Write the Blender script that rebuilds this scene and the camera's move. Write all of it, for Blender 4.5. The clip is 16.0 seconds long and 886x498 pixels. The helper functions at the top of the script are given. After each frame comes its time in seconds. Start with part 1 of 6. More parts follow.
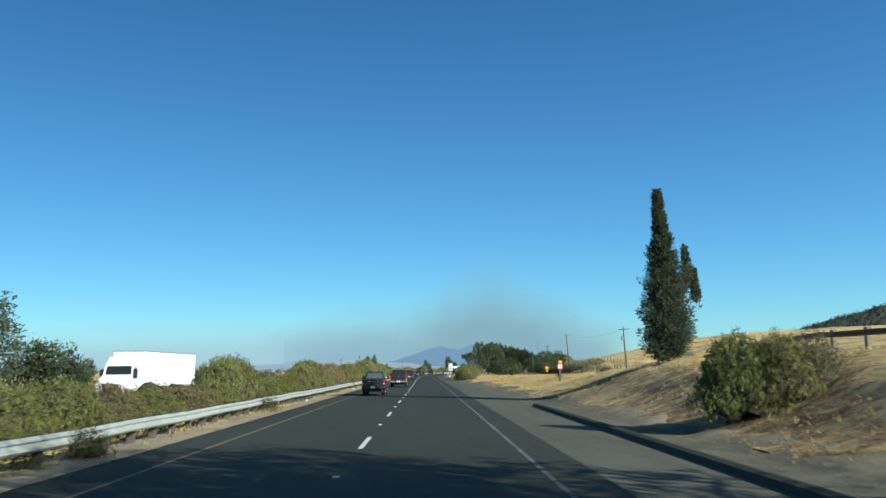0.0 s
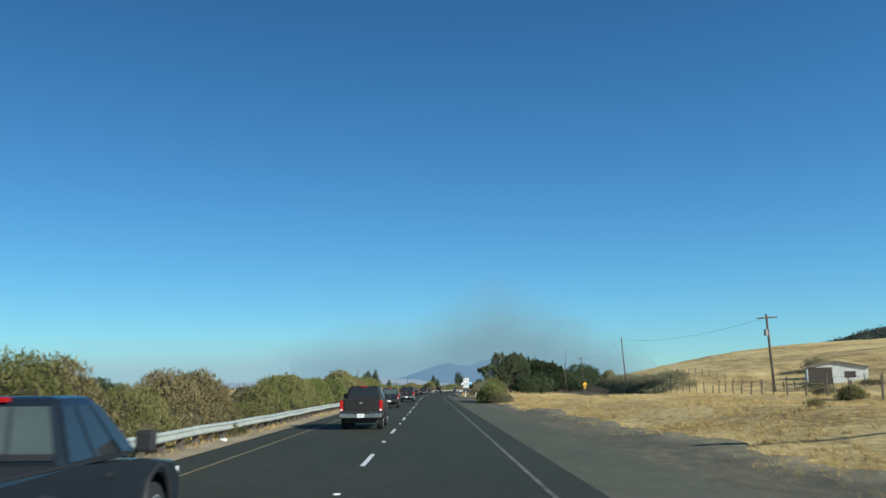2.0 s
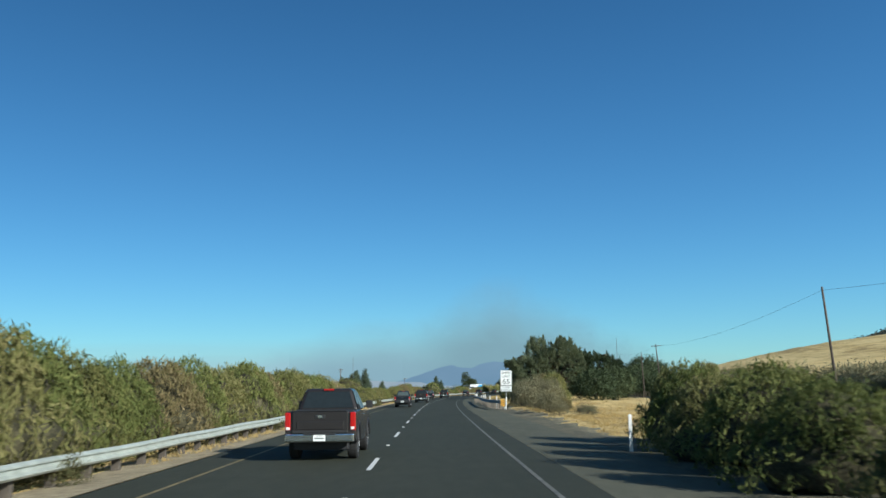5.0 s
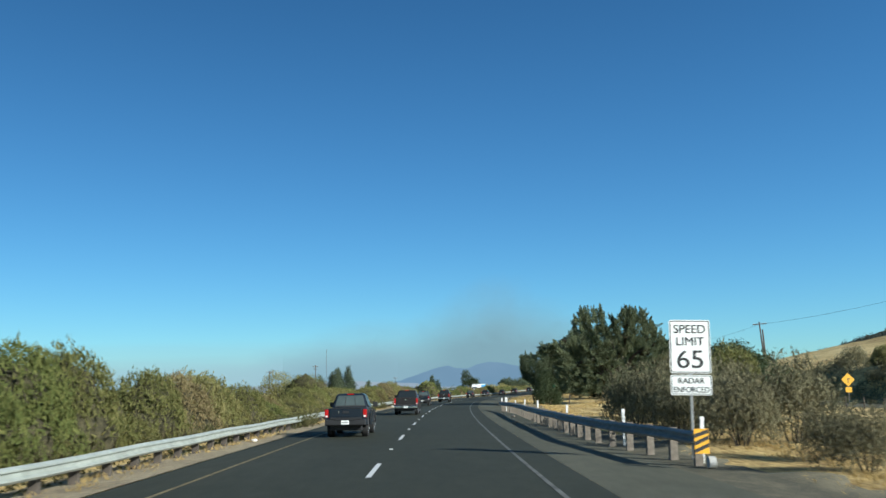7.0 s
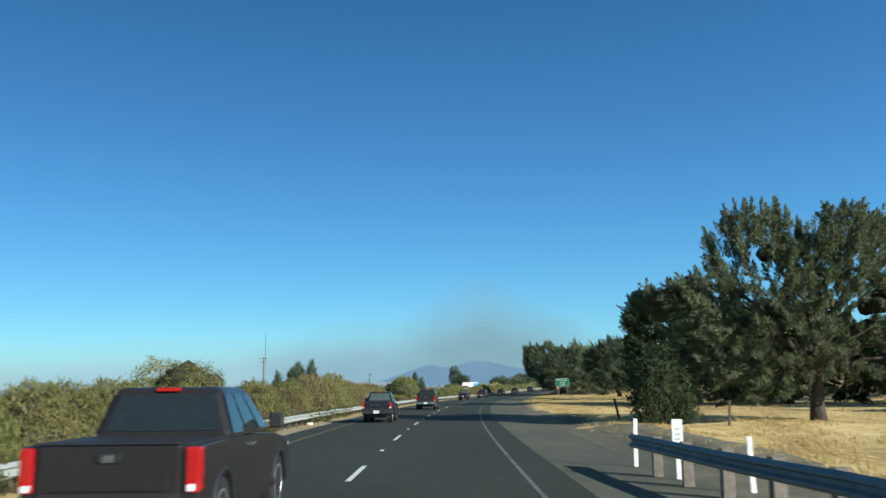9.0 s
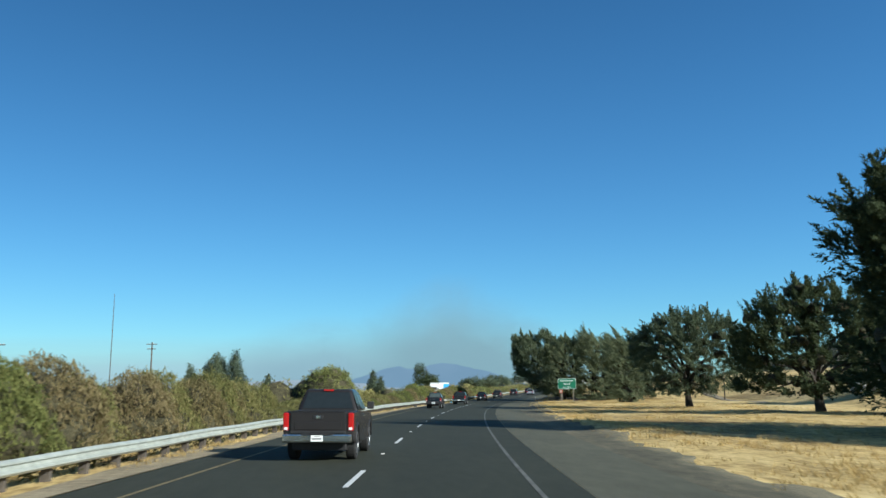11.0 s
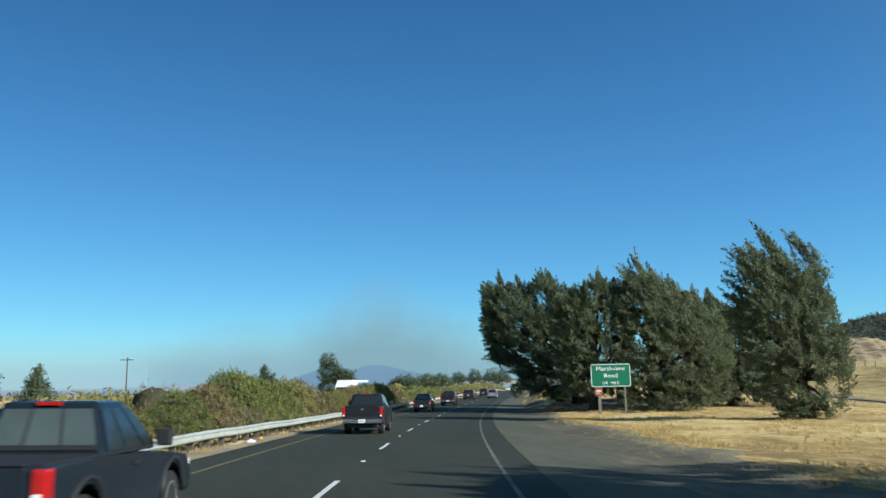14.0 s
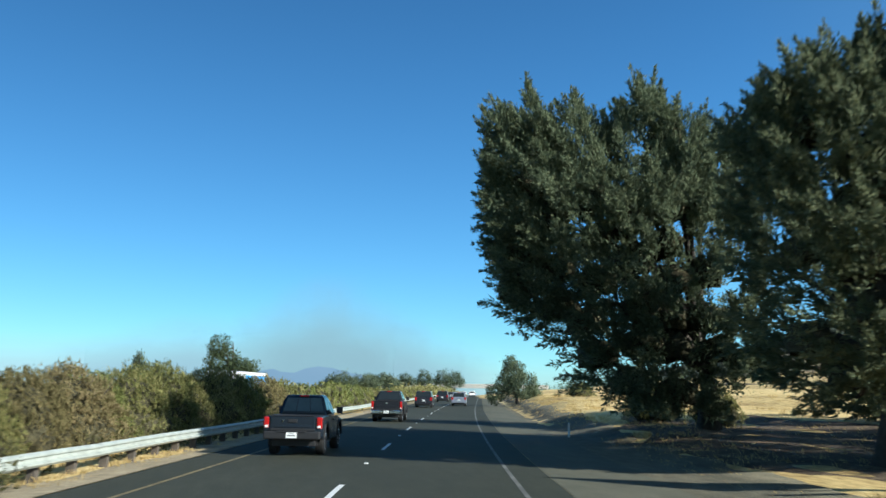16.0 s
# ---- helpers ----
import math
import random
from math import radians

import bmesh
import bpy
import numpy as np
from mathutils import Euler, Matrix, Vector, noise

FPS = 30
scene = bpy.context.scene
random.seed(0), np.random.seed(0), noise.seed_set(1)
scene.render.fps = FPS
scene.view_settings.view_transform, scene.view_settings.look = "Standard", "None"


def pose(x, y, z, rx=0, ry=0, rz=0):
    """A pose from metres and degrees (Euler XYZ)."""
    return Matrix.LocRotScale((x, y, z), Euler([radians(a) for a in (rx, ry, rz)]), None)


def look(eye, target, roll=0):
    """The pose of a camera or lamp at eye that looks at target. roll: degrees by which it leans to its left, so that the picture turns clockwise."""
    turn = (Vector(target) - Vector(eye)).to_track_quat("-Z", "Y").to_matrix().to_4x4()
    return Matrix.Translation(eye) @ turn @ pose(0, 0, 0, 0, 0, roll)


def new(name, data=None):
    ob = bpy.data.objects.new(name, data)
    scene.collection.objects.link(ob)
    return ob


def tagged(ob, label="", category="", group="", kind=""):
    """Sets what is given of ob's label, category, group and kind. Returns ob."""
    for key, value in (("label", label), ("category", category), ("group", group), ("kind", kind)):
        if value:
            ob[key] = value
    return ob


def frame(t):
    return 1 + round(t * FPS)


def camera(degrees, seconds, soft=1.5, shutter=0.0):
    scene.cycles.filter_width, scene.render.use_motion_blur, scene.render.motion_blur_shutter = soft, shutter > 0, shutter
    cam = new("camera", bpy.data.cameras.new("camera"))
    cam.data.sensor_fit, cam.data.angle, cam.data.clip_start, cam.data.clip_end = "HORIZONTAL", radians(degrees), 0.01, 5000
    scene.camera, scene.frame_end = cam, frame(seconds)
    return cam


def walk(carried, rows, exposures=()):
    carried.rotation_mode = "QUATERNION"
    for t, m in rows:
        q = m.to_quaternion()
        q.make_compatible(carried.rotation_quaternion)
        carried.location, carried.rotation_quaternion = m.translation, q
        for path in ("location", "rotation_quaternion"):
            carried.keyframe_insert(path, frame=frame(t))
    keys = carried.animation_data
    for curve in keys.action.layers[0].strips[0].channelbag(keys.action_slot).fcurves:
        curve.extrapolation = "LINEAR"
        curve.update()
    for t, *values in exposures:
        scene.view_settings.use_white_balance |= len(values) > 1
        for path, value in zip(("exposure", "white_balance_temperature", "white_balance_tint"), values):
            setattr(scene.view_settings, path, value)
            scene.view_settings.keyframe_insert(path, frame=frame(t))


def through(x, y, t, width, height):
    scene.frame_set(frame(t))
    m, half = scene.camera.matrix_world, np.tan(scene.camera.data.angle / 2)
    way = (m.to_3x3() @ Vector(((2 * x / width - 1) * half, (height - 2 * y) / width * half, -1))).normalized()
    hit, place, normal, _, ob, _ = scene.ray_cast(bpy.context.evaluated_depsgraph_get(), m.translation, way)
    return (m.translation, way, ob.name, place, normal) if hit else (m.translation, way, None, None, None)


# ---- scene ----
cam = camera(53.47, 16.0, soft=1.5, shutter=0.15)

walk(cam, [
    (0, pose(1.57, -15.50, 1.81, 97.84, 0.42, -1.04)),
    (0.5, pose(1.57, -0.79, 1.81, 98.41, 0.18, -1.05)),
    (1, pose(1.70, 13.87, 1.81, 98.63, 0.36, -0.89)),
    (1.5, pose(1.70, 28.47, 1.81, 98.80, 0.44, -0.67)),
    (2, pose(1.64, 42.98, 1.81, 98.92, 0.38, -0.54)),
    (2.5, pose(1.60, 57.31, 1.81, 98.88, 0.42, -0.55)),
    (3, pose(1.50, 71.72, 1.81, 98.94, 0.48, -0.60)),
    (3.5, pose(1.51, 86.42, 1.81, 98.93, 0.80, -0.56)),
    (4, pose(1.39, 101.45, 1.81, 99.07, 0.67, -0.41)),
    (4.7, pose(1.26, 122.35, 1.81, 99.09, 0.64, -0.39)),
    (5.25, pose(1.15, 138.77, 1.81, 99.11, 0.62, -0.42)),
    (5.8, pose(1.05, 155.19, 1.81, 99.13, 0.59, -0.46)),
    (6.5, pose(0.95, 176.08, 1.81, 99.15, 0.56, -0.64)),
    (7, pose(0.98, 191.00, 1.81, 99.15, 0.84, -0.68)),
    (7.5, pose(1.08, 205.84, 1.81, 99.08, 1.26, -0.74)),
    (8, pose(1.32, 220.76, 1.81, 99.02, 1.14, -0.96)),
    (8.5, pose(1.63, 235.77, 1.81, 99.07, 0.81, -1.21)),
    (9, pose(2.08, 250.45, 1.81, 99.10, 0.64, -1.60)),
    (9.5, pose(2.57, 265.13, 1.81, 99.08, 0.56, -1.93)),
    (10, pose(3.05, 279.75, 1.81, 99.23, 0.07, -2.42)),
    (10.75, pose(4.02, 302.04, 1.81, 99.23, -0.07, -3.47)),
    (11.3, pose(4.96, 318.38, 1.81, 99.23, -0.18, -4.25)),
    (11.85, pose(6.11, 334.70, 1.81, 99.23, -0.28, -5.07)),
    (12.5, pose(7.72, 353.97, 1.81, 99.22, -0.41, -6.03)),
    (13, pose(9.28, 368.90, 1.81, 99.32, -0.45, -6.79)),
    (13.5, pose(11.22, 383.90, 1.81, 99.28, 0.06, -7.51)),
    (14, pose(13.33, 398.73, 1.81, 99.38, 0.25, -8.22)),
    (14.5, pose(15.51, 413.35, 1.81, 99.47, -0.25, -8.91)),
    (15, pose(17.66, 427.64, 1.81, 99.54, -0.40, -9.73)),
    (15.5, pose(19.86, 442.30, 1.81, 99.62, -0.11, -10.74)),
    (16, pose(22.48, 457.10, 1.81, 99.68, -1.00, -11.69)),
], exposures=((0, 0.75, 5700, 4), (1.5, 0.55, 5700, 4), (4, 0.57, 5700, 4), (7, 0.63, 5700, 4), (10, 0.74, 5700, 4), (13, 0.70, 5700, 4), (14.5, 0.74, 5700, 4), (16, 1.04, 5700, 4)))

# ---- world and sun ----
SUN_AZ, SUN_EL = radians(131), radians(23)
SUN_DIR = Vector((math.sin(SUN_AZ) * math.cos(SUN_EL), math.cos(SUN_AZ) * math.cos(SUN_EL), math.sin(SUN_EL)))
world = bpy.data.worlds.new("sky")
scene.world = world
world.use_nodes = True
nt = world.node_tree
sky = nt.nodes.new("ShaderNodeTexSky")
sky.sky_type, sky.sun_disc = "NISHITA", False
sky.sun_elevation, sky.sun_rotation = SUN_EL, SUN_AZ
sky.air_density, sky.dust_density, sky.ozone_density, sky.altitude = 1.0, 0.1, 4.0, 0
tint = nt.nodes.new("ShaderNodeHueSaturation")
tint.inputs["Saturation"].default_value = 1.05
cool = nt.nodes.new("ShaderNodeMix")
cool.data_type, cool.blend_type = "RGBA", "MULTIPLY"
cool.inputs[0].default_value = 1.0
nt.links.new(sky.outputs[0], tint.inputs["Color"])
nt.links.new(tint.outputs[0], cool.inputs[6])
# deep blue away from the sun, whiter round it
way = nt.nodes.new("ShaderNodeTexCoord")
near = nt.nodes.new("ShaderNodeVectorMath")
near.operation = "DOT_PRODUCT"
near.inputs[1].default_value = SUN_DIR
nt.links.new(way.outputs["Generated"], near.inputs[0])
glow = nt.nodes.new("ShaderNodeMapRange")
glow.inputs["From Min"].default_value, glow.inputs["From Max"].default_value = 0.0, 0.8
nt.links.new(near.outputs["Value"], glow.inputs["Value"])
shade = nt.nodes.new("ShaderNodeMix")
shade.data_type = "RGBA"
shade.inputs[6].default_value, shade.inputs[7].default_value = (0.635, 0.93, 1.03, 1), (1.25, 1.0, 0.72, 1)
nt.links.new(glow.outputs[0], shade.inputs[0])
nt.links.new(shade.outputs[2], cool.inputs[7])
# haze scatters more light low down and on the sun's side of the sky
toward = nt.nodes.new("ShaderNodeVectorMath")
toward.operation = "DOT_PRODUCT"
toward.inputs[1].default_value = (0.60 * math.sin(SUN_AZ), 0.60 * math.cos(SUN_AZ), -0.75)
nt.links.new(way.outputs["Generated"], toward.inputs[0])
haze = nt.nodes.new("ShaderNodeMath")
haze.operation = "ADD"
haze.inputs[1].default_value = 1.66
nt.links.new(toward.outputs["Value"], haze.inputs[0])
bright = nt.nodes.new("ShaderNodeMix")
bright.data_type, bright.blend_type = "RGBA", "MULTIPLY"
bright.inputs[0].default_value = 1.0
nt.links.new(cool.outputs[2], bright.inputs[6])
nt.links.new(haze.outputs[0], bright.inputs[7])
nt.links.new(bright.outputs[2], nt.nodes["Background"].inputs[0])
nt.nodes["Background"].inputs[1].default_value = 0.0585
sun = new("sun", bpy.data.lights.new("sun", "SUN"))
sun.data.energy, sun.data.angle, sun.data.color = 5.0, radians(0.5), (1.0, 0.92, 0.79)
sun.matrix_basis = look(SUN_DIR * 100, (0, 0, 0))

# ---- the road's line ----
KNOTS = [(-40, 0.00), (0, 0.00), (40, -0.05), (80, -0.16), (120, -0.28), (160, -0.24), (200, 0.14), (240, 0.96), (280, 2.26), (320, 3.94), (360, 5.72), (400, 7.58), (440, 9.78), (480, 12.00), (520, 13.30), (560, 14.00), (600, 14.10)]
KS, KH = [k[0] for k in KNOTS], [radians(k[1]) for k in KNOTS]
SG = np.arange(-40, 4600, 1.0)
HG = np.interp(SG + 0.5, KS, KH)
XG = np.concatenate([[0], np.cumsum(np.sin(HG))])[:-1]
YG = np.concatenate([[0], np.cumsum(np.cos(HG))])[:-1]
XG, YG = XG - XG[40], YG - YG[40]


def road(s, u, z=0.0):
    """The point s metres along the lane line and u metres to its right."""
    a = np.interp(s, KS, KH)
    if s < -40:
        return Vector((u, s, z))
    return Vector((np.interp(s, SG, XG) + u * math.cos(a), np.interp(s, SG, YG) - u * math.sin(a), z))


def along(s):
    """The turn about z of a thing that faces along the road."""
    return -math.degrees(np.interp(s, KS, KH))


def plan(x, y):
    """s and u of points of the ground plan (arrays)."""
    s = np.array(y, float)
    for _ in range(6):
        h = np.interp(s, KS, KH)
        s = s + (x - np.interp(s, SG, XG, left=0)) * np.sin(h) + (y - np.where(s < -40, s, np.interp(s, SG, YG))) * np.cos(h)
    h = np.interp(s, KS, KH)
    return s, (x - np.interp(s, SG, XG, left=0)) * np.cos(h) - (y - np.where(s < -40, s, np.interp(s, SG, YG))) * np.sin(h)


def sm(a, b, x):
    t = np.clip((x - a) / (b - a), 0, 1)
    return t * t * (3 - 2 * t)


def rise(s, u=0.0):
    """The highway climbs by about one in ninety beyond the bend."""
    a = np.clip(np.asarray(s, float) - 466, 0, 300)
    return 0.0112 * (a - 14 * (1 - np.exp(-a / 14))) * sm(-95, -36, np.asarray(u, float))


def front_u(s):
    """The line of the side road on the right."""
    return np.interp(s, [60, 110, 154, 195, 226, 290, 330, 420], [12.5, 19, 26, 33, 35.5, 39.5, 43, 55])


def height(s, u):
    """The lie of the land."""
    s, u = np.asarray(s, float), np.asarray(u, float)
    bank = np.interp(s, [38, 50, 64, 120, 190], [2.3, 1.7, 1.0, 0.8, 0.0]) * sm(8.6, 16.2, u)
    swell = (0.35 * (1 - sm(150, 220, s)) + 0.35 * sm(300, 400, s)) * sm(9, 36, u) + 0.7 * sm(36, 46, u) * (1 - sm(170, 200, s))
    cut = front_u(s) + 4.5
    hill_amp = np.interp(s, [-400, 0, 150, 250, 330, 390, 440, 490, 535, 700, 1200], [9, 9, 10, 11.5, 15.4, 18, 18.8, 14.5, 8.2, 7.5, 12])
    up = np.clip((u - 44) / 116, 0, 1)
    hill = hill_amp * (0.2 * sm(0, 1, up) + 0.8 * (1 - (1 - up) ** 1.9))
    steep = 3.0 * sm(150, 190, s) * (1 - sm(300, 340, s)) * sm(0, 3.6, u - cut)
    late = 1.3 * sm(468, 552, s) * sm(7.2, 12, u) + 1.6 * sm(505, 560, s) * sm(12, 45, u)
    right = bank + swell + hill + steep + late
    left = -0.14 * sm(5.6, 7.5, -u) - 0.45 * sm(7.5, 13, -u)
    rough = 0.05 * np.sin(s * 0.9 + u * 1.7) * np.sin(u * 1.1 - s * 0.37) + 0.12 * np.sin(s * 0.21 + u * 0.33) * np.sin(u * 0.27 - s * 0.13)
    edge = sm(7.2, 9.5, u) + sm(6.2, 8.0, -u)
    z = right + left + rough * edge
    under = -0.12 * (1 - sm(8.3, 9.6, u)) * (1 - sm(5.3, 6.2, -u))
    other = -0.1 * sm(15.6, 16.6, -u) * (1 - sm(28.4, 29.4, -u))
    return z + under + other + rise(s, u)


def slope(s):
    """The road's climb at s, in degrees."""
    return math.degrees(math.atan(float(rise(s + 2) - rise(s - 2)) / 4))


def h1(s, u):
    return float(height(s, u))


# ---- materials ----
def nodes(name, rough=0.8, metal=0.0):
    m = bpy.data.materials.new(name)
    m.use_nodes = True
    t = m.node_tree
    b = t.nodes["Principled BSDF"]
    b.inputs["Roughness"].default_value, b.inputs["Metallic"].default_value = rough, metal
    return m, t, b


def plain(name, col, rough=0.6, metal=0.0, vary=0.12, scale=8.0, bump=0.0):
    """A material with a base colour that varies at two scales."""
    m, t, b = nodes(name, rough, metal)
    co = t.nodes.new("ShaderNodeTexCoord")
    a = t.nodes.new("ShaderNodeTexNoise")
    a.inputs["Scale"].default_value, a.inputs["Detail"].default_value = scale, 6
    t.links.new(co.outputs["Object"], a.inputs["Vector"])
    r = t.nodes.new("ShaderNodeValToRGB")
    r.color_ramp.elements[0].position, r.color_ramp.elements[1].position = 0.3, 0.72
    r.color_ramp.elements[0].color = (*[c * (1 - vary) for c in col], 1)
    r.color_ramp.elements[1].color = (*[min(1, c * (1 + vary)) for c in col], 1)
    t.links.new(a.outputs[0], r.inputs[0])
    t.links.new(r.outputs[0], b.inputs["Base Color"])
    if bump:
        n = t.nodes.new("ShaderNodeTexNoise")
        n.inputs["Scale"].default_value, n.inputs["Detail"].default_value = scale * 9, 4
        t.links.new(co.outputs["Object"], n.inputs["Vector"])
        k = t.nodes.new("ShaderNodeBump")
        k.inputs["Strength"].default_value, k.inputs["Distance"].default_value = bump, 0.02
        t.links.new(n.outputs[0], k.inputs["Height"])
        t.links.new(k.outputs[0], b.inputs["Normal"])
    return m


def layered(name, cols, scales, rough=0.9, bump=0.4, size=0.03, stretch=(1, 1, 1)):
    """Ground-like material: three noises of falling size lead through a ramp of colours."""
    m, t, b = nodes(name, rough)
    co = t.nodes.new("ShaderNodeTexCoord")
    mp = t.nodes.new("ShaderNodeMapping")
    mp.inputs["Scale"].default_value = stretch
    t.links.new(co.outputs["Object"], mp.inputs["Vector"])
    total = None
    for k, (sc, w) in enumerate(scales):
        n = t.nodes.new("ShaderNodeTexNoise")
        n.inputs["Scale"].default_value, n.inputs["Detail"].default_value, n.inputs["Roughness"].default_value = sc, 7, 0.6
        t.links.new(mp.outputs[0], n.inputs["Vector"])
        q = t.nodes.new("ShaderNodeMath")
        q.operation = "MULTIPLY_ADD"
        q.inputs[1].default_value = w
        q.inputs[2].default_value = 0.5 - 0.5 * sum(w2 for _, w2 in scales) if total is None else 0
        t.links.new(n.outputs[0], q.inputs[0])
        if total is not None:
            t.links.new(total, q.inputs[2])
        total = q.outputs[0]
    r = t.nodes.new("ShaderNodeValToRGB")
    while len(r.color_ramp.elements) < len(cols):
        r.color_ramp.elements.new(0.5)
    for i, c in enumerate(cols):
        r.color_ramp.elements[i].position = 0.3 + 0.4 * i / (len(cols) - 1)
        r.color_ramp.elements[i].color = (*c, 1)
    t.links.new(total, r.inputs[0])
    t.links.new(r.outputs[0], b.inputs["Base Color"])
    k = t.nodes.new("ShaderNodeBump")
    k.inputs["Strength"].default_value, k.inputs["Distance"].default_value = bump, size
    t.links.new(total, k.inputs["Height"])
    t.links.new(k.outputs[0], b.inputs["Normal"])
    b.inputs["Specular IOR Level"].default_value = 0.2
    return m


def foliage(name, cols, through=0.25):
    """Leaves: colour by leaf and by plant, a little light comes through."""
    m, t, b = nodes(name, 0.75)
    g = t.nodes.new("ShaderNodeNewGeometry")
    o = t.nodes.new("ShaderNodeObjectInfo")
    q = t.nodes.new("ShaderNodeMath")
    q.operation = "MULTIPLY_ADD"
    q.inputs[1].default_value = 0.38
    co = t.nodes.new("ShaderNodeTexCoord")
    n = t.nodes.new("ShaderNodeTexNoise")
    n.inputs["Scale"].default_value, n.inputs["Detail"].default_value, n.inputs["Roughness"].default_value = 11.0, 8, 0.75
    t.links.new(co.outputs["Object"], n.inputs["Vector"])
    st = t.nodes.new("ShaderNodeMapRange")
    st.inputs["From Min"].default_value, st.inputs["From Max"].default_value = 0.3, 0.7
    st.inputs["To Max"].default_value = 0.36
    t.links.new(n.outputs[0], st.inputs["Value"])
    bp = t.nodes.new("ShaderNodeBump")
    bp.inputs["Strength"].default_value, bp.inputs["Distance"].default_value = 0.9, 0.12
    t.links.new(n.outputs[0], bp.inputs["Height"])
    t.links.new(bp.outputs[0], b.inputs["Normal"])
    t.links.new(g.outputs["Random Per Island"], q.inputs[0])
    w = t.nodes.new("ShaderNodeMath")
    w.operation = "MULTIPLY_ADD"
    w.inputs[1].default_value = 0.26
    t.links.new(o.outputs["Random"], w.inputs[0])
    t.links.new(st.outputs[0], w.inputs[2])
    t.links.new(w.outputs[0], q.inputs[2])
    r = t.nodes.new("ShaderNodeValToRGB")
    while len(r.color_ramp.elements) < len(cols):
        r.color_ramp.elements.new(0.5)
    for i, c in enumerate(cols):
        r.color_ramp.elements[i].position = i / (len(cols) - 1)
        r.color_ramp.elements[i].color = (*c, 1)
    t.links.new(q.outputs[0], r.inputs[0])
    t.links.new(r.outputs[0], b.inputs["Base Color"])
    b.inputs["Specular IOR Level"].default_value = 0.12
    tr = t.nodes.new("ShaderNodeBsdfTranslucent")
    t.links.new(r.outputs[0], tr.inputs["Color"])
    mx = t.nodes.new("ShaderNodeMixShader")
    mx.inputs[0].default_value = through
    t.links.new(b.outputs[0], mx.inputs[1])
    t.links.new(tr.outputs[0], mx.inputs[2])
    t.links.new(mx.outputs[0], t.nodes["Material Output"].inputs["Surface"])
    return m


LANE = layered("lane_asphalt", [(0.027, 0.030, 0.021), (0.037, 0.040, 0.028), (0.050, 0.052, 0.037)], [(0.25, 0.5), (3, 0.5), (70, 0.9)], 0.85, 0.5, 0.006, (1, 0.25, 1))
SHOULDER = layered("shoulder_asphalt", [(0.070, 0.070, 0.050), (0.094, 0.093, 0.066), (0.128, 0.121, 0.086)], [(0.3, 0.6), (2.5, 0.5), (60, 0.9)], 0.9, 0.5, 0.008, (1, 0.3, 1))
DIRT = layered("verge_dirt", [(0.15, 0.125, 0.085), (0.25, 0.205, 0.14), (0.36, 0.29, 0.19)], [(0.4, 0.6), (3, 0.7), (30, 0.8)], 0.95, 0.8, 0.04)
GRASS = layered("dry_grass_ground", [(0.24, 0.16, 0.062), (0.45, 0.318, 0.125), (0.62, 0.455, 0.19), (0.72, 0.55, 0.255)], [(0.06, 0.9), (0.5, 0.8), (5, 0.8)], 0.95, 0.6, 0.08, (1, 0.3, 1))
PALE_DIRT = layered("pale_tan_dirt", [(0.20, 0.16, 0.105), (0.33, 0.27, 0.175), (0.45, 0.37, 0.24)], [(0.4, 0.6), (3, 0.7), (30, 0.8)], 0.95, 0.8, 0.03)
GRAVEL = layered("grey_gravel", [(0.070, 0.066, 0.046), (0.118, 0.108, 0.074), (0.20, 0.172, 0.112)], [(0.25, 0.7), (2.5, 0.6), (40, 0.9)], 0.95, 0.7, 0.02, (1, 0.4, 1))
BANK = layered("brown_bank_dirt", [(0.12, 0.078, 0.042), (0.27, 0.18, 0.088), (0.44, 0.31, 0.145), (0.58, 0.43, 0.20)], [(0.25, 1.0), (1.6, 1.0), (12, 0.9)], 0.95, 1.0, 0.08)
LITTER = layered("needle_litter", [(0.045, 0.032, 0.022), (0.09, 0.066, 0.043), (0.20, 0.145, 0.085)], [(0.5, 0.7), (4, 0.7), (25, 0.8)], 0.95, 0.9, 0.05)
BLADE = foliage("dry_grass_blades", [(0.40, 0.28, 0.11), (0.56, 0.41, 0.17), (0.68, 0.52, 0.24)], 0.4)
WEED = foliage("weed_leaves", [(0.05, 0.055, 0.022), (0.11, 0.11, 0.045), (0.24, 0.19, 0.09)], 0.25)
BRUSH = foliage("brush_leaves", [(0.066, 0.074, 0.026), (0.125, 0.132, 0.043), (0.195, 0.19, 0.066), (0.28, 0.25, 0.105), (0.38, 0.325, 0.165)], 0.25)
BRUSH_GREEN = foliage("green_brush_leaves", [(0.06, 0.08, 0.026), (0.125, 0.148, 0.044), (0.21, 0.22, 0.070), (0.31, 0.295, 0.115)], 0.25)
BRUSH_RED = foliage("seeding_brush_leaves", [(0.085, 0.080, 0.034), (0.155, 0.135, 0.058), (0.24, 0.19, 0.092), (0.34, 0.275, 0.16)], 0.2)
BRUSH_GREY = foliage("dry_brush_twigs", [(0.092, 0.090, 0.052), (0.185, 0.172, 0.098), (0.30, 0.265, 0.16)], 0.2)
CYPRESS = foliage("cypress_sprays", [(0.046, 0.067, 0.047), (0.094, 0.122, 0.072), (0.165, 0.190, 0.108), (0.29, 0.30, 0.155)], 0.32)
PINE = foliage("pine_needles", [(0.044, 0.062, 0.042), (0.084, 0.108, 0.066), (0.145, 0.166, 0.094)], 0.25)
DARKTREE = foliage("dark_tree_leaves", [(0.032, 0.048, 0.026), (0.062, 0.082, 0.040), (0.108, 0.126, 0.056)], 0.28)
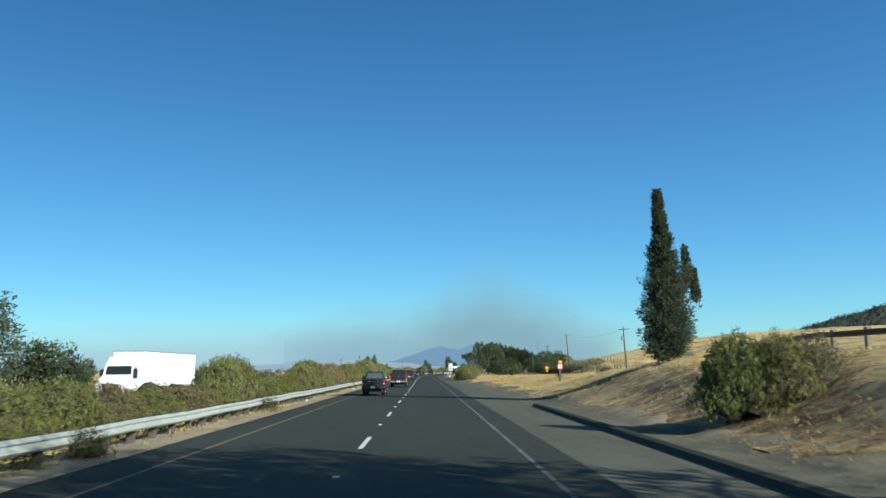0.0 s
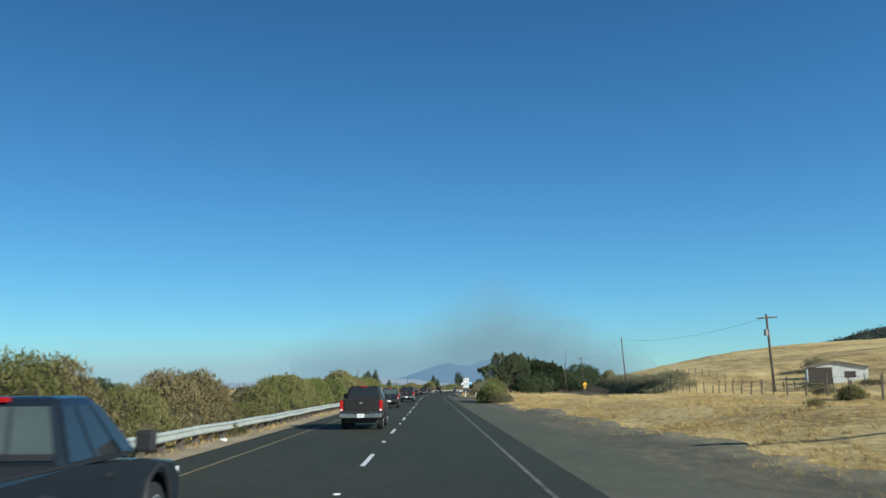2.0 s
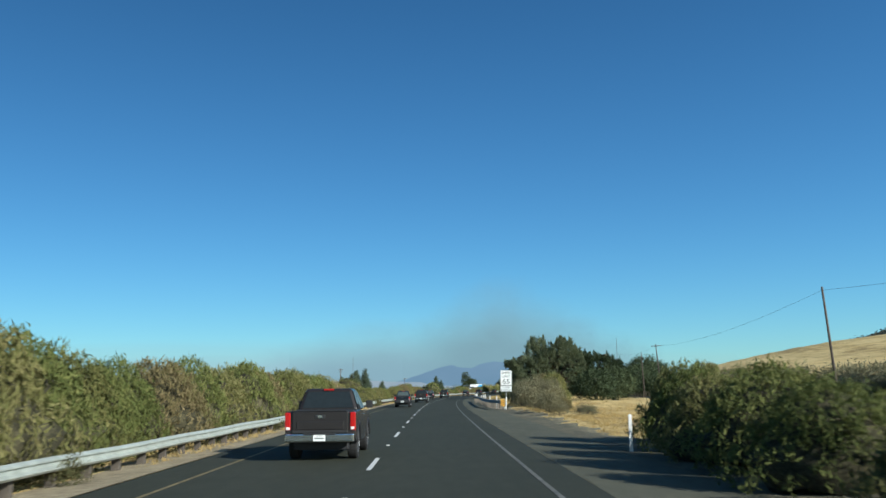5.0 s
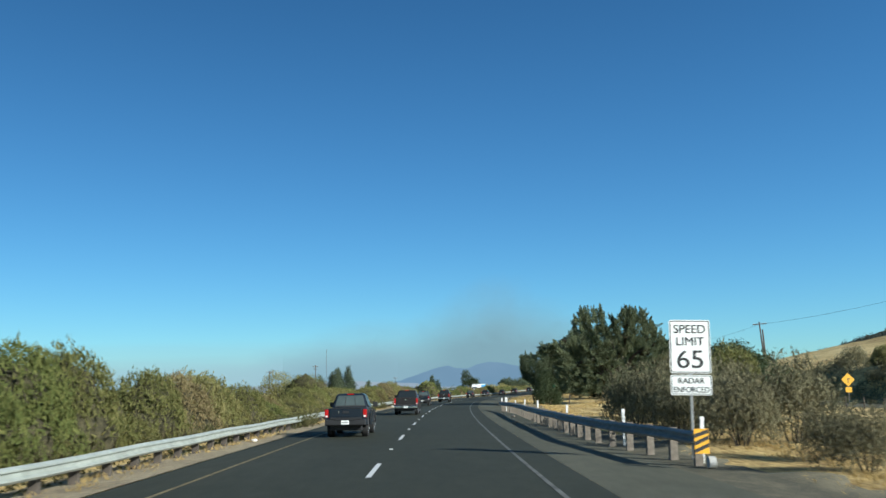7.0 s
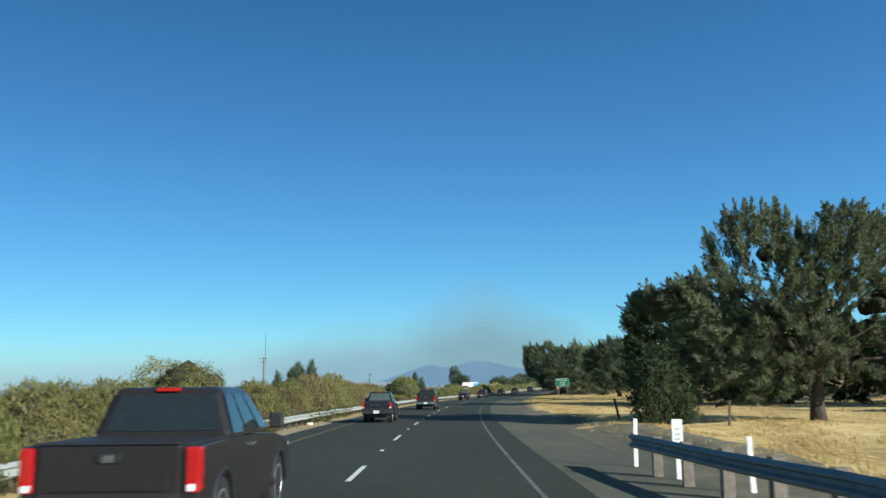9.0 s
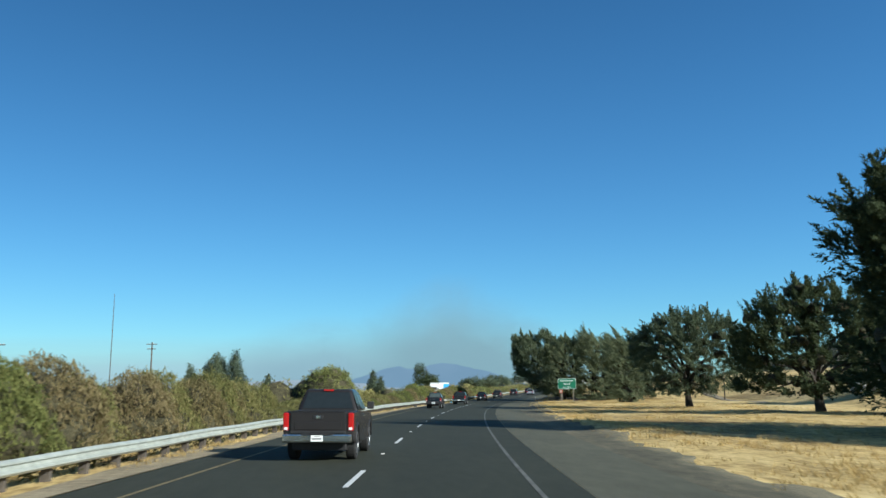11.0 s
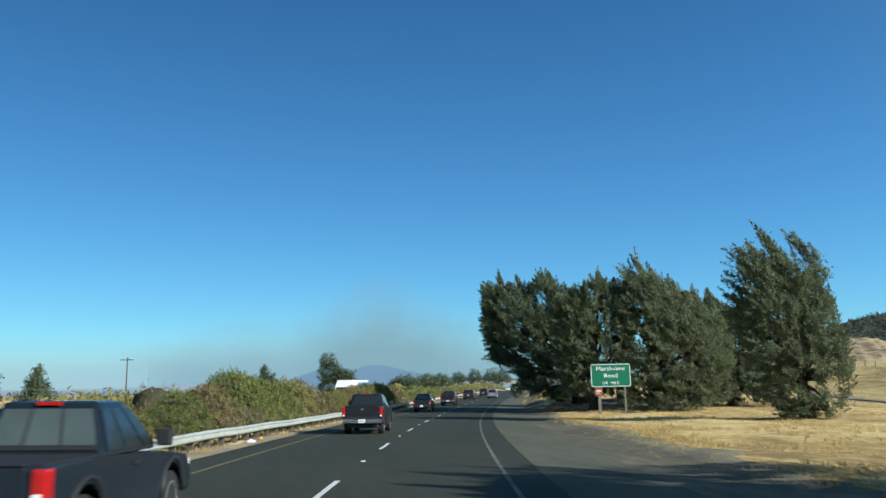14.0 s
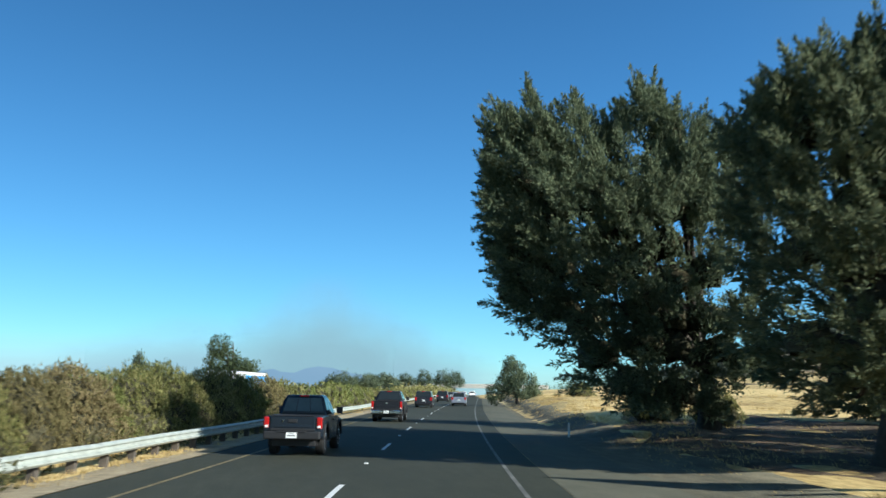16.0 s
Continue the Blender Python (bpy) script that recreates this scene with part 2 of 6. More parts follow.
# far oaks paler and bluer: distance haze put into the leaf colours
HAZED_OAK = foliage("hazed_oak_leaves", [(0.066, 0.080, 0.066), (0.090, 0.103, 0.080), (0.12, 0.130, 0.095)], 0.2)
SCRUB_HILL = layered("scrubby_golden_hill", [(0.13, 0.105, 0.065), (0.27, 0.205, 0.115), (0.40, 0.305, 0.165), (0.47, 0.365, 0.20)], [(0.02, 0.8), (0.09, 0.9), (0.5, 0.7)], 0.95, 0.5, 0.8)
# cores behind the leaves: shade of the gaps put into a dark colour
GAP_SHADE = layered("painted_gap_shade", [(0.028, 0.026, 0.016), (0.055, 0.050, 0.028), (0.10, 0.088, 0.048)], [(1.5, 0.7), (9, 0.9), (40, 0.8)], 0.95, 1.0, 0.05)
BARK = plain("bark", (0.062, 0.051, 0.041), 0.95, 0, 0.4, 5, 1.0)
WHITE_LINE = plain("white_road_paint", (0.62, 0.62, 0.60), 0.7, 0, 0.15, 12)
EDGE_LINE = plain("worn_white_road_paint", (0.115, 0.115, 0.10), 0.8, 0, 0.6, 1.2)
YELLOW_LINE = plain("worn_yellow_road_paint", (0.175, 0.135, 0.058), 0.8, 0, 0.4, 3)
GALV = plain("galvanised_steel", (0.36, 0.385, 0.35), 0.55, 0.15, 0.18, 3, 0.1)
GALV_OLD = plain("weathered_galvanised_steel", (0.21, 0.215, 0.21), 0.65, 0.25, 0.2, 3, 0.1)
WOOD_POST = plain("weathered_timber", (0.17, 0.145, 0.115), 0.9, 0, 0.3, 9, 0.5)
# darker copy of the post timber: shade behind the beam put into its colour
SHADED_POST = plain("shaded_post_timber", (0.085, 0.070, 0.055), 0.9, 0, 0.3, 9, 0.5)
POLE_WOOD = plain("creosoted_timber", (0.075, 0.058, 0.045), 0.9, 0, 0.3, 6, 0.5)
SIGN_WHITE = plain("white_sign_sheeting", (0.74, 0.75, 0.73), 0.45, 0, 0.04, 3)
SIGN_BLACK = plain("black_sign_paint", (0.02, 0.02, 0.02), 0.5)
SIGN_GREEN = plain("green_sign_sheeting", (0.012, 0.135, 0.070), 0.4, 0, 0.1, 2)
SIGN_YELLOW = plain("yellow_sign_sheeting", (0.75, 0.38, 0.02), 0.45)
SIGN_RED = plain("red_sign_sheeting", (0.50, 0.065, 0.035), 0.5)
SIGN_BROWN = plain("brown_sign_sheeting", (0.26, 0.075, 0.035), 0.5)
PLASTIC_WHITE = plain("white_marker_plastic", (0.70, 0.69, 0.66), 0.5)
WIRE = plain("dark_cable", (0.03, 0.03, 0.03), 0.6)
SLATE = plain("slate_blue_car_paint", (0.013, 0.019, 0.028), 0.22, 0.2, 0.06, 3)
BROWN_PAINT = plain("grey_brown_car_paint", (0.024, 0.021, 0.021), 0.25, 0.2, 0.06, 3)
BLACK_PAINT = plain("black_car_paint", (0.014, 0.014, 0.018), 0.28, 0.2, 0.06, 3)
SILVER_PAINT = plain("silver_car_paint", (0.23, 0.25, 0.29), 0.32, 0.5, 0.06, 3)
WHITE_PAINT = plain("white_truck_paint", (0.74, 0.74, 0.72), 0.4, 0, 0.05, 1.5)
BLUE_PANEL = plain("blue_truck_panel", (0.03, 0.28, 0.62), 0.4)
TRIM = plain("black_trim_plastic", (0.012, 0.012, 0.013), 0.6)
GLASS_DARK = plain("tinted_car_glass", (0.016, 0.020, 0.021), 0.06, 0.0)
RUBBER = plain("tyre_rubber", (0.011, 0.011, 0.011), 0.85)
ALLOY = plain("wheel_alloy", (0.45, 0.46, 0.47), 0.35, 0.8)
CHROME = plain("chrome", (0.62, 0.63, 0.64), 0.18, 1.0)
LAMP_RED = plain("red_lamp_lens", (0.33, 0.010, 0.010), 0.12)
REAR_GLASS = plain("pale_tinted_rear_glass", (0.055, 0.070, 0.068), 0.05, 0.0, 0.3, 1.2)
LAMP_CLEAR = plain("clear_lamp_lens", (0.70, 0.68, 0.66), 0.2)
SHED_WHITE = plain("weathered_white_boards", (0.52, 0.52, 0.49), 0.8, 0, 0.15, 3, 0.3)
SHED_DARK = plain("dark_shed_boards", (0.06, 0.05, 0.04), 0.9, 0, 0.3, 4, 0.3)
ROOF_TIN = plain("rusty_roof_sheet", (0.30, 0.24, 0.20), 0.7, 0.1, 0.3, 2, 0.2)
CONCRETE = plain("concrete", (0.40, 0.39, 0.36), 0.9, 0, 0.15, 1.5, 0.3)


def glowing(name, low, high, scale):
    """A far backdrop that glows: the air light is put into its colour."""
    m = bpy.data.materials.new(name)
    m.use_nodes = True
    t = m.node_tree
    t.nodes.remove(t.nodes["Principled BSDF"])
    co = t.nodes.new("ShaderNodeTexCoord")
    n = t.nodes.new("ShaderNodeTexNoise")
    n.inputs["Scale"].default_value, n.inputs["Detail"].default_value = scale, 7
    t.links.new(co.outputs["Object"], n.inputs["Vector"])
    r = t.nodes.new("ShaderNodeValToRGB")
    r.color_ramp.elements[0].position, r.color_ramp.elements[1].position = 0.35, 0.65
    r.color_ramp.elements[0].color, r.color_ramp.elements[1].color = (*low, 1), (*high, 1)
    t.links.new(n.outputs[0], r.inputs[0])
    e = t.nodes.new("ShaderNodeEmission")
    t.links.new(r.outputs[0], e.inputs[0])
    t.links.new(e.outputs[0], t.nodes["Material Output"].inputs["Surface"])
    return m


# ---- mesh helpers ----
def mesh(name, vs, fs, m, smooth=False):
    me = bpy.data.meshes.new(name)
    me.from_pydata([tuple(v) for v in vs], [], fs)
    me.materials.append(m)
    if smooth:
        me.polygons.foreach_set("use_smooth", [True] * len(me.polygons))
    me.update()
    return me


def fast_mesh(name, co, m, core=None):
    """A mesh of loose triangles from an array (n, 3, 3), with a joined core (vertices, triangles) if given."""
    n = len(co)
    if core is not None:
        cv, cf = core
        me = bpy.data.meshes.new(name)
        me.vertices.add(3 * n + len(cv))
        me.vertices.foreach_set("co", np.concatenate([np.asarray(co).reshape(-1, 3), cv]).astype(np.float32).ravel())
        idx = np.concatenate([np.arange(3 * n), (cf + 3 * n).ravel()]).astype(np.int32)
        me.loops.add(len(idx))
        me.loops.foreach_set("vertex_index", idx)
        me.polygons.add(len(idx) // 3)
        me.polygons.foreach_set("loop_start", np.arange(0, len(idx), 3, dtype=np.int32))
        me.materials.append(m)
        # the core takes the dark colour that stands in for shade between leaves
        me.materials.append(GAP_SHADE)
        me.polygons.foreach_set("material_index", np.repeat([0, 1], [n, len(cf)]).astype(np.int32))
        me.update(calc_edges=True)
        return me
    me = bpy.data.meshes.new(name)
    me.vertices.add(3 * n)
    me.vertices.foreach_set("co", np.ascontiguousarray(co, np.float32).ravel())
    me.loops.add(3 * n)
    me.loops.foreach_set("vertex_index", np.arange(3 * n, dtype=np.int32))
    me.polygons.add(n)
    me.polygons.foreach_set("loop_start", np.arange(0, 3 * n, 3, dtype=np.int32))
    me.materials.append(m)
    me.update(calc_edges=True)
    return me


def part(name, me, parent=None, label="", m=None):
    ob = new(name, me)
    if parent:
        ob.parent = parent
    if m is not None:
        ob.matrix_basis = m
    if label:
        ob["label"] = label
    return ob


def empty(name, m, label, category, group=""):
    ob = new(name)
    ob.matrix_basis = m
    ob.empty_display_size = 0.2
    return tagged(ob, label, category, group)


def finish(bm, name, m, bevel=0.0, smooth=False):
    if bevel:
        bmesh.ops.bevel(bm, geom=bm.edges[:], offset=bevel, segments=2, affect="EDGES", clamp_overlap=True, profile=0.6)
    bmesh.ops.recalc_face_normals(bm, faces=bm.faces[:])
    me = bpy.data.meshes.new(name)
    bm.to_mesh(me)
    bm.free()
    me.materials.append(m)
    if smooth:
        me.polygons.foreach_set("use_smooth", [True] * len(me.polygons))
    return me


def box(name, m, x0, x1, y0, y1, z0, z1, bevel=0.01, taper=(0, 0, 0, 0)):
    """A box; taper moves the top's sides inwards (x low, x high, y low, y high)."""
    bm = bmesh.new()
    a, b, c, e = taper
    lo = [bm.verts.new(p) for p in ((x0, y0, z0), (x1, y0, z0), (x1, y1, z0), (x0, y1, z0))]
    hi = [bm.verts.new(p) for p in ((x0 + a, y0 + c, z1), (x1 - b, y0 + c, z1), (x1 - b, y1 - e, z1), (x0 + a, y1 - e, z1))]
    bm.faces.new(lo[::-1]), bm.faces.new(hi)
    for i in range(4):
        bm.faces.new((lo[i], lo[(i + 1) % 4], hi[(i + 1) % 4], hi[i]))
    return finish(bm, name, m, bevel)


def slab(name, m, outline, x0, x1, bevel=0.0, inset=0.0):
    """An outline in (y, z), drawn out from x0 to x1; inset draws the ends in."""
    bm = bmesh.new()
    cy = sum(p[0] for p in outline) / len(outline)
    cz = sum(p[1] for p in outline) / len(outline)
    rings = []
    for x, k in ((x0, inset), (x1, inset)):
        rings.append([bm.verts.new((x, y + (cy - y) * k, z + (cz - z) * k)) for y, z in outline])
    n = len(outline)
    bm.faces.new(rings[0]), bm.faces.new(rings[1][::-1])
    for i in range(n):
        bm.faces.new((rings[0][i], rings[1][i], rings[1][(i + 1) % n], rings[0][(i + 1) % n]))
    return finish(bm, name, m, bevel)


def tube(points, radii, sides=7):
    """Vertices and faces of a tapered tube along points."""
    vs, fs = [], []
    up = Vector((0.13, 0.21, 0.97))
    for i, p in enumerate(points):
        d = (Vector(points[min(i + 1, len(points) - 1)]) - Vector(points[max(i - 1, 0)])).normalized()
        a = d.cross(up if abs(d.dot(up)) < 0.95 else Vector((1, 0, 0))).normalized()
        b = d.cross(a)
        for k in range(sides):
            w = 2 * math.pi * k / sides
            vs.append(Vector(p) + (a * math.cos(w) + b * math.sin(w)) * radii[i])
    for i in range(len(points) - 1):
        for k in range(sides):
            j = (k + 1) % sides
            fs.append((i * sides + k, i * sides + j, (i + 1) * sides + j, (i + 1) * sides + k))
    fs.append(tuple(range(sides))[::-1])
    fs.append(tuple((len(points) - 1) * sides + k for k in range(sides)))
    return vs, fs


def tubes(name, m, runs, sides=7, smooth=True):
    vs, fs = [], []
    for pts, rad in runs:
        v, f = tube(pts, rad, sides)
        fs += [tuple(i + len(vs) for i in q) for q in f]
        vs += v
    return mesh(name, vs, fs, m, smooth)


def lathe(name, m, outline, sides=24, axis="x"):
    """An outline of (along, radius) turned about the x axis."""
    vs, fs = [], []
    for a, r in outline:
        for k in range(sides):
            w = 2 * math.pi * k / sides
            vs.append((a, r * math.cos(w), r * math.sin(w)))
    n = len(outline)
    for i in range(n - 1):
        for k in range(sides):
            j = (k + 1) % sides
            fs.append((i * sides + k, i * sides + j, (i + 1) * sides + j, (i + 1) * sides + k))
    fs.append(tuple(range(sides))[::-1])
    fs.append(tuple((n - 1) * sides + k for k in range(sides)))
    return mesh(name, vs, fs, m, False)


def strip(name, s0, s1, us, zs, m, step=4.0, shift=None):
    """A band along the road; us and zs are its cross section."""
    n = max(1, int(round((s1 - s0) / step)))
    vs, fs, w = [], [], len(us)
    for i in range(n + 1):
        s = s0 + (s1 - s0) * i / n
        du = shift(s) if shift else 0.0
        vs += [road(s, u + du, z + float(rise(s, u))) for u, z in zip(us, zs)]
    for i in range(n):
        for j in range(w - 1):
            fs.append((i * w + j, i * w + j + 1, (i + 1) * w + j + 1, (i + 1) * w + j))
    return mesh(name, vs, fs, m)


def letters(name, text, size, m, parent, x, z, y=-0.02, wide=1.0):
    """Letters of the built-in font, standing, centred on x, with their foot at z, facing -y."""
    cu = bpy.data.curves.new(name, "FONT")
    cu.body, cu.size, cu.align_x, cu.extrude = text, size, "CENTER", 0.004
    tmp = new(name, cu)
    me = bpy.data.meshes.new_from_object(tmp)
    bpy.data.objects.remove(tmp)
    bpy.data.curves.remove(cu)
    me.materials.clear()
    me.materials.append(m)
    return part(name, me, parent, "", pose(x, y, z, 90, 0, 0) @ Matrix.Diagonal((wide, 1, 1, 1)))


# ---- ground ----
def build_ground():
    xs = np.concatenate([-np.geomspace(4600, 46, 34), np.arange(-44, 130, 1.6), np.geomspace(132, 4600, 34)])
    ys = np.concatenate([-np.geomspace(600, 62, 8), np.arange(-58, 640, 3.0), np.geomspace(645, 4700, 40)])
    X, Y = np.meshgrid(xs, ys)
    s, u = plan(X, Y)
    far = sm(250, 900, np.abs(u))
    Z = height(s, np.clip(u, -400, 400)) * (1 - 0.35 * far)
    Z = Z + np.where(np.abs(u) > 60, 0.8 * np.sin(X * 0.013) * np.sin(Y * 0.017), 0)
    nx, ny = len(xs), len(ys)
    q = np.arange(nx * ny).reshape(ny, nx)
    idx = np.stack([q[:-1, :-1], q[:-1, 1:], q[1:, 1:], q[1:, :-1]], -1).reshape(-1, 4)
    me = bpy.data.meshes.new("ground")
    me.vertices.add(nx * ny)
    me.vertices.foreach_set("co", np.stack([X, Y, Z], -1).astype(np.float32).ravel())
    me.loops.add(4 * len(idx))
    me.loops.foreach_set("vertex_index", idx.astype(np.int32).ravel())
    me.polygons.add(len(idx))
    me.polygons.foreach_set("loop_start", np.arange(0, 4 * len(idx), 4, dtype=np.int32))
    me.polygons.foreach_set("use_smooth", [True] * len(idx))
    me.materials.append(GRASS)
    me.update(calc_edges=True)
    tagged(new("ground", me), "dry golden grassland rising to hills beside the highway", "ground", kind="structure")


build_ground()

# the carriageway: dark lanes, lighter shoulder on the right, narrow one on the left
road_ob = tagged(new("road", strip("road", -60, 1500, (-5.0, -4.9, 4.55, 4.56), (-0.12, 0.0, 0.0, -0.12), LANE)), "dark asphalt highway lanes with a gentle bend", "road", kind="structure")
part("shoulder", strip("shoulder", -60, 1500, (4.56, 7.1, 7.2), (-0.004, -0.05, -0.2), SHOULDER), road_ob, "lighter worn asphalt shoulder")
def build_gravel():
    """Bare gravel and dirt between the shoulder and the grass, with a ragged outer edge."""
    vs, fs, n = [], [], 900
    for i in range(n + 1):
        s = -40 + 0.8 * i
        out = 8.5 + 0.7 * noise.noise(Vector((s * 0.11, 0, 0))) + 0.4 * noise.noise(Vector((s * 0.37, 4, 0))) + 0.3 * noise.noise(Vector((s * 1.3, 8, 0))) + 0.55 * noise.noise(Vector((s * 0.71, 21, 0))) + 0.5 + 0.9 * float(1 - sm(32, 60, s)) + 1.2 * float(sm(45, 60, s) * (1 - sm(100, 118, s))) + 2.2 * float(sm(262, 280, s) * (1 - sm(296, 318, s))) + 0.9 * float(sm(462, 472, s)) + 1.2 * float(sm(383, 398, s) * (1 - sm(450, 464, s)))
        for k, f in enumerate((0, 0.12, 0.3, 0.6, 0.97, 1.0)):
            u = 7.05 + (out - 7.05) * f
            z = h1(s, u) + 0.075 if k > 2 else -0.05 + 0.02 * f + float(rise(s))
            vs.append(road(s, u, max(z, -0.06 + float(rise(s))) - (0.12 if k == 5 else 0) + 0.03 * noise.noise(Vector((s * 0.8, u * 2.0, 7))) * (k > 0)))
    for i in range(n):
        for k in range(5):
            fs.append((i * 6 + k, i * 6 + k + 1, (i + 1) * 6 + k + 1, (i + 1) * 6 + k))
    tagged(new("gravel_verge", mesh("gravel_verge", vs, fs, GRAVEL, True)), "bare gravel and dirt beside the shoulder", "verge", kind="structure")


build_gravel()


def build_bank_dirt():
    """Bare brown dirt on the cut bank beside the start of the drive."""
    vs, fs, n, w = [], [], 110, 9
    for i in range(n + 1):
        s = -40 + 0.85 * i
        out = 14.0 + 1.6 * noise.noise(Vector((s * 0.13, 2, 0))) + 0.8 * noise.noise(Vector((s * 0.6, 6, 0))) - 4.2 * float(sm(30, 54, s))
        for k in range(w + 1):
            u = 9.0 + (out - 9.0) * k / w
            vs.append(road(s, u, h1(s, u) + (0.07 if k < w else -0.1) + 0.05 * noise.noise(Vector((s * 0.9, u * 1.3, 3)))))
    for i in range(n):
        for k in range(w):
            q = i * (w + 1) + k
            fs.append((q, q + 1, q + w + 2, q + w + 1))
    tagged(new("bank_dirt", mesh("bank_dirt", vs, fs, BANK, True)), "bare brown dirt on the cut bank", "ground", kind="structure")


build_bank_dirt()
verge = tagged(new("verge", strip("verge", -60, 900, (-8.6, -7.6, -6.4, -5.6, -5.0), (-0.42, -0.16, -0.075, -0.03, -0.012), PALE_DIRT, 2.0)), "bare tan dirt strip under the guardrail", "verge", kind="structure")
part("edge_line", strip("edge_line", -60, 1500, (3.61, 3.71), (0.005, 0.005), EDGE_LINE), road_ob, "worn white edge line")
part("yellow_line", strip("yellow_line", -60, 1500, (-3.72, -3.62), (0.005, 0.005), YELLOW_LINE), road_ob, "worn yellow edge line")
PHASE = -7.3 - 4 * 14.63
dash = [strip("lane_dash", 0, 3.66, (-0.06, 0.06), (0.005, 0.005), WHITE_LINE, 3.7)]
marker_mesh = box("lane_marker", PLASTIC_WHITE, -0.06, 0.06, -0.05, 0.05, 0, 0.022, 0.008)
for i in range(62):
    s = PHASE + 14.63 * i
    p = road(s, 0, float(rise(s)))
    part("lane_dash", dash[0], road_ob, "", pose(p.x, p.y, p.z, slope(s), 0, along(s)) @ pose(0, -1.83, 0))
    p = road(s + 7.3, 0, float(rise(s + 7.3)))
    part("lane_marker", marker_mesh, road_ob, "", pose(p.x, p.y, p.z, 0, 0, along(s)))



def build_litter():
    """Brown needle litter under the cypresses, with a ragged edge."""
    vs, fs, n, w = [], [], 26, 12
    for i in range(n + 1):
        for j in range(w + 1):
            a, f = 2 * math.pi * i / n, j / w
            k = 1 + 0.3 * noise.noise(Vector((math.cos(a) * 2, math.sin(a) * 2, 5))) + 0.16 * noise.noise(Vector((math.cos(a) * 7, math.sin(a) * 7, 9)))
            s, u = 493 + 19 * k * f * math.sin(a), 16.5 + 7.6 * k * f * math.cos(a)
            u = max(u, 8.2 + 0.3 * math.sin(s * 1.1))
            vs.append(road(s, u, h1(s, u) + (0.035 if j < w else -0.08)))
    for i in range(n):
        for j in range(w):
            q = i * (w + 1) + j
            fs.append((q, q + 1, q + w + 2, q + w + 1))
    tagged(new("needle_litter", mesh("needle_litter", vs, fs, LITTER, True)), "brown needle litter under the windswept cypresses", "litter", kind="structure")


build_litter()
# low asphalt dike at the foot of the embankment
tagged(new("dike", strip("dike", -60, 30, (6.95, 7.02, 7.16, 7.34, 7.5), (-0.06, 0.07, 0.10, 0.07, -0.02), LANE, 3.0)), "low dark asphalt dike along the shoulder", "kerb", kind="structure")

# the oncoming carriageway beyond the median, and the side road on the right
other = tagged(new("oncoming_road", strip("oncoming_road", -80, 1500, (-28, -27.8, -17.2, -17), (-0.75, -0.55, -0.55, -0.75), SHOULDER)), "grey asphalt carriageway beyond the brushy median", "road", kind="structure")
part("edge_line", strip("edge_line", -80, 1500, (-19.2, -19.08), (-0.545, -0.545), EDGE_LINE), other)


def build_side_road():
    vs, fs = [], []
    n = 60
    for i in range(n + 1):
        s = 150 + (335 - 150) * i / n
        c = float(front_u(s))
        for du in (-2.9, -2.6, 2.6, 2.9):
            vs.append(road(s, c + du, h1(s, c) + (0.07 if abs(du) < 2.8 else -0.12)))
    for i in range(n):
        for j in range(3):
            fs.append((i * 4 + j, i * 4 + j + 1, (i + 1) * 4 + j + 1, (i + 1) * 4 + j))
    tagged(new("side_road", mesh("side_road", vs, fs, SHOULDER)), "narrow grey asphalt side road under the hill", "road", kind="structure")


build_side_road()


def build_field_road():
    """A narrow farm road across the field beyond the cypresses."""
    vs, fs, n = [], [], 70
    for i in range(n + 1):
        s = 440 + 4.6 * i
        c = float(np.interp(s, [440, 500, 560, 640, 770], [43, 44.5, 46, 49, 55]))
        for du in (-1.8, -1.5, 1.5, 1.8):
            vs.append(road(s, c + du, h1(s, c) + (0.06 if abs(du) < 1.6 else -0.12)))
    for i in range(n):
        for j in range(3):
            fs.append((i * 4 + j, i * 4 + j + 1, (i + 1) * 4 + j + 1, (i + 1) * 4 + j))
    tagged(new("farm_road", mesh("farm_road", vs, fs, DIRT)), "narrow grey-brown dirt farm road across the dry field", "road", kind="structure")


build_field_road()


# ---- far backdrops: mountain, low hills, wooded hill, smoke ----
def ridge(name, m, az, el, dist, base, label, depth=300.0, rough=0.0):
    """A range of hills seen far off: crest heights by bearing, with a front slope down to the plain."""
    vs, fs = [], []
    n = 160
    for i in range(n + 1):
        a = az[0] + (az[-1] - az[0]) * i / n
        e = float(np.interp(a, az, el))
        e += rough * (noise.noise(Vector((a * 2.3, 0, dist))) + 0.5 * noise.noise(Vector((a * 6.1, 3, dist)))) * min(1, e)
        w = radians(a)
        for d, z in ((dist - depth, base), (dist - depth * 0.4, base + 0.62 * (math.tan(radians(e)) * dist - base)), (dist, math.tan(radians(e)) * dist), (dist + depth, base)):
            vs.append((d * math.sin(w), 220 + d * math.cos(w), z))
    for i in range(n):
        for j in range(3):
            fs.append((i * 4 + j, (i + 1) * 4 + j, (i + 1) * 4 + j + 1, i * 4 + j + 1))
    return tagged(new(name, mesh(name, vs, fs, m, True)), label, "hills", kind="structure")


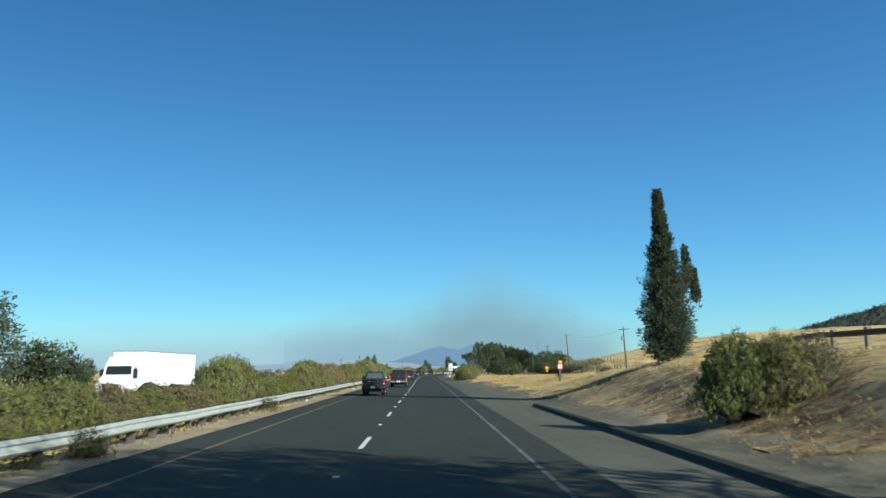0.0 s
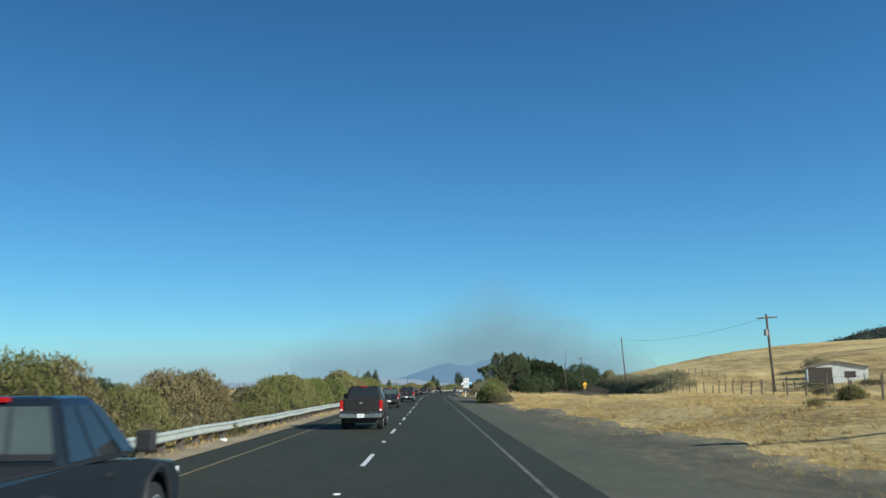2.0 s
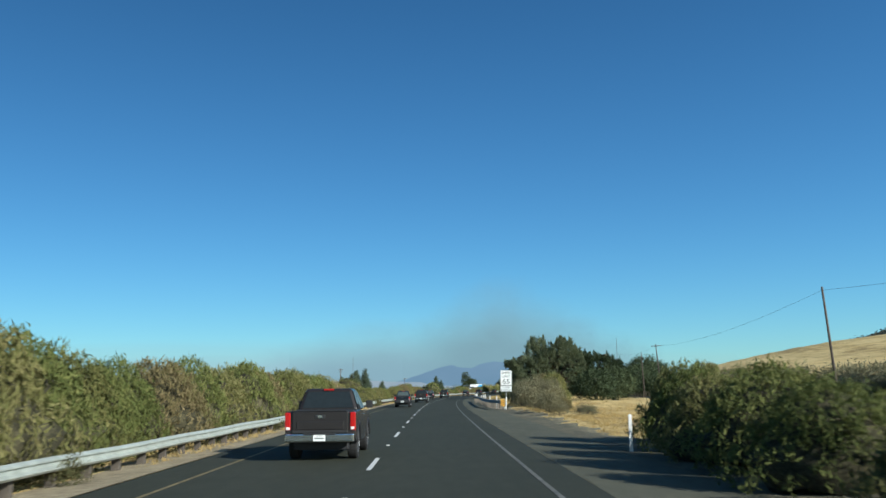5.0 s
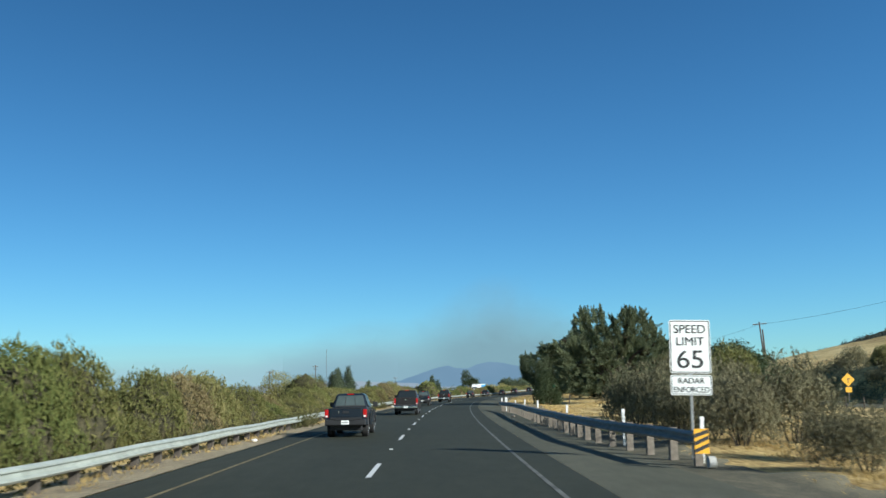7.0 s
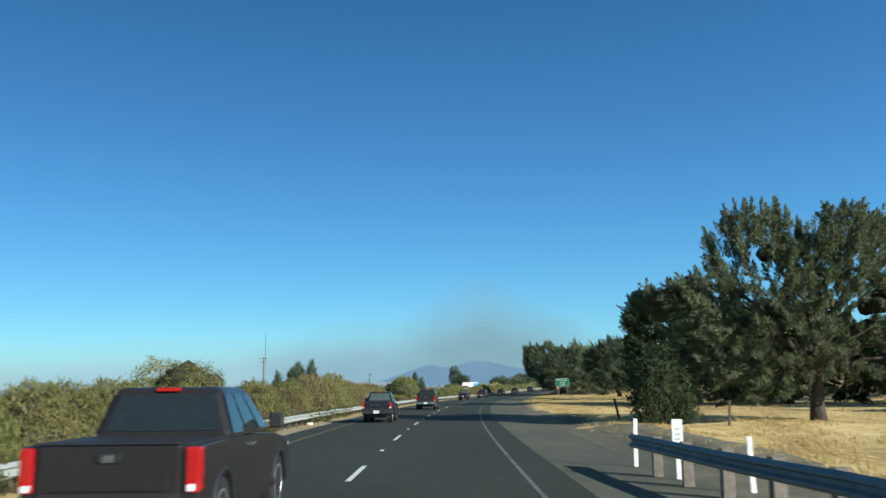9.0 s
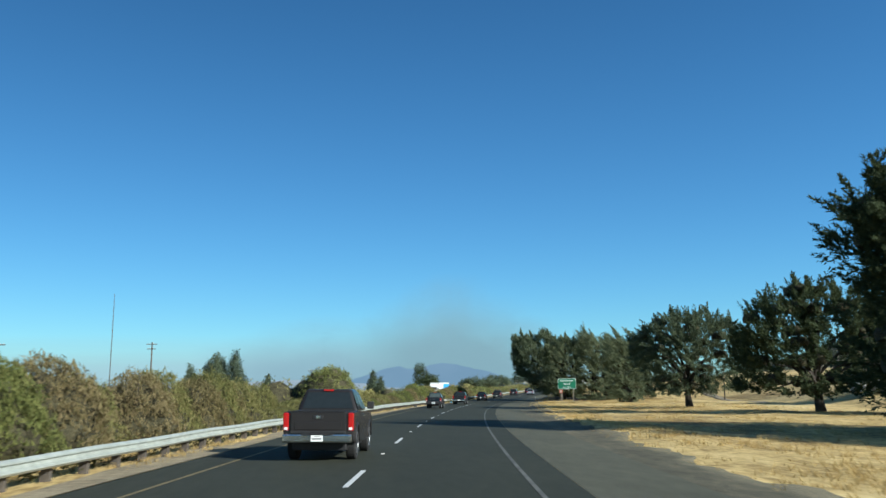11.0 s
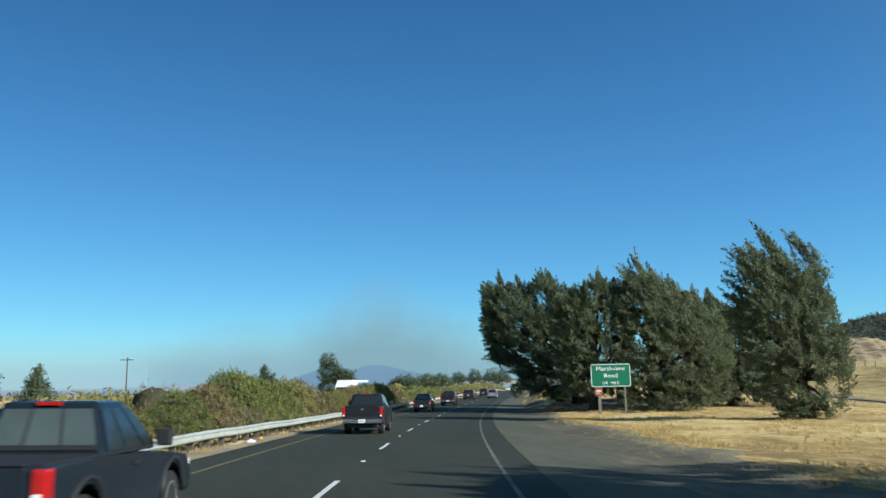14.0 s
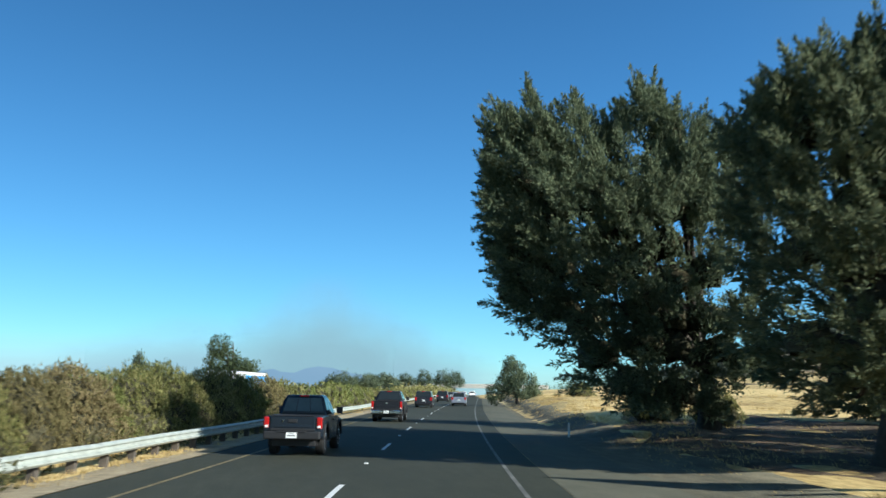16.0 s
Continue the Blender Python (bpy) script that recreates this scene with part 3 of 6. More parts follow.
# haze before the mountain and low hills, put into glowing colours
MOUNTAIN = glowing("painted_haze_mountain", (0.124, 0.190, 0.252), (0.138, 0.204, 0.266), 0.004)
LOWHILL = glowing("painted_haze_low_hills", (0.215, 0.255, 0.29), (0.245, 0.275, 0.295), 0.006)
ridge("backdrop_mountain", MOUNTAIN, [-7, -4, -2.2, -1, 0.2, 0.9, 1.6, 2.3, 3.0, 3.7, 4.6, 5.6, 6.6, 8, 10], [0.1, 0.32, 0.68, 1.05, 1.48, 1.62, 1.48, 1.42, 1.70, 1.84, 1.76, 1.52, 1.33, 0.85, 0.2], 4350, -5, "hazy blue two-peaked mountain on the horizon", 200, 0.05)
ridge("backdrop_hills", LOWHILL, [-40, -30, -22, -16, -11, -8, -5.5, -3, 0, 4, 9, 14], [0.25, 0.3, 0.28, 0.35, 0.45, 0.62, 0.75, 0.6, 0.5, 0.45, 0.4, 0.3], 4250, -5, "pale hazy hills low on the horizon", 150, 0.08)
WOODED = layered("wooded_hill", [(0.036, 0.046, 0.036), (0.060, 0.068, 0.045), (0.15, 0.125, 0.070)], [(0.012, 0.7), (0.09, 0.9), (0.4, 0.8)], 0.95, 0.5, 1.5)
WOOD_AZ = [18, 20, 21.8, 23.4, 24.9, 26.4, 27.9, 29.4, 30.8, 34, 40, 48, 60]
WOOD_EL = [0.2, 0.9, 1.5, 1.9, 2.25, 2.75, 3.2, 3.55, 3.95, 4.6, 5.0, 4.6, 3.5]
ridge("backdrop_wooded_hill", WOODED, WOOD_AZ, WOOD_EL, 1900, -5, "dark wooded hill behind the golden slopes", 420, 0.07)


ridge("backdrop_golden_hill", SCRUB_HILL, [20, 22.5, 23.5, 24.4, 26, 27.2, 28.7, 30.2, 33, 38, 46], [0.1, 0.5, 0.9, 1.4, 2.2, 2.75, 2.8, 2.6, 2.3, 1.9, 0.5], 1034, -5, "golden foothill with brown scrub below the wooded hill", 300, 0.10)


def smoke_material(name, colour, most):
    """Thin smoke that glows in place of scattered daylight: thick in the middle, lost towards a ragged rim."""
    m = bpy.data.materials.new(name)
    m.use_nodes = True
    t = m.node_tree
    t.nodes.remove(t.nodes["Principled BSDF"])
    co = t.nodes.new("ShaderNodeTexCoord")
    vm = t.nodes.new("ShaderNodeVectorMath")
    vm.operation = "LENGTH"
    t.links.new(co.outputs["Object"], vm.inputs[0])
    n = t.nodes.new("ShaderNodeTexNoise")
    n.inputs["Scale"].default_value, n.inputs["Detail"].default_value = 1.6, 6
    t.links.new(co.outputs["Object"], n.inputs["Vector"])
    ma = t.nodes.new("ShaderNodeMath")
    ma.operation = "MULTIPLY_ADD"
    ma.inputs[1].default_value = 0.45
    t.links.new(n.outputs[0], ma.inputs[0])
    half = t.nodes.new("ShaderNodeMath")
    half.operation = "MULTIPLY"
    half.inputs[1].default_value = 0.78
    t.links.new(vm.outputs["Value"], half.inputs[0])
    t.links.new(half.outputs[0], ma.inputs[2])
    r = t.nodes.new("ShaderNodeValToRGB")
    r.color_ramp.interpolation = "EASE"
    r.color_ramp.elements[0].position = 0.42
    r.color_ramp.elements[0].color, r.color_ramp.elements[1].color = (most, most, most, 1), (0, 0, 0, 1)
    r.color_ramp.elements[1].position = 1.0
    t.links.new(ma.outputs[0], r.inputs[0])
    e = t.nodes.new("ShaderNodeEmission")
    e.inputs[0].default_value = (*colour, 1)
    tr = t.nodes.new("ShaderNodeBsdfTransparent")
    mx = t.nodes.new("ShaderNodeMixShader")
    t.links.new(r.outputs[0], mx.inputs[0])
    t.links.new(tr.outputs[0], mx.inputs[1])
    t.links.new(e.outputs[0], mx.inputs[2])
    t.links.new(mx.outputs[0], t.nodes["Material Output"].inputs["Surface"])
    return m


def build_smoke():
    """A drift of smoke over the mountain, and the haze that it leaves along the horizon, as glowing sheets."""
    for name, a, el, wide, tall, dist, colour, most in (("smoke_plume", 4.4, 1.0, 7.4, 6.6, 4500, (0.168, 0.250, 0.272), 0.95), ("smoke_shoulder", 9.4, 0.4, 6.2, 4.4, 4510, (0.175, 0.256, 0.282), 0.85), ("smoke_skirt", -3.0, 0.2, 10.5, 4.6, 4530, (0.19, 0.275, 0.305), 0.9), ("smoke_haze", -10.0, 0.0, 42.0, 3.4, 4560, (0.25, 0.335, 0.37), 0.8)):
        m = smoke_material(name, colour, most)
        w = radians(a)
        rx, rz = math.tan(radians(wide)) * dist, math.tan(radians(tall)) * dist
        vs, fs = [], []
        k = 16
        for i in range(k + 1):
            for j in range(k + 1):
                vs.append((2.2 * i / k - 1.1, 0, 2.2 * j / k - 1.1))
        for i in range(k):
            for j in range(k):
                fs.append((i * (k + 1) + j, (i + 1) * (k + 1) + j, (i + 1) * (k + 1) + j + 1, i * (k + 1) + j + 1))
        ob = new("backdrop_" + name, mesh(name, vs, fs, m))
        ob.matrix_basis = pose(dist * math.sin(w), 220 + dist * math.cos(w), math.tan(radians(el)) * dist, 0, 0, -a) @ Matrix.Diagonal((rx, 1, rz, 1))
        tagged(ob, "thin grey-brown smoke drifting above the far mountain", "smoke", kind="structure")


build_smoke()


# ---- plants ----
def leaf_tris(rng, centres, per, spread, size, lean=(0, 0, 0), up=0.3, slim=0.34, spray=0.0, out=None, face=1.0):
    """Small leaf-shaped triangles in clumps about the centres; spray draws each clump out into a plume."""
    n = len(centres) * per
    c = np.repeat(centres, per, 0) + rng.normal(0, 1, (n, 3)) * spread
    d = rng.normal(0, 1, (n, 3))
    if spray:
        ax = rng.normal(0, 0.55, (len(centres), 3)) + np.array(lean) * 1.4 + np.array([0, 0, up])
        ax /= np.linalg.norm(ax, axis=1)[:, None]
        ax = np.repeat(ax, per, 0)
        c += ax * rng.uniform(-1, 1, (n, 1)) * spray
        d = d * 0.55 + ax * 1.1
    d[:, 2] = d[:, 2] * 0.8 + up
    d += np.array(lean)
    d /= np.linalg.norm(d, axis=1)[:, None]
    side = rng.normal(0, 1, (n, 3))
    if out is not None:
        side = side * 0.55 + np.repeat(out, per, 0) * face
    w = np.cross(d, side)
    w /= np.linalg.norm(w, axis=1)[:, None] + 1e-9
    ln = size * rng.uniform(0.6, 1.4, (n, 1))
    wd = ln * slim * rng.uniform(0.7, 1.3, (n, 1))
    return np.stack([c - d * ln * 0.5 - w * wd * 0.55, c - d * ln * 0.4 + w * wd * 0.55, c + d * ln * 0.5], 1)


def crown_points(rng, blobs, density, low=0.55, floor=0.15):
    """Clump centres in the outer part of each blob (x, y, z, rx, ry, rz), with knobbly sides."""
    out, norm = [], []
    for x, y, z, rx, ry, rz in blobs:
        n = max(6, int(density * (rx * ry + ry * rz + rx * rz)))
        d = rng.normal(0, 1, (n, 3))
        d /= np.linalg.norm(d, axis=1)[:, None]
        r = rng.uniform(low, 1.0, (n, 1)) ** 0.6
        ph = rng.uniform(0, 6.28, 3)
        bump = 1 + 0.16 * np.sin(5 * d[:, :1] + ph[0]) * np.sin(6 * d[:, 1:2] + ph[1]) + 0.12 * np.sin(9 * d[:, 2:] + ph[2])
        p = d * r * bump * np.array([rx, ry, rz]) + np.array([x, y, z])
        out.append(p)
        nn = d / np.array([rx, ry, rz])
        norm.append(nn / np.linalg.norm(nn, axis=1)[:, None])
    p = np.concatenate(out)
    p[:, 2] = np.maximum(p[:, 2], floor)
    return p, np.concatenate(norm)


def plumes(rng, base, axis, length, width, per, size, slim=0.3):
    """Feathery sprays: each a tapering brush of slim leaves along its axis."""
    n = len(base)
    k = n * per
    t = rng.uniform(0, 1, (k, 1)) ** 0.85
    ax = np.repeat(axis, per, 0)
    off = rng.normal(0, 1, (k, 3))
    off -= ax * (off * ax).sum(1)[:, None]
    wide = np.repeat(width, per)[:, None] * (1 - t) ** 0.7 + 0.03
    bow = np.repeat(rng.normal(0, 0.12, (n, 3)), per, 0) * (t * t) * np.repeat(length, per)[:, None]
    c = np.repeat(base, per, 0) + ax * t * np.repeat(length, per)[:, None] + off * wide * 0.62 + bow
    d = ax * 1.0 + off * 0.42 + rng.normal(0, 0.3, (k, 3))
    d /= np.linalg.norm(d, axis=1)[:, None]
    w = np.cross(d, rng.normal(0, 1, (k, 3)))
    w /= np.linalg.norm(w, axis=1)[:, None] + 1e-9
    ln = size * (1.15 - 0.45 * t) * rng.uniform(0.6, 1.4, (k, 1))
    wd = ln * slim * rng.uniform(0.7, 1.3, (k, 1))
    return np.stack([c - d * ln * 0.5 - w * wd * 0.55, c - d * ln * 0.4 + w * wd * 0.55, c + d * ln * 0.5], 1)


def dome(level):
    """Vertices and triangles of a ball of radius one without its underside."""
    bm = bmesh.new()
    bmesh.ops.create_icosphere(bm, subdivisions=level, radius=1.0)
    bmesh.ops.delete(bm, geom=[v for v in bm.verts if v.co.z < -0.55], context="VERTS")
    bm.verts.index_update()
    vs = np.array([v.co[:] for v in bm.verts])
    fs = np.array([[v.index for v in f.verts] for f in bm.faces])
    bm.free()
    return vs, fs


DOMES = {k: dome(k) for k in (2, 3, 4)}


def reach(d, eye, blobs):
    """How far the heap of blobs reaches from a point inside it, for each direction d."""
    r = np.full(len(d), 0.05)
    for x, y, z, rx, ry, rz in blobs:
        k = np.array([rx, ry, rz])
        o, e = (np.array(eye) - np.array([x, y, z])) / k, d / k
        qa, qb, qc = (e * e).sum(1), (e * o).sum(1), (o * o).sum() - 1
        disc = qb * qb - qa * qc
        r = np.maximum(r, np.where(disc > 0, (-qb + np.sqrt(np.maximum(disc, 0))) / qa, 0))
    return r


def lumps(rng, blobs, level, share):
    """A small core inside each blob, coloured dark for the crown's inner shade: vertices and triangles."""
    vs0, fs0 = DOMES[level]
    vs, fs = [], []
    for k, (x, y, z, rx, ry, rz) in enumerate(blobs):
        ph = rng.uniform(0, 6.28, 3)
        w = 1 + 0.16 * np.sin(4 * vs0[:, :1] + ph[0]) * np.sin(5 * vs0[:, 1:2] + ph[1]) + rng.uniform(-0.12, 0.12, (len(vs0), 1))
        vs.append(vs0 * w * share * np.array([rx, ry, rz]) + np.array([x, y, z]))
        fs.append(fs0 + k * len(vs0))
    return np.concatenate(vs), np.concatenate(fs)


def tree(name, s, u, label, category, blobs, leaf, trunk=0.3, seed=0, density=9.0, per=13, spread=0.28, size=0.34, lean=(0, 0, 0), up=0.3, fork=0.35, bend=(0, 0), group="", sink=0.1, slim=0.34, spray=0.0, core=0.0, limbs=16, reach_up=1.0, tris=None):
    """A tree: tapered trunk with limbs that reach into each blob of its crown, and many small leaves."""
    rng = np.random.default_rng(seed)
    p = road(s, u, h1(s, u) - sink)
    ob = empty(name, pose(p.x, p.y, p.z, 0, 0, along(s)), label, category, group)
    top = max(b[2] + b[5] * 0.4 for b in blobs) * reach_up
    runs = []
    spine = [Vector((bend[0] * (k / 6) ** 1.5 + 0.12 * math.sin(k * 1.7 + seed), bend[1] * (k / 6) ** 1.5 + 0.1 * math.cos(k * 2.1 + seed), top * k / 6)) for k in range(7)]
    runs.append((spine, [trunk * (1.35 if k == 0 else 1 - 0.13 * k) for k in range(7)]))
    for x, y, z, rx, ry, rz in blobs[:limbs]:
        for q in range(2):
            start = spine[0].lerp(spine[-1], min(0.8, max(0.26, (z / max(top, 0.1)) * (fork + 0.12 * q))))
            k = min(5, int(start.z / top * 6))
            start = spine[k].lerp(spine[k + 1], start.z / top * 6 - k)
            end = Vector((x, y, z)) + Vector(rng.uniform(-0.7, 0.7, 3) * np.array([rx, ry, rz]))
            mid = start.lerp(end, 0.5) + Vector((0, 0, 0.12 * (end - start).length))
            th = trunk * 0.42
            runs.append(([start, start.lerp(mid, 0.6), mid, mid.lerp(end, 0.6), end], [th, th * 0.8, th * 0.6, th * 0.4, th * 0.12]))
    part("trunk", tubes("trunk", BARK, runs, 6), ob)
    if tris is None:
        pts, norm = crown_points(rng, blobs, density)
        tris = leaf_tris(rng, pts, per, spread, size, lean, up, slim, spray, norm, 1.1)
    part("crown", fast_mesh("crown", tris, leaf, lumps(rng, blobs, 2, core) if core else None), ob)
    return ob


def bush_quads(seed, w, h, clumps=420, per=8, size=0.085, spread=0.05, level=4):
    """Leaves of one bush: a heap of domes, w wide and h high."""
    rng = np.random.default_rng(seed)
    blobs = [(0, 0, h * 0.48, w * 0.36, w * 0.36, h * 0.5)]
    for k in range(10):
        a, r = 2.4 * k + rng.uniform(-0.4, 0.4), rng.uniform(0.3, 0.95)
        q = rng.uniform(0.16, 0.24)
        z = h * (0.86 - 0.5 * r * r) * rng.uniform(0.75, 1.05) - q * h
        blobs.append((math.cos(a) * r * w * 0.4, math.sin(a) * r * w * 0.4, max(z, h * 0.2), w * q, w * q, h * q * 1.15))
    for k in range(5):
        a = 1.26 * k + rng.uniform(-0.3, 0.3)
        blobs.append((math.cos(a) * w * 0.36, math.sin(a) * w * 0.36, h * 0.2, w * 0.2, w * 0.2, h * 0.22))
    eye = (0, 0, h * 0.3)

    def skin(d):
        r = reach(d, eye, blobs)[:, None]
        ph = 4.0 / w
        p = d * r + np.array(eye)
        q = np.sin(p[:, :1] * 5 * ph + seed) * np.sin(p[:, 1:2] * 6 * ph) * np.sin(p[:, 2:] * 5 * ph + 1)
        return d * r * (1 + 0.07 * q)

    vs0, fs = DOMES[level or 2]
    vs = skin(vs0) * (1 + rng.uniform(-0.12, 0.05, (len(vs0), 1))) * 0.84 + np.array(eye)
    d = rng.normal(0, 1, (clumps, 3))
    d[:, 2] = np.where(d[:, 2] < -0.4, -d[:, 2], d[:, 2])
    d /= np.linalg.norm(d, axis=1)[:, None]
    pts = skin(d) * rng.uniform(0.84 if level else 0.45, 1.02, (clumps, 1)) + np.array(eye)
    q = leaf_tris(rng, pts, per, spread if level else 0.1, size, (0, 0, 0), 0.75, 0.24, 0.10 if level else 0.05, d, 0.6)
    k = h / np.quantile(q[:, :, 2], 0.998)
    q[:, :, 2] *= k
    vs[:, 2] *= k
    return q, ((vs, fs) if level else None)


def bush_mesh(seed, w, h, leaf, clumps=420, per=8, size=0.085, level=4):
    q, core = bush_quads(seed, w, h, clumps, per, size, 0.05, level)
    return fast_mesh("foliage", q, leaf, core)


def stem_mesh(seed, w, h):
    rng = random.Random(seed)
    runs = []
    for _ in range(7):
        a, r = rng.uniform(0, 6.28), rng.uniform(0.1, 0.4) * w
        e = Vector((math.cos(a) * r, math.sin(a) * r, h * rng.uniform(0.5, 0.85)))
        b = Vector((math.cos(a) * 0.1, math.sin(a) * 0.1, -0.15))
        runs.append(([b, b.lerp(e, 0.5) + Vector((0, 0, 0.1 * h)), e], [0.03, 0.02, 0.006]))
    return tubes("stem", BARK, runs, 4)


BUSH_KINDS = {}


def bush_kind(key, leaf, seed, w=3.2, h=2.6, clumps=1150, per=6, size=0.145, level=2):
    BUSH_KINDS[key] = (bush_mesh(seed, w, h, leaf, clumps, per, size, level), stem_mesh(seed, w, h), w, h)


for k in range(4):
    bush_kind(("olive", k), BRUSH, 10 + k)
for k in range(3):
    bush_kind(("green", k), BRUSH_GREEN, 20 + k)
for k in range(2):
    bush_kind(("rust", k), BRUSH_RED, 30 + k)
for k in range(3):
    bush_kind(("grey", k), BRUSH_GREY, 40 + k, clumps=760, per=6, size=0.16, level=0)
for k in range(2):
    bush_kind(("weed", k), WEED, 50 + k, 1.2, 0.8, 170, 6, 0.1, 0)
for k in range(3):
    bush_kind(("far", k), BRUSH if k else BRUSH_GREEN, 60 + k, 3.2, 2.6, 200, 5, 0.3, 3)
BUSH_TEXT = {"far": "olive brush with yellow-green tips", "olive": "olive brush with tan seed heads", "green": "yellow-green leafy brush", "rust": "rusty brown seeding brush", "grey": "grey half-dead dry brush", "weed": "small scrubby roadside weed"}


def bush(kind, s, u, w, h, turn=0.0, where="in the brushy median", group="brush in the median", pick=None):
    keys = [k for k in BUSH_KINDS if k[0] == kind]
    leaves, stems, w0, h0 = BUSH_KINDS[keys[(pick if pick is not None else int(abs(s * 7.3 + u * 3.1))) % len(keys)]]
    p = road(s, u, h1(s, u) - 0.06)
    ob = empty("weed" if kind == "weed" else "bush", pose(p.x, p.y, p.z, 0, 0, turn) @ Matrix.Diagonal((w / w0, w / w0, h / h0, 1)), BUSH_TEXT[kind] + " " + where, "bush", group)
    part("foliage", leaves, ob)
    if kind != "weed":
        part("stem", stems, ob)
    return ob


# the median hedge: stretches of (from, to, height)
HEDGE = [(-14, 4, 1.5), (4, 16, 1.9), (16, 30, 1.6), (31.5, 38.5, 3.0), (39.5, 58, 2.0), (59, 62, 1.9), (62, 71.5, 3.2), (73, 79, 2.4), (80, 89.5, 3.05), (91.5, 96, 1.3), (97.5, 103, 2.4), (103, 126, 3.0), (126, 142, 3.2), (143, 146, 2.6), (147, 158, 4.1), (158, 170, 3.3), (170, 199, 3.6),
         (199, 203, 3.2), (203, 210.5, 3.6), (211, 220, 4.1), (223, 225.5, 1.6), (227, 238, 3.5), (239, 247, 2.8), (248, 260, 2.1), (261, 268, 2.7), (269, 285, 2.6), (285, 300, 2.8), (300, 312, 2.8), (312, 319, 3.3), (319, 323, 2.9), (323, 330, 3.6), (330, 362, 2.9), (362, 381, 1.6),
         (382.6, 387.8, 4.3), (391, 404, 1.9), (404, 412, 1.5), (412, 436, 1.9), (438, 444, 2.6), (445, 462, 3.3), (473, 484, 2.6), (484, 512, 3.1), (512, 560, 2.8), (560, 640, 2.4)]
rng = random.Random(5)
KINDS = ["olive", "olive", "green", "olive", "green", "rust", "olive"]
BACK = []
for a, b, hh in HEDGE:
    s = a + 0.8
    while s < b:
        kind = KINDS[rng.randrange(len(KINDS))]
        if 78 < s < 92 or 226 < s < 236:
            kind = "rust" if rng.random() < 0.6 else "olive"
        if 110 < s < 160 or 210 < s < 222 or 378 < s < 394:
            kind = "green" if rng.random() < 0.6 else "olive"
        if s > 512:
            kind = "far"
        h = hh * (rng.uniform(0.8, 1.08) if hh < 2.3 else rng.uniform(0.9, 1.05))
        bush(kind, s + rng.uniform(-0.5, 0.5), -9.4 + rng.uniform(-0.5, 0.5) - (1.0 if 300 > s > 200 else 0), max(3.4, h * rng.uniform(1.15, 1.4)), h, rng.uniform(0, 360))
        for _ in range(2):
            BACK.append((s + rng.uniform(-1.4, 1.4), -12.6 + rng.uniform(-1.4, 1.0), hh * rng.uniform(0.6, 0.95)))
        s += 3.0 * rng.uniform(0.9, 1.15)


def back_brush():
    """The brush behind the front bushes, and the low growth under the rail: too much to count."""
    kinds = [bush_quads(300 + k, 3.2, 2.6, 44, 5, 0.2, 0.1, 3) for k in range(4)]
    out, cvs, cfs, base = [], [], [], 0
    for k, (s, u, h) in enumerate(BACK):
        p = road(s, u, h1(s, u) - 0.05)
        w = h * 1.35 / 3.2
        q, (vs, fs) = kinds[k % 4]
        m = np.array([[math.cos(k * 1.9) * w, -math.sin(k * 1.9) * w, 0], [math.sin(k * 1.9) * w, math.cos(k * 1.9) * w, 0], [0, 0, h / 2.6]])
        out.append(q @ m.T + np.array(p))
        cvs.append(vs @ m.T + np.array(p))
        cfs.append(fs + base)
        base += len(vs)
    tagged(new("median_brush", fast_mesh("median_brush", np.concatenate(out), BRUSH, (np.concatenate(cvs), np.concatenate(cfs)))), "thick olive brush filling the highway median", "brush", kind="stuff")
    r2 = np.random.default_rng(77)
    n = 9000
    s = r2.uniform(-16, 520, n)
    u = r2.uniform(-8.3, -6.55, n)
    keep = np.sin(s * 0.31) + np.sin(s * 0.83 + 1) + r2.normal(0, 0.7, n) > -0.9
    s, u = s[keep], u[keep]
    f = np.concatenate([r2.uniform(a, b, int((b - a) * 34)) for a, b in ((182, 206), (238, 246), (266, 292), (300, 318), (462, 476))])
    s, u = np.concatenate([s, f]), np.concatenate([u, -6.05 - np.abs(r2.normal(0, 0.28, len(f)))])
    hd = np.interp(s, KS, KH)
    lift = np.where(np.arange(len(s)) >= len(s) - len(f), r2.uniform(0.0, 0.62, len(s)), 0)
    c = np.stack([np.interp(s, SG, XG) + u * np.cos(hd), np.interp(s, SG, YG) - u * np.sin(hd), height(s, u) + lift + r2.uniform(0.0, 0.62, len(s)) * (lift == 0) * np.clip((-6.5 - u) * 1.2, 0.3, 1)], -1)
    tagged(new("low_brush", fast_mesh("low_brush", leaf_tris(r2, c, 7, 0.12, 0.13, (0, 0, 0), 0.7, 0.4), WEED)), "low scrub growing under the guardrail", "brush", kind="stuff")


back_brush()


def cut_scrub():
    """Dry brown scrub on the cut above the side road."""
    r2 = np.random.default_rng(78)
    n = 6800
    s = r2.uniform(164, 345, n)
    u = front_u(s) + r2.uniform(3.8, 10.5, n)
    keep = np.sin(s * 0.21) + np.sin(s * 0.57 + u) + r2.normal(0, 0.6, n) > -0.7
    s, u = s[keep], u[keep]
    hd = np.interp(s, KS, KH)
    c = np.stack([np.interp(s, SG, XG) + u * np.cos(hd), np.interp(s, SG, YG) - u * np.sin(hd), height(s, u) + np.abs(r2.normal(0, 0.3, len(s)))], -1)
    tagged(new("cut_scrub", fast_mesh("cut_scrub", leaf_tris(r2, c, 8, 0.3, 0.36, (0, 0, 0), 0.7, 0.3), BRUSH_GREY)), "dry brown scrub on the cut above the side road", "brush", kind="stuff")


cut_scrub()
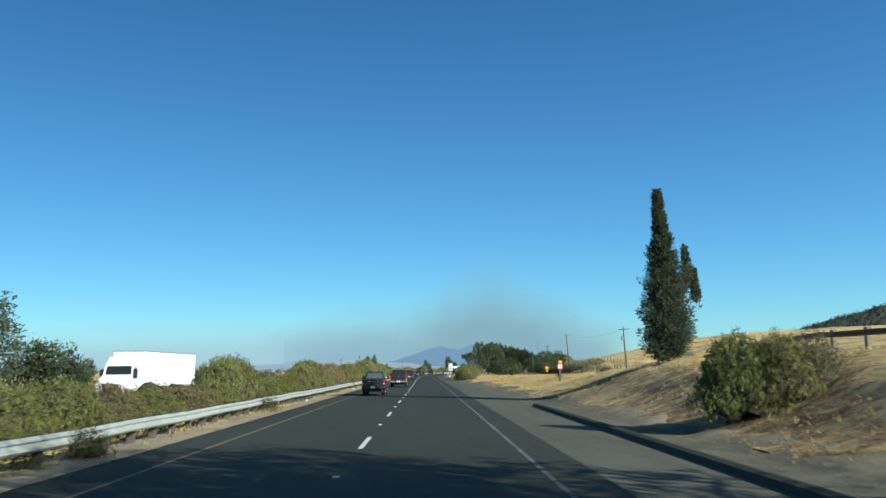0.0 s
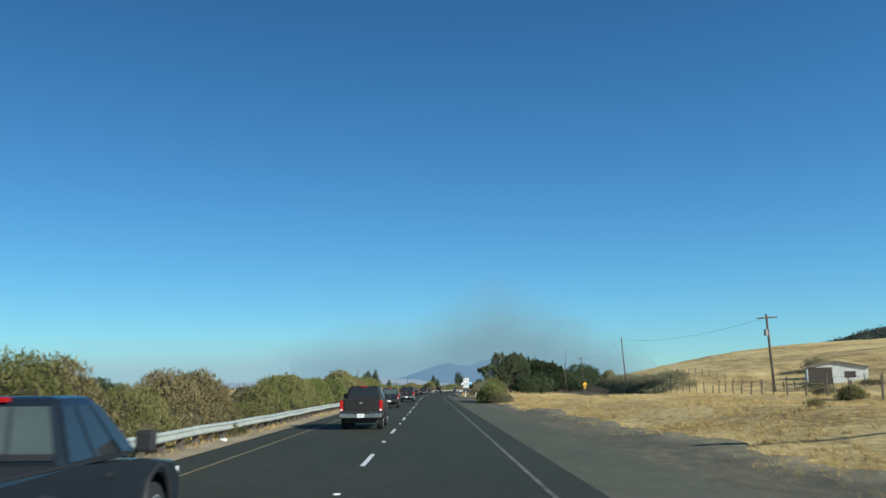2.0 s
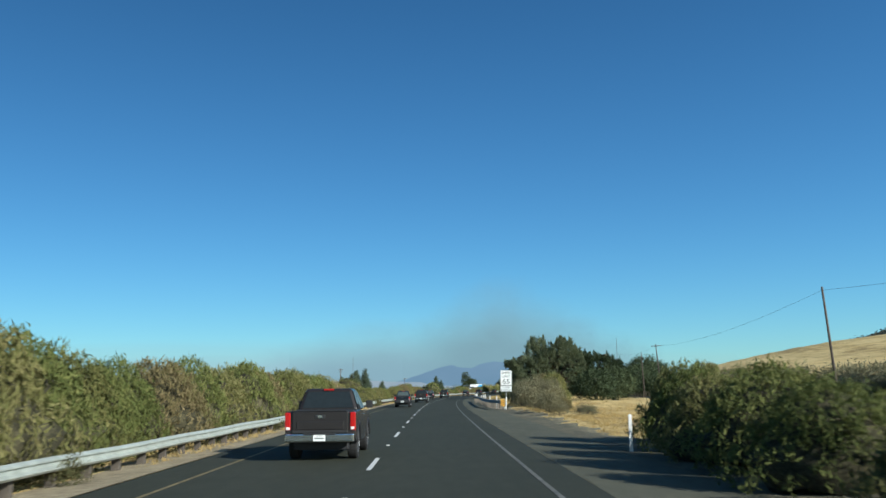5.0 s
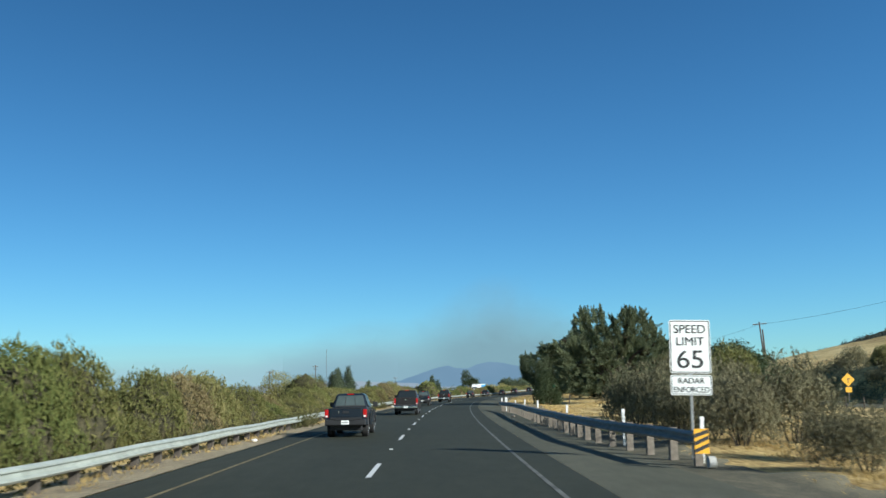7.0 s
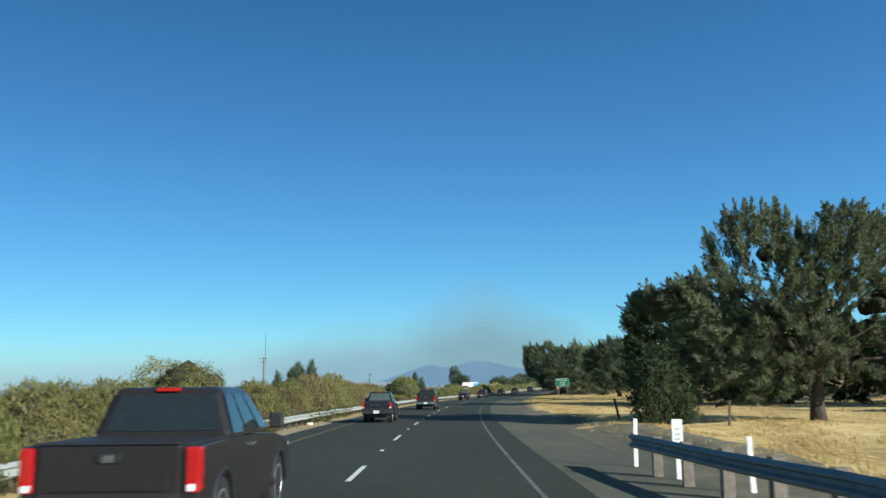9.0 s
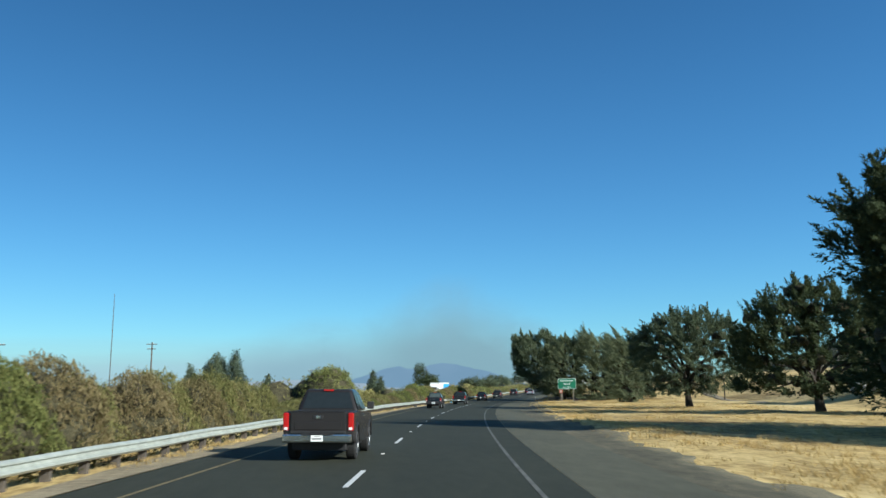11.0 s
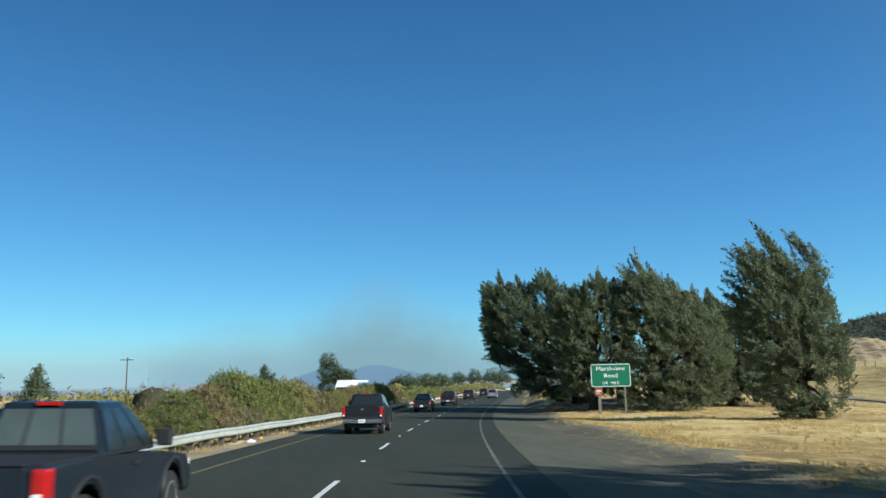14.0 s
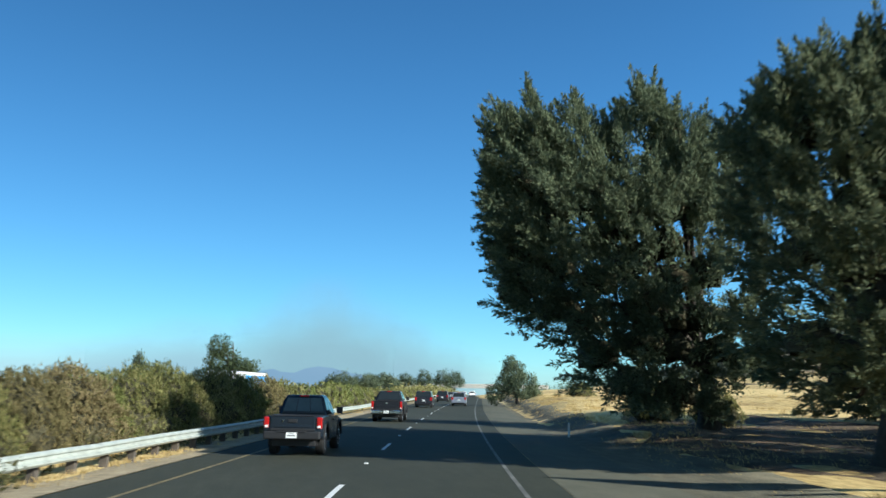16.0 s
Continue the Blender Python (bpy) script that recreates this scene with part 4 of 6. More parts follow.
# weeds on the verge and between the hedges
for k in range(34):
    s = rng.uniform(-14, 520)
    bush("weed", s, -6.3 + rng.choice((-0.6, 0.05, -0.9)) + rng.uniform(-0.2, 0.2), rng.uniform(0.6, 1.3), rng.uniform(0.35, 0.9), rng.uniform(0, 360), "beside the guardrail", "weeds by the guardrail")
for s in (4, 26, 196, 199, 202, 240, 272, 274, 288):
    bush("weed", s, -5.75, 1.2, 0.85, s * 40, "beside the guardrail", "weeds by the guardrail")
# tall leafy shrub that leans over the guardrail
tree("shrub_tree", 382, -9.0, "tall yellow-green shrub leaning over the guardrail", "shrub", [(0, 0, 2.2, 2.3, 2.2, 1.8), (0.9, -0.6, 1.4, 1.6, 1.6, 1.3), (-0.8, 0.4, 3.0, 1.3, 1.4, 1.0), (0.3, 0.2, 3.5, 0.9, 1.0, 0.7)], BRUSH_GREEN, 0.14, 81, 46, 12, 0.12, 0.17, core=0.86)
tree("shrub_tree", 332, -23.5, "round grey-green tree behind the median brush", "tree", [(0, 0, 3.8, 2.5, 2.4, 1.9), (1.9, 0, 3.1, 1.9, 1.6, 1.6), (-1.8, 0.4, 3.0, 1.9, 1.6, 1.5)], BRUSH, 0.16, 82, 30, 11, 0.16, 0.2, core=0.8)

# ---- right side: brush and trees in the order of the drive ----
bush("green", 9.6, 10.4, 2.7, 2.6, 20, "on the dirt embankment", "roadside brush", 0)
bush("olive", 9.2, 11.5, 2.3, 2.2, 90, "on the dirt embankment", "roadside brush", 1)
bush("grey", 9.4, 12.5, 2.0, 1.7, 200, "on the dirt embankment", "roadside brush", 1)
for s, u, w, h, kd in ((60, 17, 1.4, 0.8, "rust"), (86, 22, 1.6, 0.8, "olive"), (74, 15, 1.0, 0.5, "weed"), (98, 26, 2.2, 0.9, "grey"), (136, 42, 3.5, 0.9, "grey"), (128, 44, 3, 0.8, "grey"), (150, 50, 4, 1.9, "grey"), (157, 52, 5, 2.2, "grey"), (165, 55, 5, 2.1, "grey"),
                        (143.5, 8.9, 3.0, 1.6, "olive"), (147, 8.7, 3.4, 2.1, "green"), (150.5, 8.9, 3.8, 2.5, "green"), (154, 8.9, 3.6, 2.4, "olive"), (157.5, 9.4, 3.4, 2.6, "green"), (139, 9.7, 2.2, 1.2, "grey"), (161, 10.2, 3.6, 2.8, "olive"),
                        (188, 11.2, 2.0, 0.9, "grey"), (192.8, 10.2, 1.8, 1.0, "grey"), (197.6, 10.0, 2.4, 1.75, "grey"), (201, 10.8, 2.2, 1.4, "grey"), (205.5, 12.0, 2.2, 1.2, "rust"), (209.8, 10.5, 2.3, 1.55, "grey"), (213.2, 11.4, 2.4, 1.6, "grey"),
                        (218, 10.6, 3.0, 2.4, "grey"), (219.5, 12.8, 3.4, 3.0, "grey"), (221, 11.6, 3.0, 2.7, "grey"), (224, 10.4, 3.0, 2.4, "grey"), (226, 12.4, 3.6, 3.3, "grey"), (229, 11, 3.6, 3.2, "grey"), (231, 14.5, 4.0, 3.8, "olive"), (232, 12.4, 3.8, 3.6, "grey"), (235, 11.2, 3.6, 3.1, "grey"), (238, 14, 4, 3.6, "rust"), (241, 12, 3.4, 3.0, "grey"), (245, 15.5, 4, 3.4, "grey"), (250, 17, 4, 3.2, "grey"),
                        *[(170 + 9.5 * k, float(front_u(170 + 9.5 * k)) + 6.0 + 1.0 * math.sin(k * 2.3), 3.8 + 1.2 * math.sin(k * 3.1), 0.95 + 0.3 * math.sin(k * 1.7), "grey") for k in range(14)], (286, 47.5, 3.2, 2.4, "olive"), (300, 50, 4, 2.5, "grey"), (560, 15.5, 3.4, 1.7, "olive")):
    bush(kd, s, u, w, h, s * 37 % 360, "in dry roadside grass", "roadside brush")

def pointed_conifer():
    """A tall narrow conifer of clumped upswept branches, with a leaning tip and a side spire."""
    rng = np.random.default_rng(3)
    zs, rs = [0.5, 1.5, 2.8, 3.8, 4.8, 5.8, 6.8, 7.8, 9.0, 9.9], [1.1, 1.7, 1.68, 1.62, 1.45, 1.1, 0.78, 0.48, 0.38, 0.1]
    base, axis, ln = [], [], []
    for k in range(640):
        z = 0.5 + 9.2 * rng.random() ** 1.25
        a = 2.4 * k + rng.uniform(-0.5, 0.5)
        r = float(np.interp(z, zs, rs)) * (0.8 + 0.35 * noise.noise(Vector((math.cos(a) * 1.3, math.sin(a) * 1.3, z * 0.9))) + 0.25 * rng.random())
        up = 0.35 + 0.09 * z
        d = np.array([math.cos(a), math.sin(a), up])
        lean = -0.05 * max(0, z - 4)
        base.append((lean + 0.2 * r * math.cos(a), 0.2 * r * math.sin(a), z - 0.3 * r))
        axis.append(d / np.linalg.norm(d))
        ln.append(max(0.3, r * 0.9))
    for x, z0, z1, r0 in ((1.25, 4.2, 6.5, 0.38), (1.7, 3.4, 5.2, 0.34), (-0.3, 7.4, 9.4, 0.34)):
        for k in range(34):
            f = k / 34
            a = 2.4 * k
            d = np.array([0.5 * math.cos(a), 0.5 * math.sin(a), 1.0])
            base.append((x - 0.1 * f, 0.05 * math.sin(k), z0 + (z1 - z0) * f))
            axis.append(d / np.linalg.norm(d))
            ln.append(r0 * (1.7 - f))
    ln = np.array(ln)
    tris = plumes(rng, np.array(base), np.array(axis), ln, ln * 0.3 + 0.05, 76, 0.18, 0.34)
    mids = [(-0.03 * z, 0, z, 0.55 * float(np.interp(z, zs, rs)), 0.55 * float(np.interp(z, zs, rs)), 0.6) for z in np.arange(1.2, 8.6, 0.8)] + [(1.2, 0, 4.4, 0.2, 0.2, 0.5)]
    tree("conifer", 33.8, 15.1, "tall narrow dark conifer with a leaning pointed top", "tree", mids, PINE, 0.2, 3, fork=0.8, core=0.7, tris=tris)


pointed_conifer()
# the trees behind the start, whose shade lies across the lanes
for k, (s, u, r, z) in enumerate(((-11.5, 13.2, 3.4, 9.4), (-18, 14.2, 4.2, 10.4), (-27, 15, 4.6, 10.4))):
    tree("roadside_tree", s, u, "dark leafy tree beside the shoulder", "tree", [(0, 0, z - 2.4, r, r, 2.4), (1, 1, z - 5.0, r * 0.9, r * 0.9, 2.4), (-1.4, 0, z - 3.8, r * 0.7, r * 0.7, 2.2), (0, -1, z - 6.8, r * 0.8, r * 0.8, 2.0)], DARKTREE, 0.28, 60 + k, 7, 12, 0.3, 0.36)

def shaped_crown(s, u, label, tops, lows, depth, seed, dens=1.0, gaps=0.25, y0=0.0, plume=2.0, lean=0.4, thick=0.45, size=0.22, leaf=None, bend=(0, 0), group="windswept cypresses", per=125, droop=0.0, core=0.6):
    """A broad old cypress: its crown lies between an upper and a lower line (x, z) and is made of wind-blown plumes."""
    rng = np.random.default_rng(seed)
    tx, tz = [p[0] for p in tops], [p[1] for p in tops]
    lx, lz = [p[0] for p in lows], [p[1] for p in lows]
    cx, wide = (tx[0] + tx[-1]) / 2, (tx[-1] - tx[0]) / 2
    tall = max(tz) - min(lz)
    n = int(dens * 7.5 * 2 * wide * tall / max(0.6, plume * 0.55) ** 1.2)
    x = rng.uniform(tx[0], tx[-1], n)
    hi, lo = np.interp(x, tx, tz), np.interp(x, lx, lz)
    f = rng.uniform(0, 1, n) ** 1.15
    side = np.sqrt(np.maximum(0.06, 1 - ((x - cx) / (wide * 1.08)) ** 2))
    rz = np.sqrt(np.maximum(0.08, 1 - (2 * f - 0.9) ** 2 * 0.8))
    v = np.where(rng.random(n) < 0.66, -1, 1) * rng.uniform(0.35, 1.0, n) ** 0.6
    y = y0 + v * depth * side * rz
    z = lo + (hi - lo) * f
    holes = np.array([noise.noise(Vector((a * 0.42 + seed, b * 0.42, c * 0.5))) for a, b, c in zip(x, y, z)])
    keep = holes > -0.42 + gaps * 0.9 * rng.uniform(0.2, 1.0, n)
    x, y, z, f, v, hi, lo, side = x[keep], y[keep], z[keep], f[keep], v[keep], hi[keep], lo[keep], side[keep]
    n = len(x)
    ax = np.stack([-lean * 1.25 + 0.55 * (x - cx) / wide + rng.normal(0, 0.15, n), 0.55 * v + rng.normal(0, 0.15, n), 0.12 + 0.95 * f - droop * (1 - f) + rng.normal(0, 0.16, n)], -1)
    ax /= np.linalg.norm(ax, axis=1)[:, None]
    ln = plume * rng.uniform(0.45, 0.95, n)
    z = np.minimum(z, hi - 0.85 * plume * rng.uniform(0.3, 1.0, n) - np.maximum(ax[:, 2], 0) * ln * 0.85)
    z = np.maximum(z, lo - np.minimum(ax[:, 2], 0) * ln * 0.8)
    x = np.clip(x, tx[0] + np.maximum(-ax[:, 0], 0) * ln * 0.85, tx[-1] - np.maximum(ax[:, 0], 0) * ln * 0.85)
    base = np.stack([x, y, z], -1)
    # flags: rows of parallel plumes that end in the peaks of the upper line
    flags = []
    for px, pz in tops:
        way = np.array([-lean * 1.1, 0, 1.0]) + rng.normal(0, 0.08, 3)
        way /= np.linalg.norm(way)
        py = y0 + rng.uniform(-0.35, 0.1) * depth
        for g in np.arange(0, 2.6 * plume, 0.09 * plume):
            start = np.array([px, py, pz]) - way * (plume * 0.62 + g) + rng.normal(0, 0.05 + 0.09 * g, 3)
            if start[0] > tx[-1] or start[2] < np.interp(start[0], lx, lz) + 0.5:
                break
            flags.append((start, way + rng.normal(0, 0.10 + 0.05 * g, 3)))
    base = np.concatenate([base, [q[0] for q in flags]])
    more = np.array([q[1] / np.linalg.norm(q[1]) for q in flags])
    ax, ln = np.concatenate([ax, more]), np.concatenate([ln, np.full(len(flags), plume * 0.62)])
    n = len(base)
    tris = plumes(rng, base, ax, ln, ln * rng.uniform(0.17, 0.27, n), per, size)
    mids = []
    for px in np.arange(tx[0] + 1.5, tx[-1] - 1.2, 1.5):
        h, l = float(np.interp(px, tx, tz)) - 1.3, float(np.interp(px, lx, lz)) + 0.9
        k = math.sqrt(max(0.08, 1 - ((px - cx) / (wide * 1.08)) ** 2))
        for pz in np.arange(l, h, 1.5):
            if noise.noise(Vector((px * 0.42 + seed, y0 * 0.42, pz * 0.5))) > -0.3 + gaps * 0.6:
                mids.append((px + rng.uniform(-0.4, 0.4), y0 + rng.uniform(-0.4, 0.4), pz + rng.uniform(-0.4, 0.4), 1.05, max(0.7, depth * k * 0.6), 0.95))
    random.Random(seed).shuffle(mids)
    return tree("cypress_tree", s, u, label, "tree", mids, leaf or CYPRESS, thick, seed, fork=0.4, bend=bend, group=group, core=core, limbs=14, reach_up=0.82, tris=tris)


shaped_crown(298.5, 21.5, "large spreading cypress with a rough open crown in dry grass", [(-9.2, 7.2), (-7.6, 8.0), (-6.4, 8.2), (-5.2, 10.0), (-4.4, 12.0), (-2.2, 12.0), (-0.6, 11.0), (1.0, 12.1), (2.8, 11.7), (4.0, 10.2), (5.2, 8.2), (5.6, 6.5)], [(-9.2, 6.4), (-7.4, 6.0), (-6.4, 1.8), (-4, 1.0), (-2, 2.0), (0, 2.8), (3, 2.2), (5.6, 2.8)], 5.0, 4, 0.95, 0.55, plume=1.5, lean=0.12, thick=0.36, droop=0.35)
tree("conifer_shrub", 295.6, 12.6, "dense dark green conifer shrub on dry grass", "tree", [(-0.4, 0, 2.0, 1.1, 1.1, 1.9), (0.7, 0.2, 1.6, 1.0, 1.0, 1.6), (0.1, 0, 3.2, 0.65, 0.65, 0.9), (-0.9, 0, 1.2, 0.7, 0.8, 1.2), (1.2, 0.2, 0.9, 0.6, 0.6, 0.9)], DARKTREE, 0.15, 5, 80, 13, 0.14, 0.17, (0, 0, 0.3), 0.6)
shaped_crown(349, 26.6, "dense dark cypress on golden grass", [(-7.2, 10.4), (-6.2, 12.4), (-4.6, 13.1), (-2.5, 12.5), (-0.5, 13.0), (1.5, 12.2), (4, 11.6), (6.4, 10.6)], [(-7, 5.4), (-6, 2), (-4, 0.4), (6, 0.3)], 5.5, 6, 0.9, 0.15, plume=2.2, lean=0.2, thick=0.5, size=0.32, per=80, leaf=DARKTREE, group="dark cypresses")
shaped_crown(338, 33, "broad dark cypress on golden grass", [(-6.4, 7.6), (-5, 10.0), (-2, 10.9), (0, 10.6), (3, 10.4), (5.5, 9), (7, 6.8)], [(-6.4, 0.5), (6, 0.4)], 5.0, 7, 0.9, 0.15, plume=2.2, lean=0.2, thick=0.5, size=0.32, per=80, leaf=DARKTREE, group="dark cypresses")
shaped_crown(405, 24.6, "dark cypress with an uneven drooping crown on dry grass", [(-5.6, 7.6), (-4.6, 8.8), (-3.2, 9.8), (-1.8, 10.8), (0, 10.4), (2, 11.0), (4, 10.0), (6, 7.8)], [(-5.6, 6.2), (-4.6, 4.2), (-3.0, 2.2), (-1.5, 1.4), (2, 1.6), (6, 2.2)], 6.5, 8, 0.95, 0.22, plume=1.8, lean=0.2, thick=0.36, droop=0.3)

shaped_crown(382, 30, "broad cypress on golden grass beside another", [(-6.0, 7.0), (-4.4, 9.6), (-1.6, 11.2), (1.4, 10.8), (4.2, 9.4), (6.4, 6.4)], [(-6, 2.0), (-3, 1.2), (6.4, 1.2)], 6.0, 27, 0.8, size=0.32, per=70, lean=0.2, thick=0.36, leaf=DARKTREE, group="dark cypresses")
shaped_crown(457, 24.2, "windswept cypress with twin plumes in dry grass", [(-4.0, 8.0), (-3.6, 10.4), (-2.7, 12.5), (-1.6, 10.8), (-0.7, 12.2), (0.6, 10.0), (1.6, 7.6), (2.4, 5.0)], [(-4, 5.0), (-2.6, 1.6), (-1.2, 0.2), (2.4, 0.2)], 3.2, 21, gaps=0.12, plume=2.2, lean=0.5)
shaped_crown(481.5, 19.3, "tall windswept cypress with one high pointed plume", [(-3.4, 10.6), (-2.7, 12.4), (-1.9, 14.6), (-0.6, 13.6), (1.4, 12.6), (3.4, 11.6), (5.2, 9.6), (6.6, 7.4)], [(-3.6, 0.8), (0, 0.3), (4, 0.3), (6.6, 1.4)], 4.0, 22, gaps=0.1, plume=2.2, lean=0.5)
shaped_crown(489, 28, "windswept cypress at the back of the group", [(-5, 7.0), (-3.6, 9.6), (-1.6, 11.0), (0.2, 10.2), (2, 10.8), (3.8, 8.8), (5, 6.0)], [(-4.6, 0.5), (4.6, 0.5)], 4.0, 23, 0.6, size=0.36, lean=0.5, per=70)
shaped_crown(482, 13.8, "dense cypress with flat ragged branches behind a road sign", [(-3.8, 9.8), (-3.3, 10.7), (-2.2, 11.6), (-1, 12.0), (0.3, 13.1), (1.8, 12.4), (3, 11.2), (3.8, 9.4)], [(-3.8, 6.6), (-2.6, 2.4), (-1.8, 1.5), (3.5, 1.3)], 3.6, 24, gaps=0.08, plume=1.7, lean=0.25)
shaped_crown(497, 13.2, "towering windswept cypress with a thick trunk by the shoulder", [(-9.8, 11.2), (-9.2, 13.0), (-8.4, 14.2), (-7.3, 12.9), (-6.3, 14.0), (-5.1, 12.7), (-3.8, 14.4), (-2.9, 14.6), (-1.2, 12.9), (0.0, 13.0), (1.0, 10.6)], [(-10.0, 9.0), (-9.0, 7.0), (-8.3, 4.6), (-6.4, 3.6), (-5.5, 2.2), (-4.4, 1.3), (-3.0, 0.7), (-1.0, 0.7), (0.0, 1.8), (0.8, 2.3)], 4.2, 25, gaps=0.06, core=0.75, y0=-3.0, plume=2.0, lean=0.3, thick=0.42, dens=1.2, bend=(-1.8, -2.4))
shaped_crown(503, 26.5, "windswept cypress at the back of the group", [(-5, 8.6), (-3.6, 11.6), (-1.6, 13.2), (0.2, 12.2), (2, 13.0), (3.8, 10.8), (5, 7.4)], [(-4.6, 0.5), (4.6, 0.5)], 4.0, 26, 0.6, size=0.36, lean=0.5, per=70)
bush("olive", 504, 12.4, 3.0, 2.2, 40, "at the foot of a cypress", "roadside brush", 1)
bush("olive", 501, 14.6, 2.6, 2.0, 140, "at the foot of a cypress", "roadside brush", 0)
tree("roadside_tree", 572, 8.9, "bushy grey-green tree with a slanting top on the grassy bank", "tree", [(-1.0, 0, 5.1, 0.9, 0.9, 1.2), (-0.3, 0, 3.7, 1.5, 1.5, 1.7), (0.8, 0, 2.3, 1.9, 1.8, 1.8), (2.0, 0.3, 1.2, 1.1, 1.2, 1.2), (-1.5, 0, 2.5, 1.1, 1.2, 1.7), (-2.8, 0.4, 1.4, 1.1, 1.2, 1.4)], CYPRESS, 0.2, 28, 30, 13, 0.2, 0.26, (-0.3, 0, 0.3))

# groups further off
FARSPEC = [(310, 38, 6.0, 4.4), (323, 41, 6.8, 4.8), (300, 41, 4.6, 3.6), (335, 44, 9.0, 5.6), (352, 48, 8.0, 5.4), (372, 40, 7.0, 4.8), (262, 24, 4.8, 3.2), (270, 28, 5.4, 3.6), (425, 52, 8.5, 4.6)]
for k, (s, u, h, r) in enumerate(FARSPEC):
    tree("roadside_tree", s, u, "dark rounded tree among dry grass", "tree", [(0, 0, h * 0.62, r * 0.8, r * 0.8, h * 0.36), (-r * 0.5, 0, h * 0.42, r * 0.6, r * 0.6, h * 0.32), (r * 0.5, r * 0.3, h * 0.45, r * 0.6, r * 0.6, h * 0.32), (0, -r * 0.4, h * 0.3, r * 0.7, r * 0.6, h * 0.26)], DARKTREE, 0.25, 100 + k, 9, 12, 0.3, 0.42, group="trees beyond the grass")


def spire(s, u, h, r, seed, label="slender dark conifer beyond the median", leaf=None):
    blobs = [(0.12 * math.sin(k * 2.0 + seed), 0.1 * math.cos(k + seed), h * (0.16 + 0.8 * k / 6), r * (1 - 0.8 * k / 6) * (1.0 if k else 0.8), r * (1 - 0.8 * k / 6), h * 0.12) for k in range(7)]
    tree("conifer", s, u, label, "tree", blobs, leaf or PINE, 0.2, seed, 12, 12, 0.3, 0.42, (-0.1, 0, 0.3), 0.6, 0.85, group="conifers beyond the median")


for k, (s, u, h, r) in enumerate(((505, -72, 7.8, 3.0), (511, -67, 9.6, 3.2), (506, -68, 9.4, 3.0), (503, -65, 10.6, 3.4), (508, -62.5, 10.9, 3.6), (512, -56, 6.0, 2.4), (618, -58, 8.6, 3.0), (605, -52, 6.0, 2.4))):
    spire(s, u, h, r, 200 + k)
tree("roadside_tree", 594, -34, "dark tree with a slanting top beyond the median", "tree", [(0, 0, 3.2, 4.2, 3.6, 2.8), (-1.6, 0, 6.2, 2.6, 2.6, 2.4), (-2.2, 0, 8.6, 1.6, 1.6, 1.7), (1.6, 0, 4.8, 2.6, 2.4, 2.0)], DARKTREE, 0.3, 220, 10, 13, 0.32, 0.42, (-0.3, 0, 0.2))
for k, (s, u, h) in enumerate(((880, -48, 11), (900, -33, 12), (905, -24, 13.5), (910, -15, 14), (915, -9, 13), (860, -62, 9), (700, -34, 6.5), (720, -30, 6.5), (745, -27, 7), (780, -30, 7.5))):
    tree("eucalyptus_tree", s, u, "far airy eucalyptus with a rounded crown", "tree", [(0, 0, h * 0.72, 3.6, 3.4, h * 0.26), (-2.6, 0, h * 0.55, 2.6, 2.4, h * 0.2), (2.6, 0, h * 0.58, 2.6, 2.4, h * 0.2)], PINE, 0.25, 240 + k, 5, 11, 0.5, 0.6, group="far eucalyptus trees")
for k, (s, u, h, r) in enumerate(((60, -37, 10.6, 4.2), (66, -33, 5.4, 3.6), (52, -42, 7.5, 4.2), (150, -62, 4.5, 2.6), (240, -110, 7.5, 4), (390, -190, 8.5, 4.5), (360, -160, 6.0, 3.6), (300, -150, 6.5, 4.0), (480, -215, 8, 6), (470, -190, 6, 5), (420, -135, 5.5, 4), (346, -162, 7.8, 3.0), (347, -146.5, 8.6, 3.2), (364, -163, 4.6, 2.8), (374, -148, 4.0, 2.6), (322, -110, 6.4, 5.2))):
    tree("field_tree", s, u, "dark rounded tree on the plain beyond the highway", "tree", [(0, 0, h * 0.66, r * 0.75, r * 0.75, h * 0.34), (-r * 0.5, 0, h * 0.42, r * 0.6, r * 0.6, h * 0.3), (r * 0.5, 0, h * 0.4, r * 0.6, r * 0.6, h * 0.3)], DARKTREE if k else PINE, 0.24, 260 + k, 8, 12, 0.3, 0.42, group="trees on the plain")

tree("field_tree", 346, -31.5, "airy olive tree beyond the far carriageway", "tree", [(0, 0, 4.2, 3.0, 2.6, 1.9), (-1.8, 0, 3.2, 1.8, 1.8, 1.5), (1.9, 0.3, 3.3, 1.8, 1.8, 1.5), (0.4, -0.6, 2.2, 2.4, 2.0, 1.4)], BRUSH, 0.2, 290, 12, 13, 0.3, 0.26)


def hill_woods():
    """Oaks and brush over the far wooded hill: too many to count."""
    r2 = np.random.default_rng(91)
    n = 15000
    a = r2.uniform(18, 56, n)
    e = np.interp(a, WOOD_AZ, WOOD_EL)
    f = r2.uniform(0, 1, n) ** 0.8
    d = 1900 - 420 * (1 - f)
    top = np.tan(np.radians(e)) * 1900
    z = np.where(f > 0.6, -5 + (0.62 + 0.38 * (f - 0.6) / 0.4) * (top + 5), -5 + 0.62 * f / 0.6 * (top + 5))
    keep = np.sin(a * 5.1 + f * 9) + np.sin(a * 2.3 - f * 14) + r2.normal(0, 1.2, n) > -0.3
    w = np.radians(a)
    c = np.stack([d * np.sin(w), 220 + d * np.cos(w), z + 1.5], -1)[keep]
    tagged(new("hill_woods", fast_mesh("hill_woods", leaf_tris(r2, c, 6, 2.2, 3.6, (0, 0, 0), 0.6, 0.6), HAZED_OAK)), "dark oaks and brush over the far hill", "woods", kind="stuff")


hill_woods()


